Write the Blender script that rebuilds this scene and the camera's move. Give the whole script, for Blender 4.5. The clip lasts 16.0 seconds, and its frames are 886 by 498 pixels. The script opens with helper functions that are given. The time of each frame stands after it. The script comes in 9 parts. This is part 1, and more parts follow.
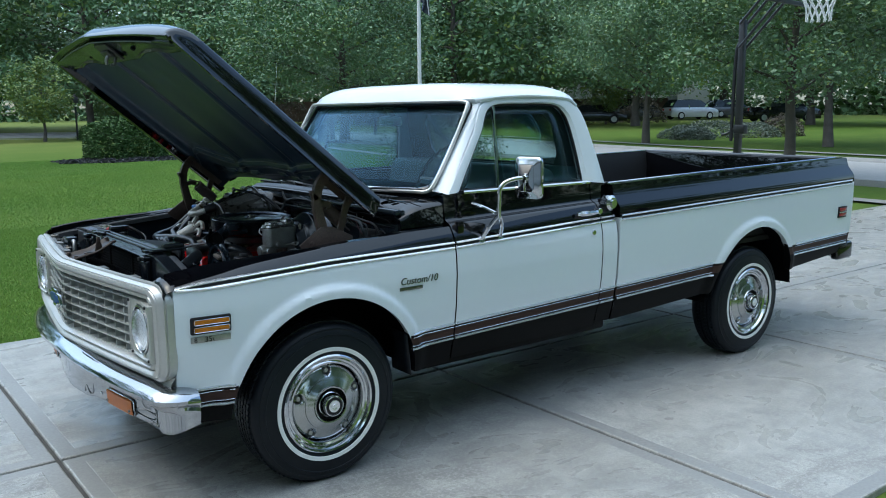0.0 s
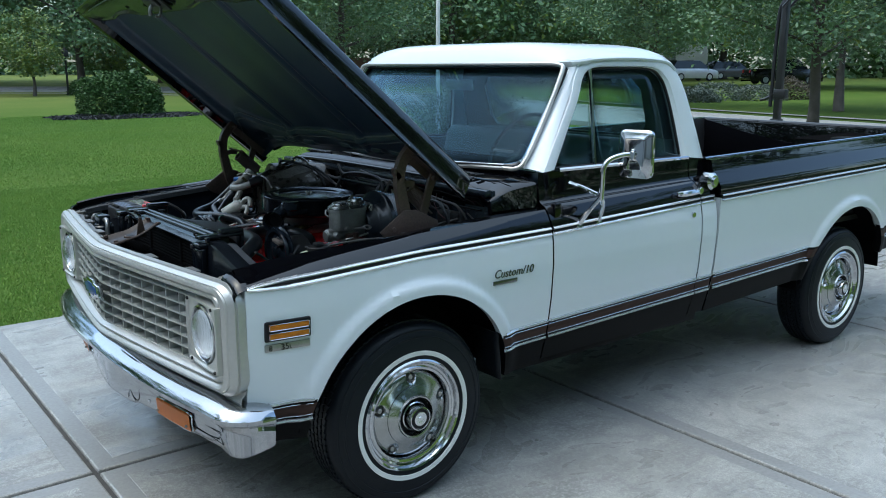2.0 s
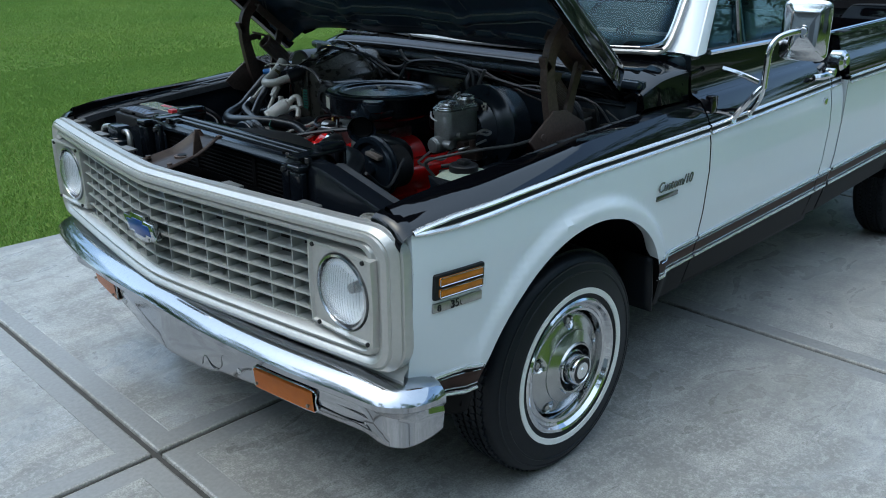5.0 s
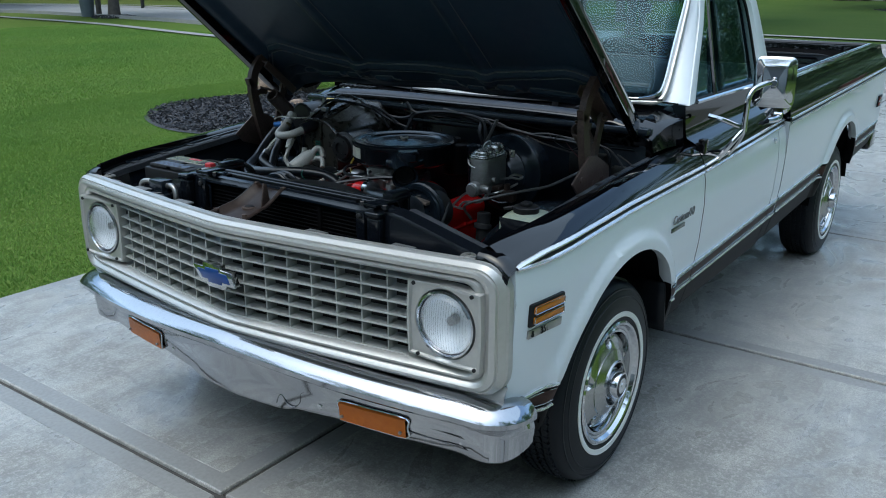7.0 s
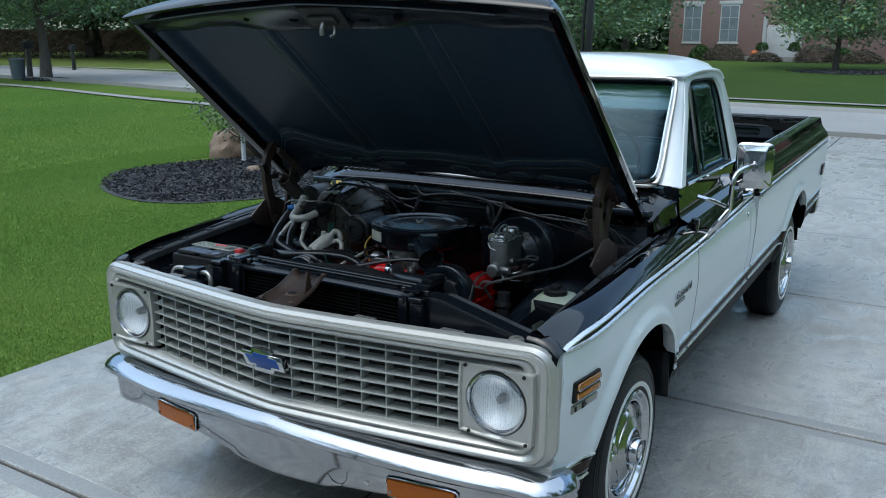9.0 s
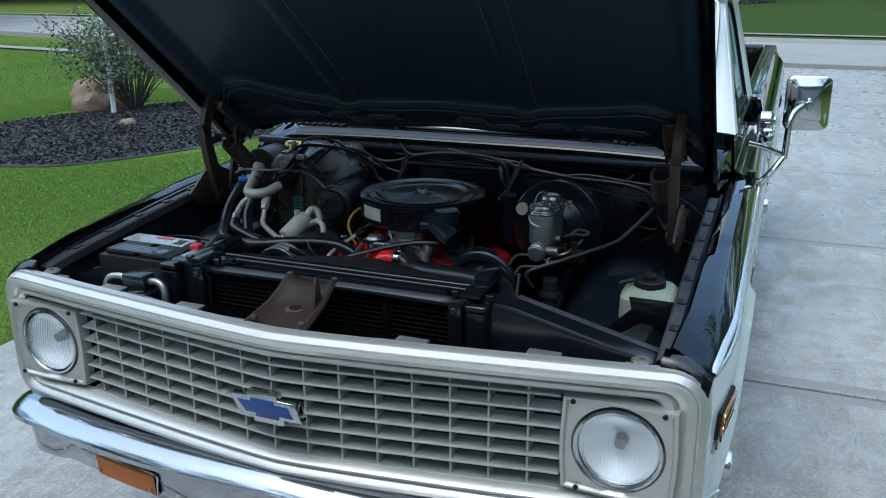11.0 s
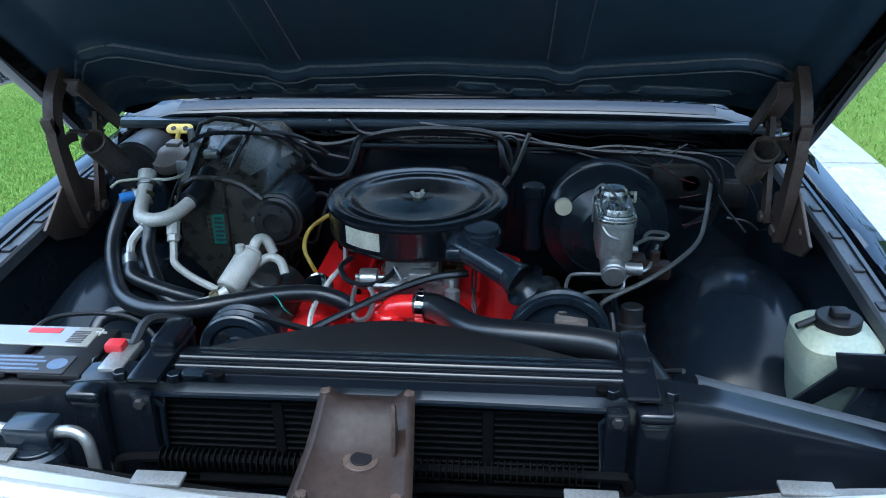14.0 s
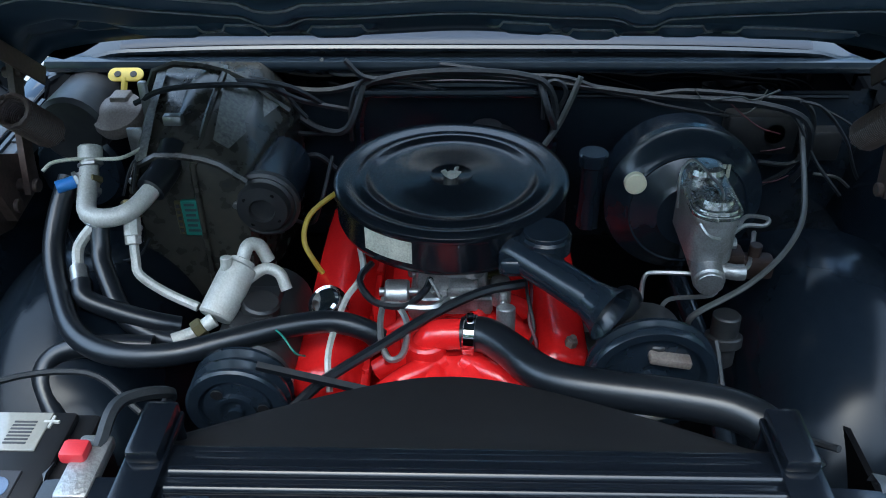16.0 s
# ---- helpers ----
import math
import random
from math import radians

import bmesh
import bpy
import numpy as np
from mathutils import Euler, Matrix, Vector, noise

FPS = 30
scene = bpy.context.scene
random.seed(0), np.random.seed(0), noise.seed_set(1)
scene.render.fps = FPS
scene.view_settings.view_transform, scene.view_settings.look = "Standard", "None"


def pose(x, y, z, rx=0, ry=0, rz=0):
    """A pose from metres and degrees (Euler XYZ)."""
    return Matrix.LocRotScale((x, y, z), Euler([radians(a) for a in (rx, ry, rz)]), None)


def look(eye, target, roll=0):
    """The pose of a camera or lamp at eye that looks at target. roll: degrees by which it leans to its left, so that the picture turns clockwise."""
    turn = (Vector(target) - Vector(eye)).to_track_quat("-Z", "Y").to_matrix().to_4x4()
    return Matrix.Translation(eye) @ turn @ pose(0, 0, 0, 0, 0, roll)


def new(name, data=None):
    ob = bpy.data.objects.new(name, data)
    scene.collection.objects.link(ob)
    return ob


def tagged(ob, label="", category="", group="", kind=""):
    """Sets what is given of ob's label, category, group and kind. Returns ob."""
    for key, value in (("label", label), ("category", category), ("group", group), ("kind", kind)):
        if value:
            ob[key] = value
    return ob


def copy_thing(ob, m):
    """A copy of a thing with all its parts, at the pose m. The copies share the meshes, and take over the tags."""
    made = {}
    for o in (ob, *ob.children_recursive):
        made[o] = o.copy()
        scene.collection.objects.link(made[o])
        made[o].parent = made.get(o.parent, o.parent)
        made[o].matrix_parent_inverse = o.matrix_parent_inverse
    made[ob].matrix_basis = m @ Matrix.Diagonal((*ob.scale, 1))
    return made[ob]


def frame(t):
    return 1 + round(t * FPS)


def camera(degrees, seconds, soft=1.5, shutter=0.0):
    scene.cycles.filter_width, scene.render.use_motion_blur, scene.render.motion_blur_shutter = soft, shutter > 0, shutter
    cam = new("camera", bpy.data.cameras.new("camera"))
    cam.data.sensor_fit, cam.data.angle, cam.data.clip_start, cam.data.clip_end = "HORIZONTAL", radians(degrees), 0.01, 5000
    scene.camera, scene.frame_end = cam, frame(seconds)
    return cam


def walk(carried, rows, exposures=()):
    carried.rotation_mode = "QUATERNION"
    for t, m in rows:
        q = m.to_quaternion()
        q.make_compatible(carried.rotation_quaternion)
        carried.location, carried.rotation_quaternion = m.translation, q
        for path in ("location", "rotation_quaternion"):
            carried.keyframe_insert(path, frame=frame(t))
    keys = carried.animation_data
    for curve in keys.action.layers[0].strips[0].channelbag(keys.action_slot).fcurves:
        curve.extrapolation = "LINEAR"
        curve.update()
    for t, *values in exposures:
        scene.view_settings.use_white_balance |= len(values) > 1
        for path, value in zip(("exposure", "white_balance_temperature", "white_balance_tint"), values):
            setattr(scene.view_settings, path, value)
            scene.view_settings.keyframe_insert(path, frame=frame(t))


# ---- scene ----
cam = camera(55.5, 16.0, soft=1.0)
PATH = [
    (0, (-1.74, -4.063, 1.6), (-0.542, -2.494, 1.279), -0.5),
    (0.5, (-1.721, -3.884, 1.61), (-0.514, -2.325, 1.273), -0.3),
    (1, (-1.692, -3.734, 1.611), (-0.488, -2.175, 1.265), -0.0),
    (1.5, (-1.701, -3.561, 1.624), (-0.499, -2.006, 1.25), 0.2),
    (2, (-1.755, -3.379, 1.625), (-0.549, -1.838, 1.209), 0.2),
    (2.5, (-1.786, -3.222, 1.614), (-0.583, -1.694, 1.147), 0.2),
    (3, (-1.775, -3.039, 1.613), (-0.573, -1.531, 1.08), 0.1),
    (3.5, (-1.757, -2.883, 1.605), (-0.554, -1.398, 1.015), 0.0),
    (4, (-1.788, -2.714, 1.593), (-0.565, -1.266, 0.954), -0.3),
    (4.2, (-1.812, -2.633, 1.585), (-0.574, -1.206, 0.93), -0.4),
    (6.3, (-2.205, -2.029, 1.609), (-0.726, -0.862, 0.936), -0.2),
    (6.5, (-2.279, -2.022, 1.623), (-0.782, -0.869, 0.966), -0.4),
    (7, (-2.462, -2.046, 1.662), (-0.919, -0.925, 1.057), 0.1),
    (7.5, (-2.623, -2.066, 1.731), (-1.043, -0.971, 1.18), 0.3),
    (8, (-2.753, -2.044, 1.804), (-1.142, -0.972, 1.296), 0.3),
    (8.5, (-2.822, -1.985, 1.835), (-1.187, -0.939, 1.35), 0.3),
    (9, (-2.787, -1.859, 1.805), (-1.127, -0.852, 1.327), 0.2),
    (9.2, (-2.746, -1.796, 1.798), (-1.078, -0.805, 1.312), 0.2),
    (11.3, (-2.275, -0.963, 1.737), (-0.502, -0.29, 1.101), -0.9),
    (11.5, (-2.229, -0.913, 1.742), (-0.45, -0.268, 1.093), -1.1),
    (12, (-2.114, -0.77, 1.744), (-0.315, -0.216, 1.068), -0.9),
    (12.5, (-2.013, -0.617, 1.742), (-0.196, -0.164, 1.039), -0.8),
    (13, (-1.931, -0.432, 1.749), (-0.099, -0.116, 1.011), -1.4),
    (13.5, (-1.814, -0.303, 1.737), (0.018, -0.077, 0.969), -1.1),
    (14, (-1.667, -0.21, 1.743), (0.149, -0.034, 0.923), -1.0),
    (14.5, (-1.518, -0.124, 1.74), (0.276, 0.013, 0.867), -0.7),
    (15, (-1.385, -0.047, 1.749), (0.374, 0.048, 0.802), -0.9),
    (15.5, (-1.267, -0.006, 1.772), (0.439, 0.052, 0.73), -1.0),
    (16, (-1.179, -0.006, 1.795), (0.473, 0.045, 0.669), -0.6),
]
walk(cam, [(t, look(eye, target, roll)) for t, eye, target, roll in PATH], [(0, 1.25, 5950, -2), (4, 1.15, 5900, -2), (9, 1.0, 5950, -2), (11.5, 1.3, 5800, -2), (12.5, 1.8, 5650, -2), (13, 2.2, 5550, -2), (13.5, 2.35, 5350, -2), (15, 2.4, 5250, -2), (16, 2.3, 5600, -2)])

# ---- light ----
world = bpy.data.worlds.new("sky")
scene.world = world
world.use_nodes = True
wn = world.node_tree.nodes
sky = wn.new("ShaderNodeTexSky")
sky.sky_type, sky.sun_disc = "NISHITA", False
sky.sun_elevation, sky.sun_rotation = radians(70), radians(292)
sky.air_density, sky.dust_density, sky.ozone_density = 1.0, 2.5, 1.0
world.node_tree.links.new(sky.outputs[0], wn["Background"].inputs[0])
wn["Background"].inputs[1].default_value = 0.15
sun = new("sun", bpy.data.lights.new("sun", "SUN"))
sun.data.energy, sun.data.angle, sun.data.color = 0.8, radians(130), (0.93, 0.975, 1.0)
sun.matrix_world = look((-5, 2, 22), (0, 0, 0))
scene.view_settings.exposure = 0.0


# ---- materials ----
def material(name, color, rough=0.5, metal=0.0, vary=0.0, scale=4.0, color2=None, bump=0.0, bump_scale=60.0, coat=0.0, random_tint=0.0, spec=0.5, rough_vary=0.0, stretch=(1, 1, 1), fine=14):
    m = bpy.data.materials.new(name)
    m.use_nodes = True
    nt = m.node_tree
    b = nt.nodes["Principled BSDF"]
    b.inputs["Base Color"].default_value = (*color, 1)
    b.inputs["Roughness"].default_value = rough
    b.inputs["Metallic"].default_value = metal
    b.inputs["Coat Weight"].default_value = coat
    b.inputs["Coat Roughness"].default_value = 0.04
    b.inputs["Specular IOR Level"].default_value = spec
    tc = nt.nodes.new("ShaderNodeTexCoord")
    mp = nt.nodes.new("ShaderNodeMapping")
    mp.inputs["Scale"].default_value = stretch
    nt.links.new(tc.outputs["Object"], mp.inputs[0])
    src = mp.outputs[0]
    if vary > 0:
        c2 = color2 or tuple(c * 0.5 for c in color)
        big = nt.nodes.new("ShaderNodeTexNoise")
        big.inputs["Scale"].default_value, big.inputs["Detail"].default_value = scale, 6
        nt.links.new(src, big.inputs["Vector"])
        small = nt.nodes.new("ShaderNodeTexNoise")
        small.inputs["Scale"].default_value, small.inputs["Detail"].default_value = scale * fine, 4
        nt.links.new(src, small.inputs["Vector"])
        add = nt.nodes.new("ShaderNodeMath")
        add.operation = "ADD"
        nt.links.new(big.outputs["Fac"], add.inputs[0])
        nt.links.new(small.outputs["Fac"], add.inputs[1])
        rng = nt.nodes.new("ShaderNodeMapRange")
        rng.inputs["From Min"].default_value, rng.inputs["From Max"].default_value = 0.7, 1.3
        rng.inputs["To Min"].default_value, rng.inputs["To Max"].default_value = 0.0, vary
        nt.links.new(add.outputs[0], rng.inputs["Value"])
        mix = nt.nodes.new("ShaderNodeMixRGB")
        mix.inputs[1].default_value, mix.inputs[2].default_value = (*color, 1), (*c2, 1)
        nt.links.new(rng.outputs[0], mix.inputs[0])
        out = mix.outputs[0]
        if random_tint > 0:
            info = nt.nodes.new("ShaderNodeObjectInfo")
            hsv = nt.nodes.new("ShaderNodeHueSaturation")
            r2 = nt.nodes.new("ShaderNodeMapRange")
            r2.inputs["To Min"].default_value, r2.inputs["To Max"].default_value = 1 - random_tint, 1 + random_tint
            nt.links.new(info.outputs["Random"], r2.inputs["Value"])
            nt.links.new(r2.outputs[0], hsv.inputs["Value"])
            nt.links.new(out, hsv.inputs["Color"])
            out = hsv.outputs[0]
        nt.links.new(out, b.inputs["Base Color"])
        if rough_vary > 0:
            r3 = nt.nodes.new("ShaderNodeMapRange")
            r3.inputs["From Min"].default_value, r3.inputs["From Max"].default_value = 0.7, 1.3
            r3.inputs["To Min"].default_value, r3.inputs["To Max"].default_value = max(0.02, rough - rough_vary), min(1, rough + rough_vary)
            nt.links.new(add.outputs[0], r3.inputs["Value"])
            nt.links.new(r3.outputs[0], b.inputs["Roughness"])
    if bump > 0:
        n = nt.nodes.new("ShaderNodeTexNoise")
        n.inputs["Scale"].default_value, n.inputs["Detail"].default_value = bump_scale, 5
        nt.links.new(src, n.inputs["Vector"])
        bp = nt.nodes.new("ShaderNodeBump")
        bp.inputs["Strength"].default_value, bp.inputs["Distance"].default_value = bump, 0.01
        nt.links.new(n.outputs["Fac"], bp.inputs["Height"])
        nt.links.new(bp.outputs[0], b.inputs["Normal"])
    return m


BLACK = material("black_paint", (0.0016, 0.0016, 0.0024), 0.03, vary=0.5, scale=3, color2=(0.0028, 0.0028, 0.0038), spec=0.6, bump=0.012, bump_scale=6)
WHITE = material("white_paint", (0.73, 0.78, 0.815), 0.28, coat=0.6, vary=0.25, scale=2, color2=(0.68, 0.73, 0.77))
CHROME = material("chrome", (0.60, 0.61, 0.63), 0.07, 1.0, vary=0.3, scale=6, color2=(0.50, 0.51, 0.53), rough_vary=0.05)
BUMPER = material("dark_bumper_chrome", (0.44, 0.45, 0.475), 0.085, 1.0, vary=0.3, scale=6, color2=(0.36, 0.37, 0.39), rough_vary=0.05)
TRIM = material("bright_trim", (0.80, 0.81, 0.82), 0.26, 0.75, vary=0.3, scale=6, color2=(0.68, 0.69, 0.70))
HUBCAP = material("brushed_hubcap", (0.46, 0.47, 0.47), 0.17, 1.0, vary=0.4, scale=8, color2=(0.38, 0.385, 0.385), rough_vary=0.05)
WIRE = material("taped_wire", (0.012, 0.014, 0.017), 0.5, vary=0.8, scale=14, color2=(0.030, 0.032, 0.035), spec=0.4)
OLDCABLE = material("grey_cable_sheath", (0.085, 0.085, 0.08), 0.5, vary=0.7, scale=30, color2=(0.04, 0.04, 0.038))
CASE = material("dirty_black_plastic", (0.0105, 0.0115, 0.0125), 0.28, vary=1.0, scale=4, color2=(0.055, 0.050, 0.038), bump=0.05, bump_scale=22, rough_vary=0.14, fine=9)
BRUSHED = material("anodised_aluminium", (0.56, 0.555, 0.53), 0.42, 0.70, vary=0.4, scale=5, color2=(0.48, 0.477, 0.458), rough_vary=0.08)
SILVER = material("argent_paint", (0.37, 0.38, 0.36), 0.42, 0.25, vary=0.35, scale=8, color2=(0.30, 0.31, 0.29))
PLASTIC = material("dark_grey_plastic", (0.007, 0.007, 0.008), 0.5, vary=0.4, scale=5, color2=(0.013, 0.013, 0.014), spec=0.3)
APRON = material("black_inner_fender", (0.0055, 0.0085, 0.0130), 0.20, vary=0.7, scale=4, color2=(0.0085, 0.0120, 0.017), spec=0.18, bump=0.02, bump_scale=8)
CORE = material("dark_condenser_core", (0.003, 0.003, 0.0035), 0.7, vary=0.5, scale=10, spec=0.05)
OLIVE = material("gold_chromate_metal", (0.16, 0.13, 0.055), 0.4, 0.6, vary=0.9, scale=30, color2=(0.09, 0.08, 0.05))
BAY = material("gloss_black_steel", (0.0090, 0.0138, 0.0205), 0.20, vary=0.7, scale=3, color2=(0.0140, 0.0195, 0.027), spec=0.5, bump=0.012, bump_scale=9)
SILL = material("satin_black_sill", (0.004, 0.004, 0.0045), 0.45, vary=0.5, scale=4, color2=(0.007, 0.007, 0.007), spec=0.07)
BADGE = material("dark_chrome_badge", (0.17, 0.175, 0.18), 0.2, 0.9, vary=0.3, scale=30)
BAYDULL = material("dusty_black_steel", (0.012, 0.013, 0.015), 0.42, vary=0.8, scale=4, color2=(0.030, 0.029, 0.028), bump=0.05, bump_scale=40)
UNDER = material("hood_underside_black", (0.0210, 0.0385, 0.0620), 0.36, vary=0.8, scale=2, color2=(0.0340, 0.0520, 0.0750), spec=0.18, bump=0.015, bump_scale=7)
# much paler than the panel, to paint highlights along its edges
UNDEREDGE = material("highlit_pressed_edge", (0.15, 0.16, 0.175), 0.45, vary=0.9, scale=7, color2=(0.045, 0.05, 0.058))
RUBBER = material("tyre_rubber", (0.0055, 0.0075, 0.0105), 0.44, vary=0.8, scale=12, color2=(0.0095, 0.0120, 0.0155), bump=0.03, spec=0.22)
HOSE = material("hose_rubber", (0.0055, 0.007, 0.0095), 0.30, vary=0.6, scale=10, color2=(0.012, 0.0135, 0.016), spec=0.55)
WHITEWALL = material("whitewall", (0.78, 0.78, 0.75), 0.5, vary=0.3, scale=20, color2=(0.66, 0.66, 0.62))
WOODGRAIN = material("brown_stripe", (0.062, 0.036, 0.030), 0.5, vary=0.8, scale=30, color2=(0.032, 0.019, 0.016), stretch=(0.15, 1, 3), spec=0.12)
AMBER = material("amber_lens", (0.58, 0.21, 0.018), 0.28, vary=0.6, scale=40, color2=(0.36, 0.10, 0.012), spec=0.25)
ORANGE = material("orange_lens", (0.56, 0.155, 0.014), 0.3, vary=0.6, scale=40, color2=(0.40, 0.085, 0.008), spec=0.3, bump=0.15, bump_scale=180)
REDLENS = material("red_lens", (0.35, 0.02, 0.03), 0.2, vary=0.4, scale=30, coat=0.6)
RUST = material("rusty_steel", (0.085, 0.055, 0.042), 0.55, vary=1.0, scale=10, color2=(0.035, 0.022, 0.017), bump=0.2, bump_scale=100)
BARE = material("bare_brown_metal", (0.036, 0.023, 0.018), 0.44, 0.0, vary=1.0, scale=6, color2=(0.013, 0.008, 0.007), bump=0.06, bump_scale=50, spec=0.3)
RED = material("red_engine_enamel", (0.76, 0.013, 0.014), 0.26, vary=0.5, scale=14, color2=(0.56, 0.008, 0.010), coat=0.4, bump=0.05, bump_scale=80)
CAST = material("cast_aluminium", (0.44, 0.44, 0.44), 0.40, 0.8, vary=0.8, scale=22, color2=(0.24, 0.23, 0.21), bump=0.15, bump_scale=160)
ZINC = material("zinc_steel", (0.42, 0.42, 0.41), 0.35, 0.85, vary=0.6, scale=24, color2=(0.22, 0.21, 0.20))
GREYALU = material("oxidised_aluminium", (0.58, 0.565, 0.52), 0.45, 0.2, vary=0.9, scale=24, color2=(0.34, 0.32, 0.27), bump=0.1)
BLUE = material("blue_enamel", (0.012, 0.05, 0.22), 0.28, vary=0.3, scale=20, coat=0.4)
CREAM = material("milky_plastic", (0.34, 0.35, 0.25), 0.42, vary=0.8, scale=9, color2=(0.16, 0.23, 0.22))
YELLOW = material("yellow_plastic", (0.50, 0.36, 0.04), 0.5, vary=0.4, scale=30)
PAPER = material("aged_paper_label", (0.60, 0.58, 0.47), 0.6, vary=1.0, scale=22, color2=(0.30, 0.28, 0.22))
GREENLABEL = material("green_label", (0.03, 0.20, 0.15), 0.5, vary=0.7, scale=40, color2=(0.015, 0.09, 0.07))
BLUEPLASTIC = material("blue_plastic", (0.05, 0.20, 0.55), 0.4, vary=0.3, scale=30)
REDPLASTIC = material("red_plastic", (0.50, 0.03, 0.04), 0.4, vary=0.3, scale=30)
PINKWIRE = material("faded_red_wire", (0.13, 0.035, 0.045), 0.5, vary=0.5, scale=30)
DUSTSHEEN = material("dust_and_sheen_grey", (0.20, 0.195, 0.17), 0.45, vary=1.0, scale=11, color2=(0.03, 0.03, 0.028), bump=0.06, bump_scale=40)
FLANGE = material("dull_grey_flange", (0.20, 0.20, 0.195), 0.5, 0.3, vary=0.9, scale=16, color2=(0.09, 0.088, 0.084), bump=0.1)
INK = material("dark_print", (0.03, 0.03, 0.035), 0.6, vary=0.3, scale=40)
SEAT = material("pale_green_vinyl", (0.055, 0.100, 0.112), 0.5, vary=0.4, scale=12, bump=0.1, color2=(0.040, 0.078, 0.088))
RADBLACK = material("gloss_black_radiator_paint", (0.0035, 0.0050, 0.0080), 0.19, vary=0.7, scale=5, color2=(0.0070, 0.0085, 0.0115), spec=0.5, bump=0.015, bump_scale=14)
DASH = material("dark_interior", (0.022, 0.034, 0.040), 0.5, vary=0.4, scale=10, bump=0.1)
LINING = material("bed_liner_black", (0.006, 0.006, 0.007), 0.6, vary=0.5, scale=8, bump=0.15, color2=(0.012, 0.012, 0.013))


def glass_material(name, color, rough=0.0, ior=1.45):
    m = material(name, color, rough)
    b = m.node_tree.nodes["Principled BSDF"]
    b.inputs["Transmission Weight"].default_value = 1.0
    b.inputs["IOR"].default_value = ior
    return m


def pane_material(name, color, base, rough=0.0, tint=(0.62, 0.78, 0.86)):
    """Thin flat glass: clear tint, its gloss rising towards grazing view."""
    m = bpy.data.materials.new(name)
    m.use_nodes = True
    nt = m.node_tree
    nt.nodes.remove(nt.nodes["Principled BSDF"])
    clear, gloss = nt.nodes.new("ShaderNodeBsdfTransparent"), nt.nodes.new("ShaderNodeBsdfGlossy")
    clear.inputs["Color"].default_value = (*color, 1)
    gloss.inputs["Roughness"].default_value = rough
    gloss.inputs["Color"].default_value = (*tint, 1)
    lw, mix = nt.nodes.new("ShaderNodeLayerWeight"), nt.nodes.new("ShaderNodeMixShader")
    power, fac = nt.nodes.new("ShaderNodeMath"), nt.nodes.new("ShaderNodeMath")
    lw.inputs["Blend"].default_value = 0.5
    power.operation, power.inputs[1].default_value = "POWER", 5.0
    fac.operation, fac.inputs[1].default_value, fac.inputs[2].default_value = "MULTIPLY_ADD", 1 - base, base
    for src, dst in ((lw.outputs["Facing"], power.inputs[0]), (power.outputs[0], fac.inputs[0]), (fac.outputs[0], mix.inputs[0]), (clear.outputs[0], mix.inputs[1]), (gloss.outputs[0], mix.inputs[2]), (mix.outputs[0], nt.nodes["Material Output"].inputs[0])):
        nt.links.new(src, dst)
    return m


GLASS = pane_material("window_glass", (0.86, 0.945, 0.945), 0.030)
SHIELD = pane_material("tinted_windshield_glass", (0.60, 0.71, 0.75), 0.026, 0.10, (0.38, 0.54, 0.66))
COWLSTRIP = material("grey_blue_strip", (0.020, 0.024, 0.034), 0.42, vary=0.4, scale=4, color2=(0.014, 0.017, 0.025), spec=0.32)
REFLECTOR = material("silvered_reflector", (0.90, 0.92, 0.92), 0.40, 0.45, vary=0.2, scale=20, color2=(0.80, 0.82, 0.83))
LENS = glass_material("headlamp_glass", (0.95, 0.97, 1.0), 0.14)


# ---- mesh helpers ----
def span(a, b, n):
    return [float(v) for v in np.linspace(a, b, n)]


def part(name, bm, mats, parent=None, label="", smooth=True, category=""):
    me = bpy.data.meshes.new(name)
    bm.to_mesh(me)
    bm.free()
    for m in (mats if isinstance(mats, (list, tuple)) else [mats]):
        me.materials.append(m)
    if smooth:
        me.shade_smooth()
        me.set_sharp_from_angle(angle=radians(38))
    ob = new(name, me)
    ob.parent = parent
    if label or category:
        tagged(ob, label, category)
    return ob


def thing(name, label, category, at=(0, 0, 0), group="", kind=""):
    ob = new(name)
    ob.location = at
    return tagged(ob, label, category, group, kind)


def join(*bms):
    """Adds the later meshes to the first."""
    base = bms[0]
    for other in bms[1:]:
        me = bpy.data.meshes.new("joined")
        other.to_mesh(me)
        other.free()
        base.from_mesh(me)
        bpy.data.meshes.remove(me)
    return base


def box(x0, x1, y0, y1, z0, z1, bevel=0.0, seg=2, turn=None):
    bm = bmesh.new()
    bmesh.ops.create_cube(bm, size=1, matrix=Matrix.Translation(((x0 + x1) / 2, (y0 + y1) / 2, (z0 + z1) / 2)) @ Matrix.Diagonal((abs(x1 - x0), abs(y1 - y0), abs(z1 - z0), 1)))
    if bevel:
        bmesh.ops.bevel(bm, geom=bm.edges[:], offset=bevel, segments=seg, profile=0.5, affect="EDGES")
    if turn:
        bmesh.ops.transform(bm, matrix=turn, verts=bm.verts[:])
    return bm


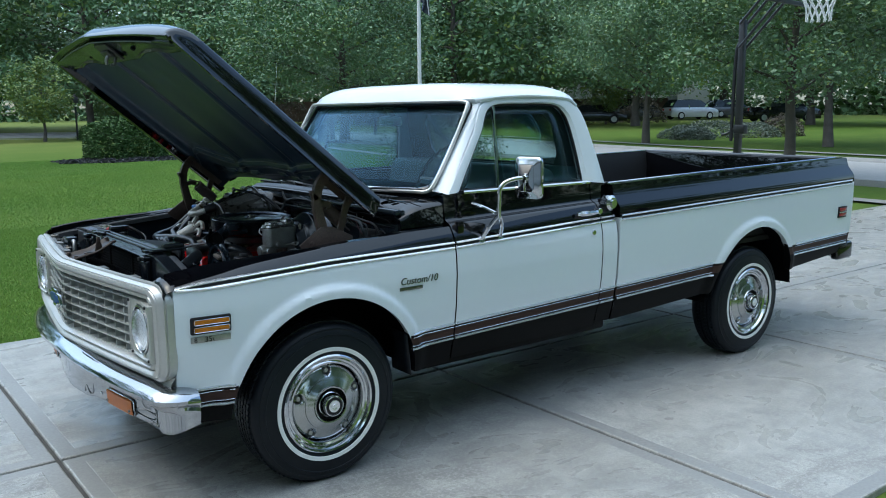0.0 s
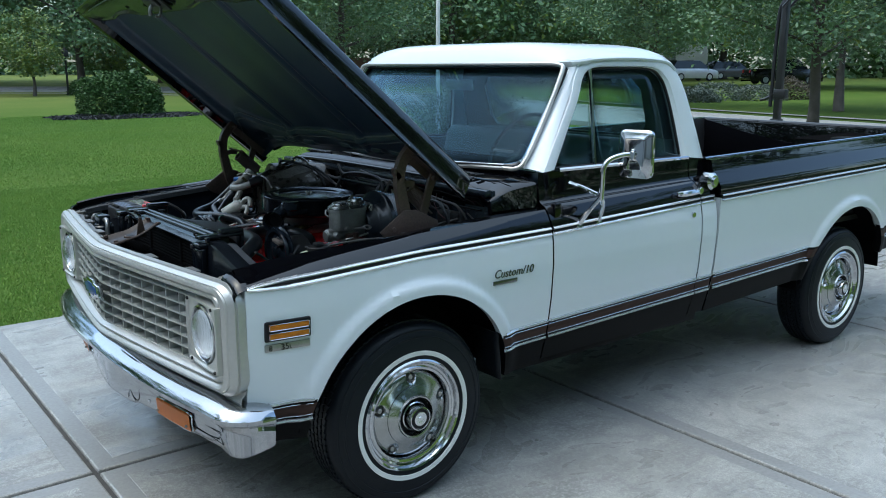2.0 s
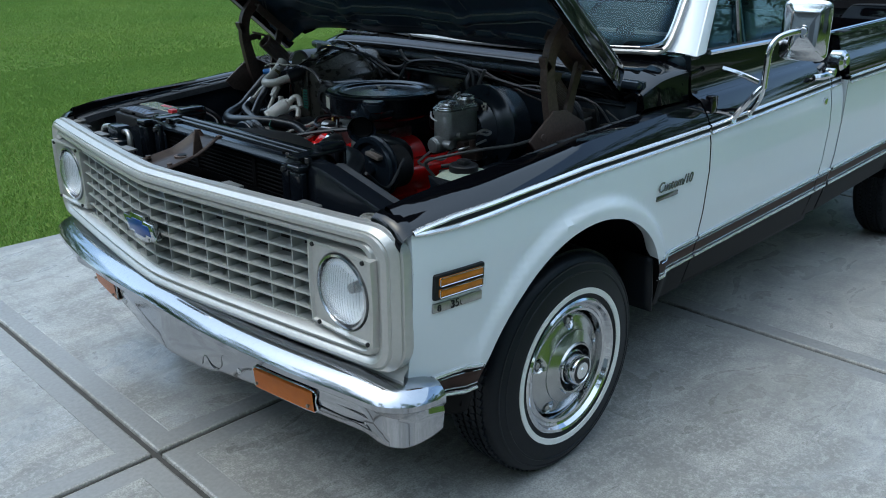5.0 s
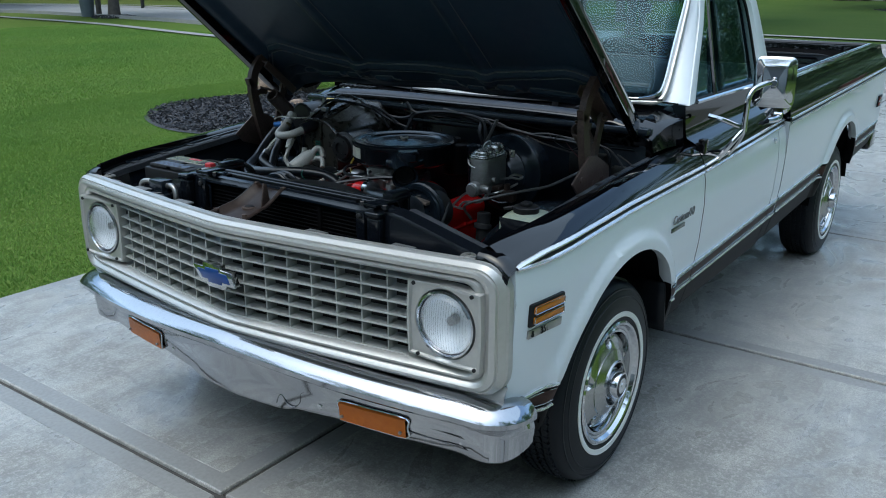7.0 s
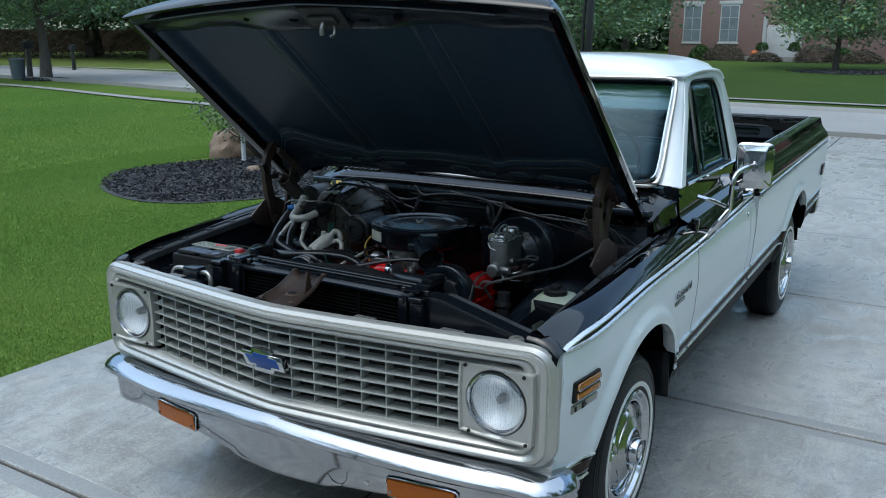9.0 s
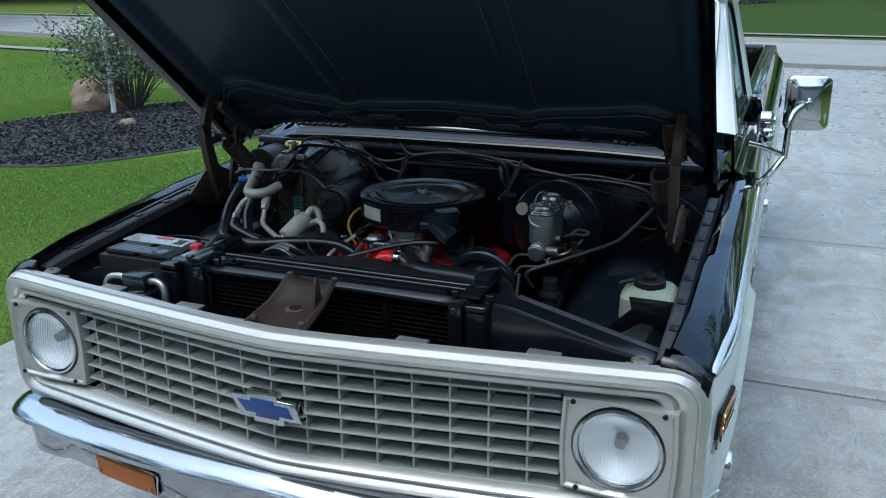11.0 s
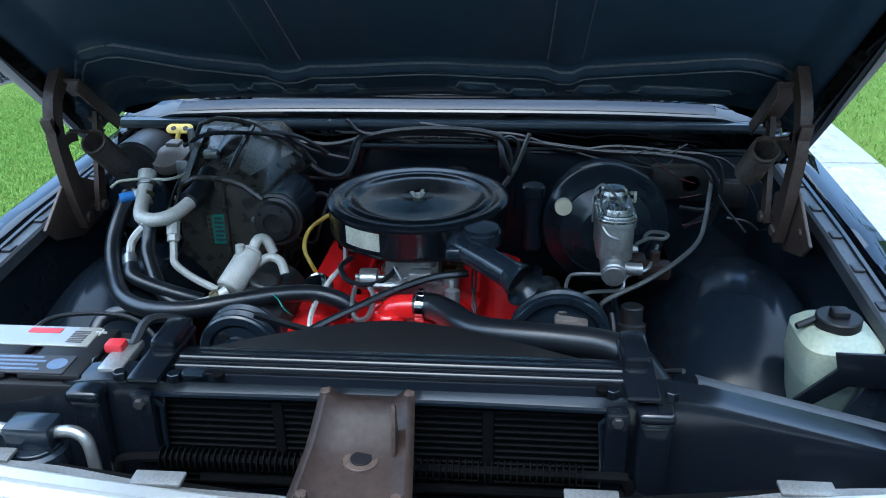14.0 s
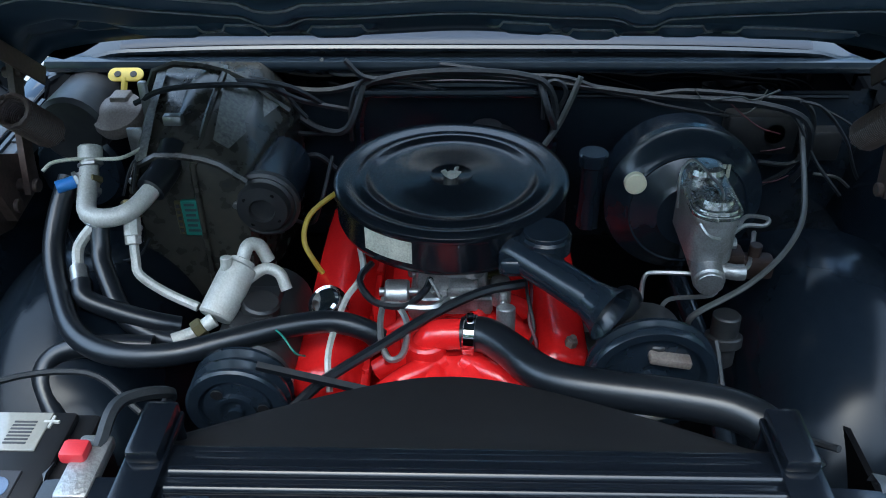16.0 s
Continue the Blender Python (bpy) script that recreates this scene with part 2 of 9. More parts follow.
def grid(rows, closed_u=False, closed_v=False, mat=None):
    """A sheet through rows of points. mat(i, j, centre) gives the material slot."""
    bm = bmesh.new()
    vs = [[bm.verts.new(p) for p in r] for r in rows]
    n, k = len(rows), len(rows[0])
    for i in range(n if closed_u else n - 1):
        for j in range(k if closed_v else k - 1):
            q = [vs[i][j], vs[(i + 1) % n][j], vs[(i + 1) % n][(j + 1) % k], vs[i][(j + 1) % k]]
            f = bm.faces.new(q)
            if mat:
                f.material_index = mat(i, j, f.calc_center_median())
    bmesh.ops.remove_doubles(bm, verts=bm.verts[:], dist=1e-5)
    return bm


def smooth_line(pts, step=6):
    """A rounded line through the points."""
    P = [Vector(p) for p in pts]
    if len(P) < 3:
        return P
    P = [2 * P[0] - P[1]] + P + [2 * P[-1] - P[-2]]
    out = []
    for i in range(1, len(P) - 2):
        a, b, c, d = P[i - 1:i + 3]
        for k in range(step):
            t = k / step
            out.append(0.5 * (2 * b + (c - a) * t + (2 * a - 5 * b + 4 * c - d) * t * t + (3 * b - a - 3 * c + d) * t ** 3))
    out.append(P[-2])
    return out


def tube(pts, r, sides=8, step=5, straight=False, caps=True):
    line = [Vector(p) for p in pts] if straight else smooth_line(pts, step)
    radii = r if isinstance(r, (list, tuple)) else [r] * len(line)
    if len(radii) != len(line):
        radii = [float(v) for v in np.interp(span(0, 1, len(line)), span(0, 1, len(radii)), radii)]
    bm = bmesh.new()
    rings, up = [], None
    for i, p in enumerate(line):
        d = (line[min(i + 1, len(line) - 1)] - line[max(i - 1, 0)]).normalized()
        if up is None:
            up = d.orthogonal().normalized()
        up = (up - d * up.dot(d)).normalized()
        side = d.cross(up)
        rings.append([bm.verts.new(p + radii[i] * (math.cos(a) * up + math.sin(a) * side)) for a in [math.tau * k / sides for k in range(sides)]])
    for a, b in zip(rings, rings[1:]):
        for k in range(sides):
            bm.faces.new((a[k], a[(k + 1) % sides], b[(k + 1) % sides], b[k]))
    if caps:
        bm.faces.new(rings[0][::-1])
        bm.faces.new(rings[-1])
    return bm


def lathe(profile, m=None, sides=32, mat=None, close=False):
    """Turns (radius, height) pairs round the z axis, then moves the mesh by m."""
    m = m or Matrix.Identity(4)
    rows = [[m @ Vector((r * math.cos(a), r * math.sin(a), h)) for r, h in profile] for a in [math.tau * k / sides for k in range(sides)]]
    return grid(rows, closed_u=True, mat=mat, closed_v=close)


def cyl(p, q, r, sides=20, bevel=0.0):
    """A closed cylinder from p to q with softened rims."""
    p, q = Vector(p), Vector(q)
    m = Matrix.Translation(p) @ (q - p).to_track_quat("Z", "Y").to_matrix().to_4x4()
    h = (q - p).length
    b = bevel or min(r, h) * 0.12
    return lathe([(0, 0), (r - b, 0), (r, b), (r, h - b), (r - b, h), (0, h)], m, sides)


def prism(outline, depth, m=None, bevel=0.0):
    """Extrudes an outline in the xy plane along z."""
    bm = bmesh.new()
    f = bm.faces.new([bm.verts.new((x, y, 0)) for x, y in outline])
    r = bmesh.ops.extrude_face_region(bm, geom=[f])
    bmesh.ops.translate(bm, vec=(0, 0, depth), verts=[v for v in r["geom"] if isinstance(v, bmesh.types.BMVert)])
    bmesh.ops.recalc_face_normals(bm, faces=bm.faces[:])
    if bevel:
        bmesh.ops.bevel(bm, geom=bm.edges[:], offset=bevel, segments=2, profile=0.5, affect="EDGES")
    if m:
        bmesh.ops.transform(bm, matrix=m, verts=bm.verts[:])
    return bm


def flipped(bm):
    bmesh.ops.reverse_faces(bm, faces=bm.faces[:])
    return bm


def mirrored(bm):
    """The same mesh on the other side of the truck's middle plane."""
    bmesh.ops.transform(bm, matrix=Matrix.Diagonal((1, -1, 1, 1)), verts=bm.verts[:])
    return flipped(bm)


def thick(ob, t, offset=1):
    s = ob.modifiers.new("thickness", "SOLIDIFY")
    s.thickness, s.offset = t, offset
    return ob


def lerp(a, b, t):
    return a + (b - a) * t


def interp(x, xs, ys):
    return float(np.interp(x, xs, ys))


def ground_z(x, y):
    return 0.012 * max(0.0, 0.75 * x + 0.66 * y - 7)


# ---- ground, driveway, street ----
CONCRETE = material("driveway_concrete", (0.42, 0.415, 0.395), 0.42, vary=1.0, scale=0.9, bump=0.08, bump_scale=50)
cn = CONCRETE.node_tree
cb = cn.nodes["Principled BSDF"]
ccoord = cn.nodes.new("ShaderNodeTexCoord")


def concrete_noise(scale, detail, distort, stretch, lo, hi):
    mp = cn.nodes.new("ShaderNodeMapping")
    mp.inputs["Scale"].default_value = stretch
    cn.links.new(ccoord.outputs["Object"], mp.inputs[0])
    n = cn.nodes.new("ShaderNodeTexNoise")
    n.inputs["Scale"].default_value, n.inputs["Detail"].default_value, n.inputs["Distortion"].default_value = scale, detail, distort
    cn.links.new(mp.outputs[0], n.inputs["Vector"])
    r = cn.nodes.new("ShaderNodeMapRange")
    r.inputs["From Min"].default_value, r.inputs["From Max"].default_value = lo, hi
    cn.links.new(n.outputs["Fac"], r.inputs["Value"])
    return r.outputs[0]


def concrete_mix(fac, a, b, amount):
    m = cn.nodes.new("ShaderNodeMixRGB")
    k = cn.nodes.new("ShaderNodeMath")
    k.operation = "MULTIPLY"
    k.inputs[1].default_value = amount
    cn.links.new(fac, k.inputs[0])
    cn.links.new(k.outputs[0], m.inputs[0])
    for slot, v in ((1, a), (2, b)):
        if isinstance(v, tuple):
            m.inputs[slot].default_value = (*v, 1)
        else:
            cn.links.new(v, m.inputs[slot])
    return m.outputs[0]


# clouds, trowel swirls, broom lines and dark specks
swirl = concrete_noise(1.6, 9, 2.2, (1, 1.5, 1), 0.40, 0.64)
tone = concrete_mix(concrete_noise(0.55, 5, 0.6, (1, 1, 1), 0.36, 0.64), (0.405, 0.395, 0.362), (0.275, 0.268, 0.246), 1.0)
tone = concrete_mix(swirl, tone, (0.210, 0.204, 0.189), 0.72)
tone = concrete_mix(concrete_noise(9, 4, 0.5, (0.3, 5, 1), 0.50, 0.70), tone, (0.485, 0.475, 0.445), 0.26)
tone = concrete_mix(concrete_noise(2.3, 10, 1.1, (1.0, 2.4, 1), 0.47, 0.63), tone, (0.505, 0.492, 0.455), 0.46)
tone = concrete_mix(concrete_noise(7, 9, 0.8, (2.2, 0.8, 1), 0.50, 0.64), tone, (0.175, 0.172, 0.163), 0.42)
tone = concrete_mix(concrete_noise(55, 6, 0.3, (1, 1, 1), 0.48, 0.62), tone, (0.56, 0.55, 0.515), 0.34)
tone = concrete_mix(concrete_noise(170, 2, 0, (1, 1, 1), 0.42, 0.62), tone, (0.17, 0.168, 0.16), 0.55)
tone = concrete_mix(concrete_noise(3.5, 8, 1.2, (1, 1, 1), 0.56, 0.66), tone, (0.20, 0.198, 0.19), 0.35)
tone = concrete_mix(concrete_noise(26, 3, 0, (1, 1, 1), 0.66, 0.74), tone, (0.16, 0.155, 0.15), 0.5)
tint = cn.nodes.new("ShaderNodeHueSaturation")
info = cn.nodes.new("ShaderNodeObjectInfo")
spread = cn.nodes.new("ShaderNodeMapRange")
spread.inputs["To Min"].default_value, spread.inputs["To Max"].default_value = 0.94, 1.05
cn.links.new(info.outputs["Random"], spread.inputs["Value"])
cn.links.new(spread.outputs[0], tint.inputs["Value"])
cn.links.new(tone, tint.inputs["Color"])
cn.links.new(tint.outputs[0], cb.inputs["Base Color"])
gloss = cn.nodes.new("ShaderNodeMapRange")
gloss.inputs["To Min"].default_value, gloss.inputs["To Max"].default_value = 0.24, 0.60
cn.links.new(swirl, gloss.inputs["Value"])
cn.links.new(gloss.outputs[0], cb.inputs["Roughness"])
WALKWAY = material("sidewalk_concrete", (0.26, 0.256, 0.243), 0.85, vary=0.6, scale=2, color2=(0.19, 0.186, 0.178), bump=0.2, spec=0.2)
ROAD = material("street_concrete", (0.29, 0.286, 0.276), 0.8, vary=0.7, scale=0.6, color2=(0.22, 0.216, 0.21), bump=0.2, bump_scale=30)
# yellower noise patches stand in for sun flecks on the grass
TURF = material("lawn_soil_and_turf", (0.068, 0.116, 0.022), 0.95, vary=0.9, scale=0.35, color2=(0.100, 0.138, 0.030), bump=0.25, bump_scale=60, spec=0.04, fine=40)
# the tint paints tree shade before the brick house, sunlight beyond the bend
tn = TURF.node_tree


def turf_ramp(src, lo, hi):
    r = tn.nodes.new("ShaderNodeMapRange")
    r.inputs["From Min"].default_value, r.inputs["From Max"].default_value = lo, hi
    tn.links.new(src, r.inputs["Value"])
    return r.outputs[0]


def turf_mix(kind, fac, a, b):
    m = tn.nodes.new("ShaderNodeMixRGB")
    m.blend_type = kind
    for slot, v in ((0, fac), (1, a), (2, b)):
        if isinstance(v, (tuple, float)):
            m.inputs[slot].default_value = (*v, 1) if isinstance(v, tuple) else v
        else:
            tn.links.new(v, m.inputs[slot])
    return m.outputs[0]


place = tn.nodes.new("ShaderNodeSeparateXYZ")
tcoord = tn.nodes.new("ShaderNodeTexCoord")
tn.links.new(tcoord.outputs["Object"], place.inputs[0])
tree_shade = tn.nodes.new("ShaderNodeMath")
tree_shade.operation = "MULTIPLY"
tn.links.new(turf_ramp(place.outputs["X"], 19, 24), tree_shade.inputs[0])
tn.links.new(turf_ramp(place.outputs["Y"], 17, 8), tree_shade.inputs[1])
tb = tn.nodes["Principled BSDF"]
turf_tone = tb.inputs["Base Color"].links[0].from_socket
turf_tone = turf_mix("MULTIPLY", 1.0, turf_tone, turf_mix("MIX", tree_shade.outputs[0], turf_mix("MIX", turf_ramp(place.outputs["Y"], 26, 42), (1.0, 1.0, 1.0), (1.55, 1.25, 1.7)), (0.46, 0.50, 0.62)))
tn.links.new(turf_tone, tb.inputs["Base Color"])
# the stretched yellower tone paints sun streaks across the near lawn
BLADE = material("grass_blades", (0.122, 0.232, 0.047), 0.6, vary=1.0, scale=0.45, color2=(0.190, 0.296, 0.056), spec=0.12, stretch=(0.35, 1, 1), fine=60)
MULCH = material("black_mulch", (0.022, 0.0225, 0.026), 0.9, vary=0.9, scale=14, color2=(0.060, 0.061, 0.068), bump=0.8, bump_scale=40)

# the lawn, one sheet to the horizon
radii = [0.01, 3, 6, 9, 12, 15, 18, 21, 24, 28, 33, 40, 50, 65, 90, 140, 250, 600, 2500]
rows = []
for r in radii:
    rows.append([(r * math.cos(a) + 4, r * math.sin(a), ground_z(r * math.cos(a) + 4, r * math.sin(a)) - 0.035 if r < 200 else ground_z(200 * math.cos(a), 200 * math.sin(a)) - 0.5) for a in [math.tau * k / 72 for k in range(72)]])
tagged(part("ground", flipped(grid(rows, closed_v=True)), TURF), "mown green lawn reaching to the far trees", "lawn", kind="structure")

# the street, its centre line bends away behind the lawn
STREET = smooth_line([(17.4, -70, 0), (17.6, -30, 0), (17.9, -8, 0), (18.4, 5, 0), (19.2, 16, 0), (20.8, 27, 0), (20, 39, 0), (13, 49, 0), (0, 55, 0), (-30, 58, 0)], 10)


def ribbon(line, offs, up):
    """A sheet along a line: offs are sideways offsets, up their heights above the ground."""
    rows = []
    for i, p in enumerate(line):
        d = (line[min(i + 1, len(line) - 1)] - line[max(i - 1, 0)]).normalized()
        s = Vector((d.y, -d.x, 0))
        rows.append([(*(p + s * o).xy, ground_z(*(p + s * o).xy) + h) for o, h in zip(offs, up)])
    return grid(rows)


tagged(part("road", flipped(ribbon(STREET, (-2.75, 2.75), (0.0, 0.0))), ROAD), "light grey concrete residential street", "road", kind="structure")
for side in (-1, 1):
    o = [2.75, 2.77, 2.92, 3.05, 3.07]
    offs = [side * v for v in o]
    bm = ribbon(STREET, offs, (0.0, 0.02, 0.09, 0.09, -0.04))
    tagged(part("kerb", bm if side < 0 else flipped(bm), WALKWAY), "rolled concrete kerb along the street", "kerb", kind="structure")

# sidewalk strips on both sides of the street
for side, o in ((-1, 5.6), (1, 5.6)):
    bm = ribbon(STREET, (side * (o - 0.22), side * (o + 0.22)), (0.004, 0.004))
    tagged(part("sidewalk", bm if side > 0 else flipped(bm), WALKWAY), "pale concrete sidewalk across the lawn", "sidewalk", kind="structure")

# ---- the pickup truck ----
truck = thing("pickup_truck", "black and white vintage pickup with raised hood on a driveway", "truck")


def trim_z(x):
    return interp(x, (-0.66, -0.33, 0.0, 0.40, 0.69, 1.80, 4.35), (0.944, 0.961, 0.975, 0.980, 0.984, 1.020, 1.076))


def stripe_z(x):
    if x < -0.3:
        return 0.530
    return 0.582 + x * 0.0275


def crease_z(x):
    """Height of the crease where the flank turns into the flat upper ledge."""
    return interp(x, (-0.66, -0.59, -0.31, 0.04, 0.45, 0.68, 1.80), (0.972, 0.984, 1.013, 1.044, 1.064, 1.069, 1.098))


SIDE_Z = (0.38, 0.45, 0.55, 0.70, 0.85, 0.94, 0.99, 1.03, 1.08, 1.14, 1.22)
SIDE_Y = (0.940, 0.958, 0.985, 1.005, 1.013, 1.008, 0.998, 0.984, 0.965, 0.938, 0.898)
BED_Y = (0.940, 0.958, 0.985, 1.005, 1.013, 1.014, 1.014, 1.014, 1.010, 0.962, 0.940)
ARCHES = ((0.0, 0.375, 0.452), (3.165, 0.395, 0.455))


def fender_top(x):
    return crease_z(x)


def side_y(x, z):
    if x > 1.81:
        y = interp(z - (x - 1.8) * 0.018, SIDE_Z, BED_Y)
    else:
        tz, kz = trim_z(x), crease_z(x)
        y = interp(min(z, tz), SIDE_Z, SIDE_Y)
        if z > tz:
            s = min(1.0, (z - tz) / (kz - tz))
            y = lerp(y, 0.958, s ** 1.6)
        if z > kz:
            y = interp(z - kz, (0.0, 0.006, 0.022, 0.032, 0.06, 0.145), (0.958, 0.953, 0.921, 0.915, 0.911, 0.903))
    if x < -0.35:
        y -= 0.030 * ((-0.35 - x) / 0.3) ** 2
    for cx, cz, r in ARCHES:
        d = math.hypot(x - cx, z - cz) - r
        if z > cz - 0.05:
            k = min(1.0, max(0.0, (0.066 - d) / 0.030))
            y += 0.021 * k * k * (3 - 2 * k)
    return y


def bottom_z(x, base):
    for cx, cz, r in ARCHES:
        if abs(x - cx) < r:
            return max(base, cz + math.sqrt(max(0.0, r * r - (x - cx) ** 2)))
    return base


def stations(x0, x1, step=0.03):
    xs = set(span(x0, x1, max(2, int((x1 - x0) / step))))
    for cx, cz, r in ARCHES:
        for k in range(61):
            x = cx - r * 1.0005 * math.cos(math.pi * k / 60)
            if x0 < x < x1:
                xs.add(x)
    return sorted(xs)


STRIPE_H = 0.070


def side_panel(x0, x1, top, base, inner=None):
    """An outer panel of the near side: black above the moulding, white below it, brown stripe, black sill."""
    rows = []
    for x in stations(x0, x1):
        zt, zb = top(x), bottom_z(x, base(x))
        tr, st = trim_z(x), stripe_z(x)
        kz = crease_z(x)
        up = [zt, lerp(zt, kz, 0.35), kz + 0.06, kz + 0.032, kz + 0.027, kz + 0.022, kz + 0.014, kz + 0.006, kz + 0.002] if zt > kz + 0.07 and x < 1.81 else []
        zs = up + [lerp(kz if up else zt, tr, k / 8) for k in range(8)] + [lerp(tr, st, k / 26) for k in range(26)] + [st, st - 0.012, st - 0.035, st - 0.058, st - STRIPE_H] + [lerp(st - STRIPE_H, base(x), k / 3) for k in (1, 2, 3)]
        row = []
        if inner:
            rise = 0.022 * min(1.0, max(0.0, (-0.05 - x) / 0.45)) if x < 1 else 0.0
            row += [(x, -inner(x), zt - 0.05), (x, -inner(x), zt - 0.004 + rise), (x, -inner(x) - 0.006, zt + 0.001 + rise), (x, -lerp(inner(x), side_y(x, zt), 0.5), zt + 0.003 + 0.6 * rise)]
        zs = [max(z, zb) for z in zs]
        row += [(x, -side_y(x, z), z) for z in zs]
        row.append((x, -side_y(x, zb) + 0.03, zb + 0.004))
        row.append((x, -side_y(x, zb) + 0.05, zb + 0.03))
        rows.append(row)

    cols = len(rows[0])

    def slot(i, j, c):
        if j >= cols - 3 and c.z < stripe_z(c.x) + 0.02:
            return 3
        if c.z > trim_z(c.x):
            return 0
        if c.z > stripe_z(c.x):
            return 1
        if c.z > stripe_z(c.x) - STRIPE_H:
            return 2 if -0.058 < c.z - stripe_z(c.x) < -0.012 else 3
        return 3 if c.y > -2 else 0

    bm = grid(rows, mat=slot)
    return bm


MATS = [BLACK, WHITE, WOODGRAIN, SILL]


def both(name, make, mats, parent, label="", after=None):
    for k in (0, 1):
        bm = make()
        ob = part(name, mirrored(bm) if k else bm, mats, parent, label)
        if after:
            after(ob)


def fender_base(x):
    return 0.385 if x < -0.3 else 0.405


fenders, doors, bedsides = [], [], []
for k in (0, 1):
    fl = mirrored if k else (lambda b: b)
    fenders.append(part("front_fender", fl(side_panel(-0.665, 0.668, fender_top, fender_base, lambda x: interp(x, (-0.66, -0.5, 0.68), (0.884, 0.898, 0.902)))), MATS, truck, "two-tone front fender, black above white"))
    doors.append(part("door", fl(side_panel(0.676, 1.676, lambda x: 1.212, lambda x: 0.425)), MATS, truck, "two-tone cab door with brown stripe"))
    part("cab_corner", fl(side_panel(1.683, 1.799, lambda x: interp(x, (1.68, 1.80), (1.212, 1.20)), lambda x: 0.44)), MATS, truck)
    bedsides.append(part("bed_side", fl(side_panel(1.813, 4.36, lambda x: interp(x, (1.8, 4.36), (1.198, 1.245)), lambda x: interp(x, (1.8, 3.5, 4.36), (0.435, 0.50, 0.57)), lambda x: 0.865)), MATS, truck, "two-tone pickup bed side"))

def bed_return():
    """Folded front edge of the bed side behind the cab."""
    rows = [[(1.814, -side_y(1.83, z) + 0.002, z), (1.818, -0.885, z)] for z in span(0.44, 1.19, 76)]
    return grid(rows, mat=lambda i, j, c: 0 if c.z > trim_z(1.82) else 1 if c.z > stripe_z(1.82) else 3)


both("bed_front_return", bed_return, MATS, truck, "folded front edge of the bed side")


# bright mouldings that follow the side
def tip(x):
    """Closes the pair of mouldings to a point at the front."""
    return min(1.0, max(0.0, (x + 0.662) / 0.13)) ** 0.6


def moulding(x0, x1, zf, h, out=0.007):
    rows = []
    for x in span(x0, x1, max(2, int((x1 - x0) / 0.03))):
        z = zf(x)
        row = []
        for dz, o in ((-h / 2, 0.0), (-h * 0.36, out * 0.7), (0.0, out), (h * 0.36, out * 0.7), (h / 2, 0.0)):
            row.append((x, -(side_y(x, z + dz) + o), z + dz))
        rows.append(row)
    return grid(rows)


spans = ((-0.660, 0.666), (0.678, 1.674), (1.684, 1.794), (1.822, 4.33))
for x0, x1 in spans:
    def upper():
        return join(moulding(x0, x1, lambda x: trim_z(x) + 0.012 * tip(x), 0.011), moulding(x0, x1, lambda x: trim_z(x) - 0.011 * tip(x), 0.013))
    both("upper_moulding", upper, TRIM, truck, "pair of thin bright side mouldings")
    both("moulding_insert", lambda: moulding(x0, x1, lambda x: trim_z(x) + 0.002, 0.013, 0.002), PLASTIC, truck)
for x0, x1 in ((-0.652, -0.445), (0.415, 0.666), (0.678, 1.674), (1.684, 1.794), (1.822, 2.70), (3.635, 4.33)):
    def lower():
        return join(moulding(x0, x1, lambda x: stripe_z(x) + 0.004, 0.014, 0.010), moulding(x0, x1, lambda x: stripe_z(x) - 0.012, 0.004, 0.004), moulding(x0, x1, lambda x: stripe_z(x) - STRIPE_H, 0.014, 0.010), moulding(x0, x1, lambda x: stripe_z(x) - STRIPE_H + 0.016, 0.004, 0.004))
    both("lower_moulding", lower, TRIM, truck, "pair of bright mouldings round the brown stripe")

# dark body behind the gaps
part("inner_structure", join(box(0.62, 1.85, -0.90, 0.90, 0.46, 1.15, 0.02), box(0.45, 0.62, -0.80, 0.80, 0.46, 0.72, 0.02)), CORE, truck)
part("chassis_frame", join(box(-0.60, 4.2, -0.46, -0.38, 0.36, 0.50, 0.01), box(-0.60, 4.2, 0.38, 0.46, 0.36, 0.50, 0.01), box(-0.1, 0.1, -0.7, 0.7, 0.28, 0.36, 0.02), box(3.1, 3.2, -0.75, 0.75, 0.30, 0.40, 0.03), box(1.2, 1.3, -0.45, 0.45, 0.38, 0.48, 0.01)), BAYDULL, truck, "dark chassis frame rails and axles")
part("exhaust_pipe", tube([(0.4, 0.25, 0.33), (1.6, 0.25, 0.31), (2.4, 0.3, 0.32), (3.0, 0.6, 0.36)], 0.028), BAYDULL, truck)
both("rocker_panel", lambda: box(0.47, 1.80, -0.93, -0.86, 0.385, 0.47, 0.02), SILL, truck)


both("mud_flap", lambda: grid([[(lerp(0.392, 0.412, t), y, lerp(0.60, 0.402, t)) for y in (-0.990, -0.955, -0.90, -0.84)] for t in span(0, 1, 5)]), RUBBER, truck, "black rubber flap behind the front wheel", lambda ob: thick(ob, 0.006))


def wheel_tub(cx, cz, r):
    rows = []
    low = math.asin((0.41 - cz) / (r + 0.035))
    for k in range(25):
        a = lerp(low, math.pi - low, k / 24)
        rows.append([(cx - (r + 0.035) * math.cos(a), y, cz + (r + 0.035) * math.sin(a)) for y in (-0.965, -0.9, -0.70, -0.6)])
    bm = grid(rows)
    return join(bm, box(cx - r - 0.03, cx + r + 0.03, -0.605, -0.595, max(0.36, cz - 0.1), cz + r))


for cx, cz, r in ARCHES:
    both("wheel_house", lambda: wheel_tub(cx, cz, r), CORE, truck, "black inner wheel house")


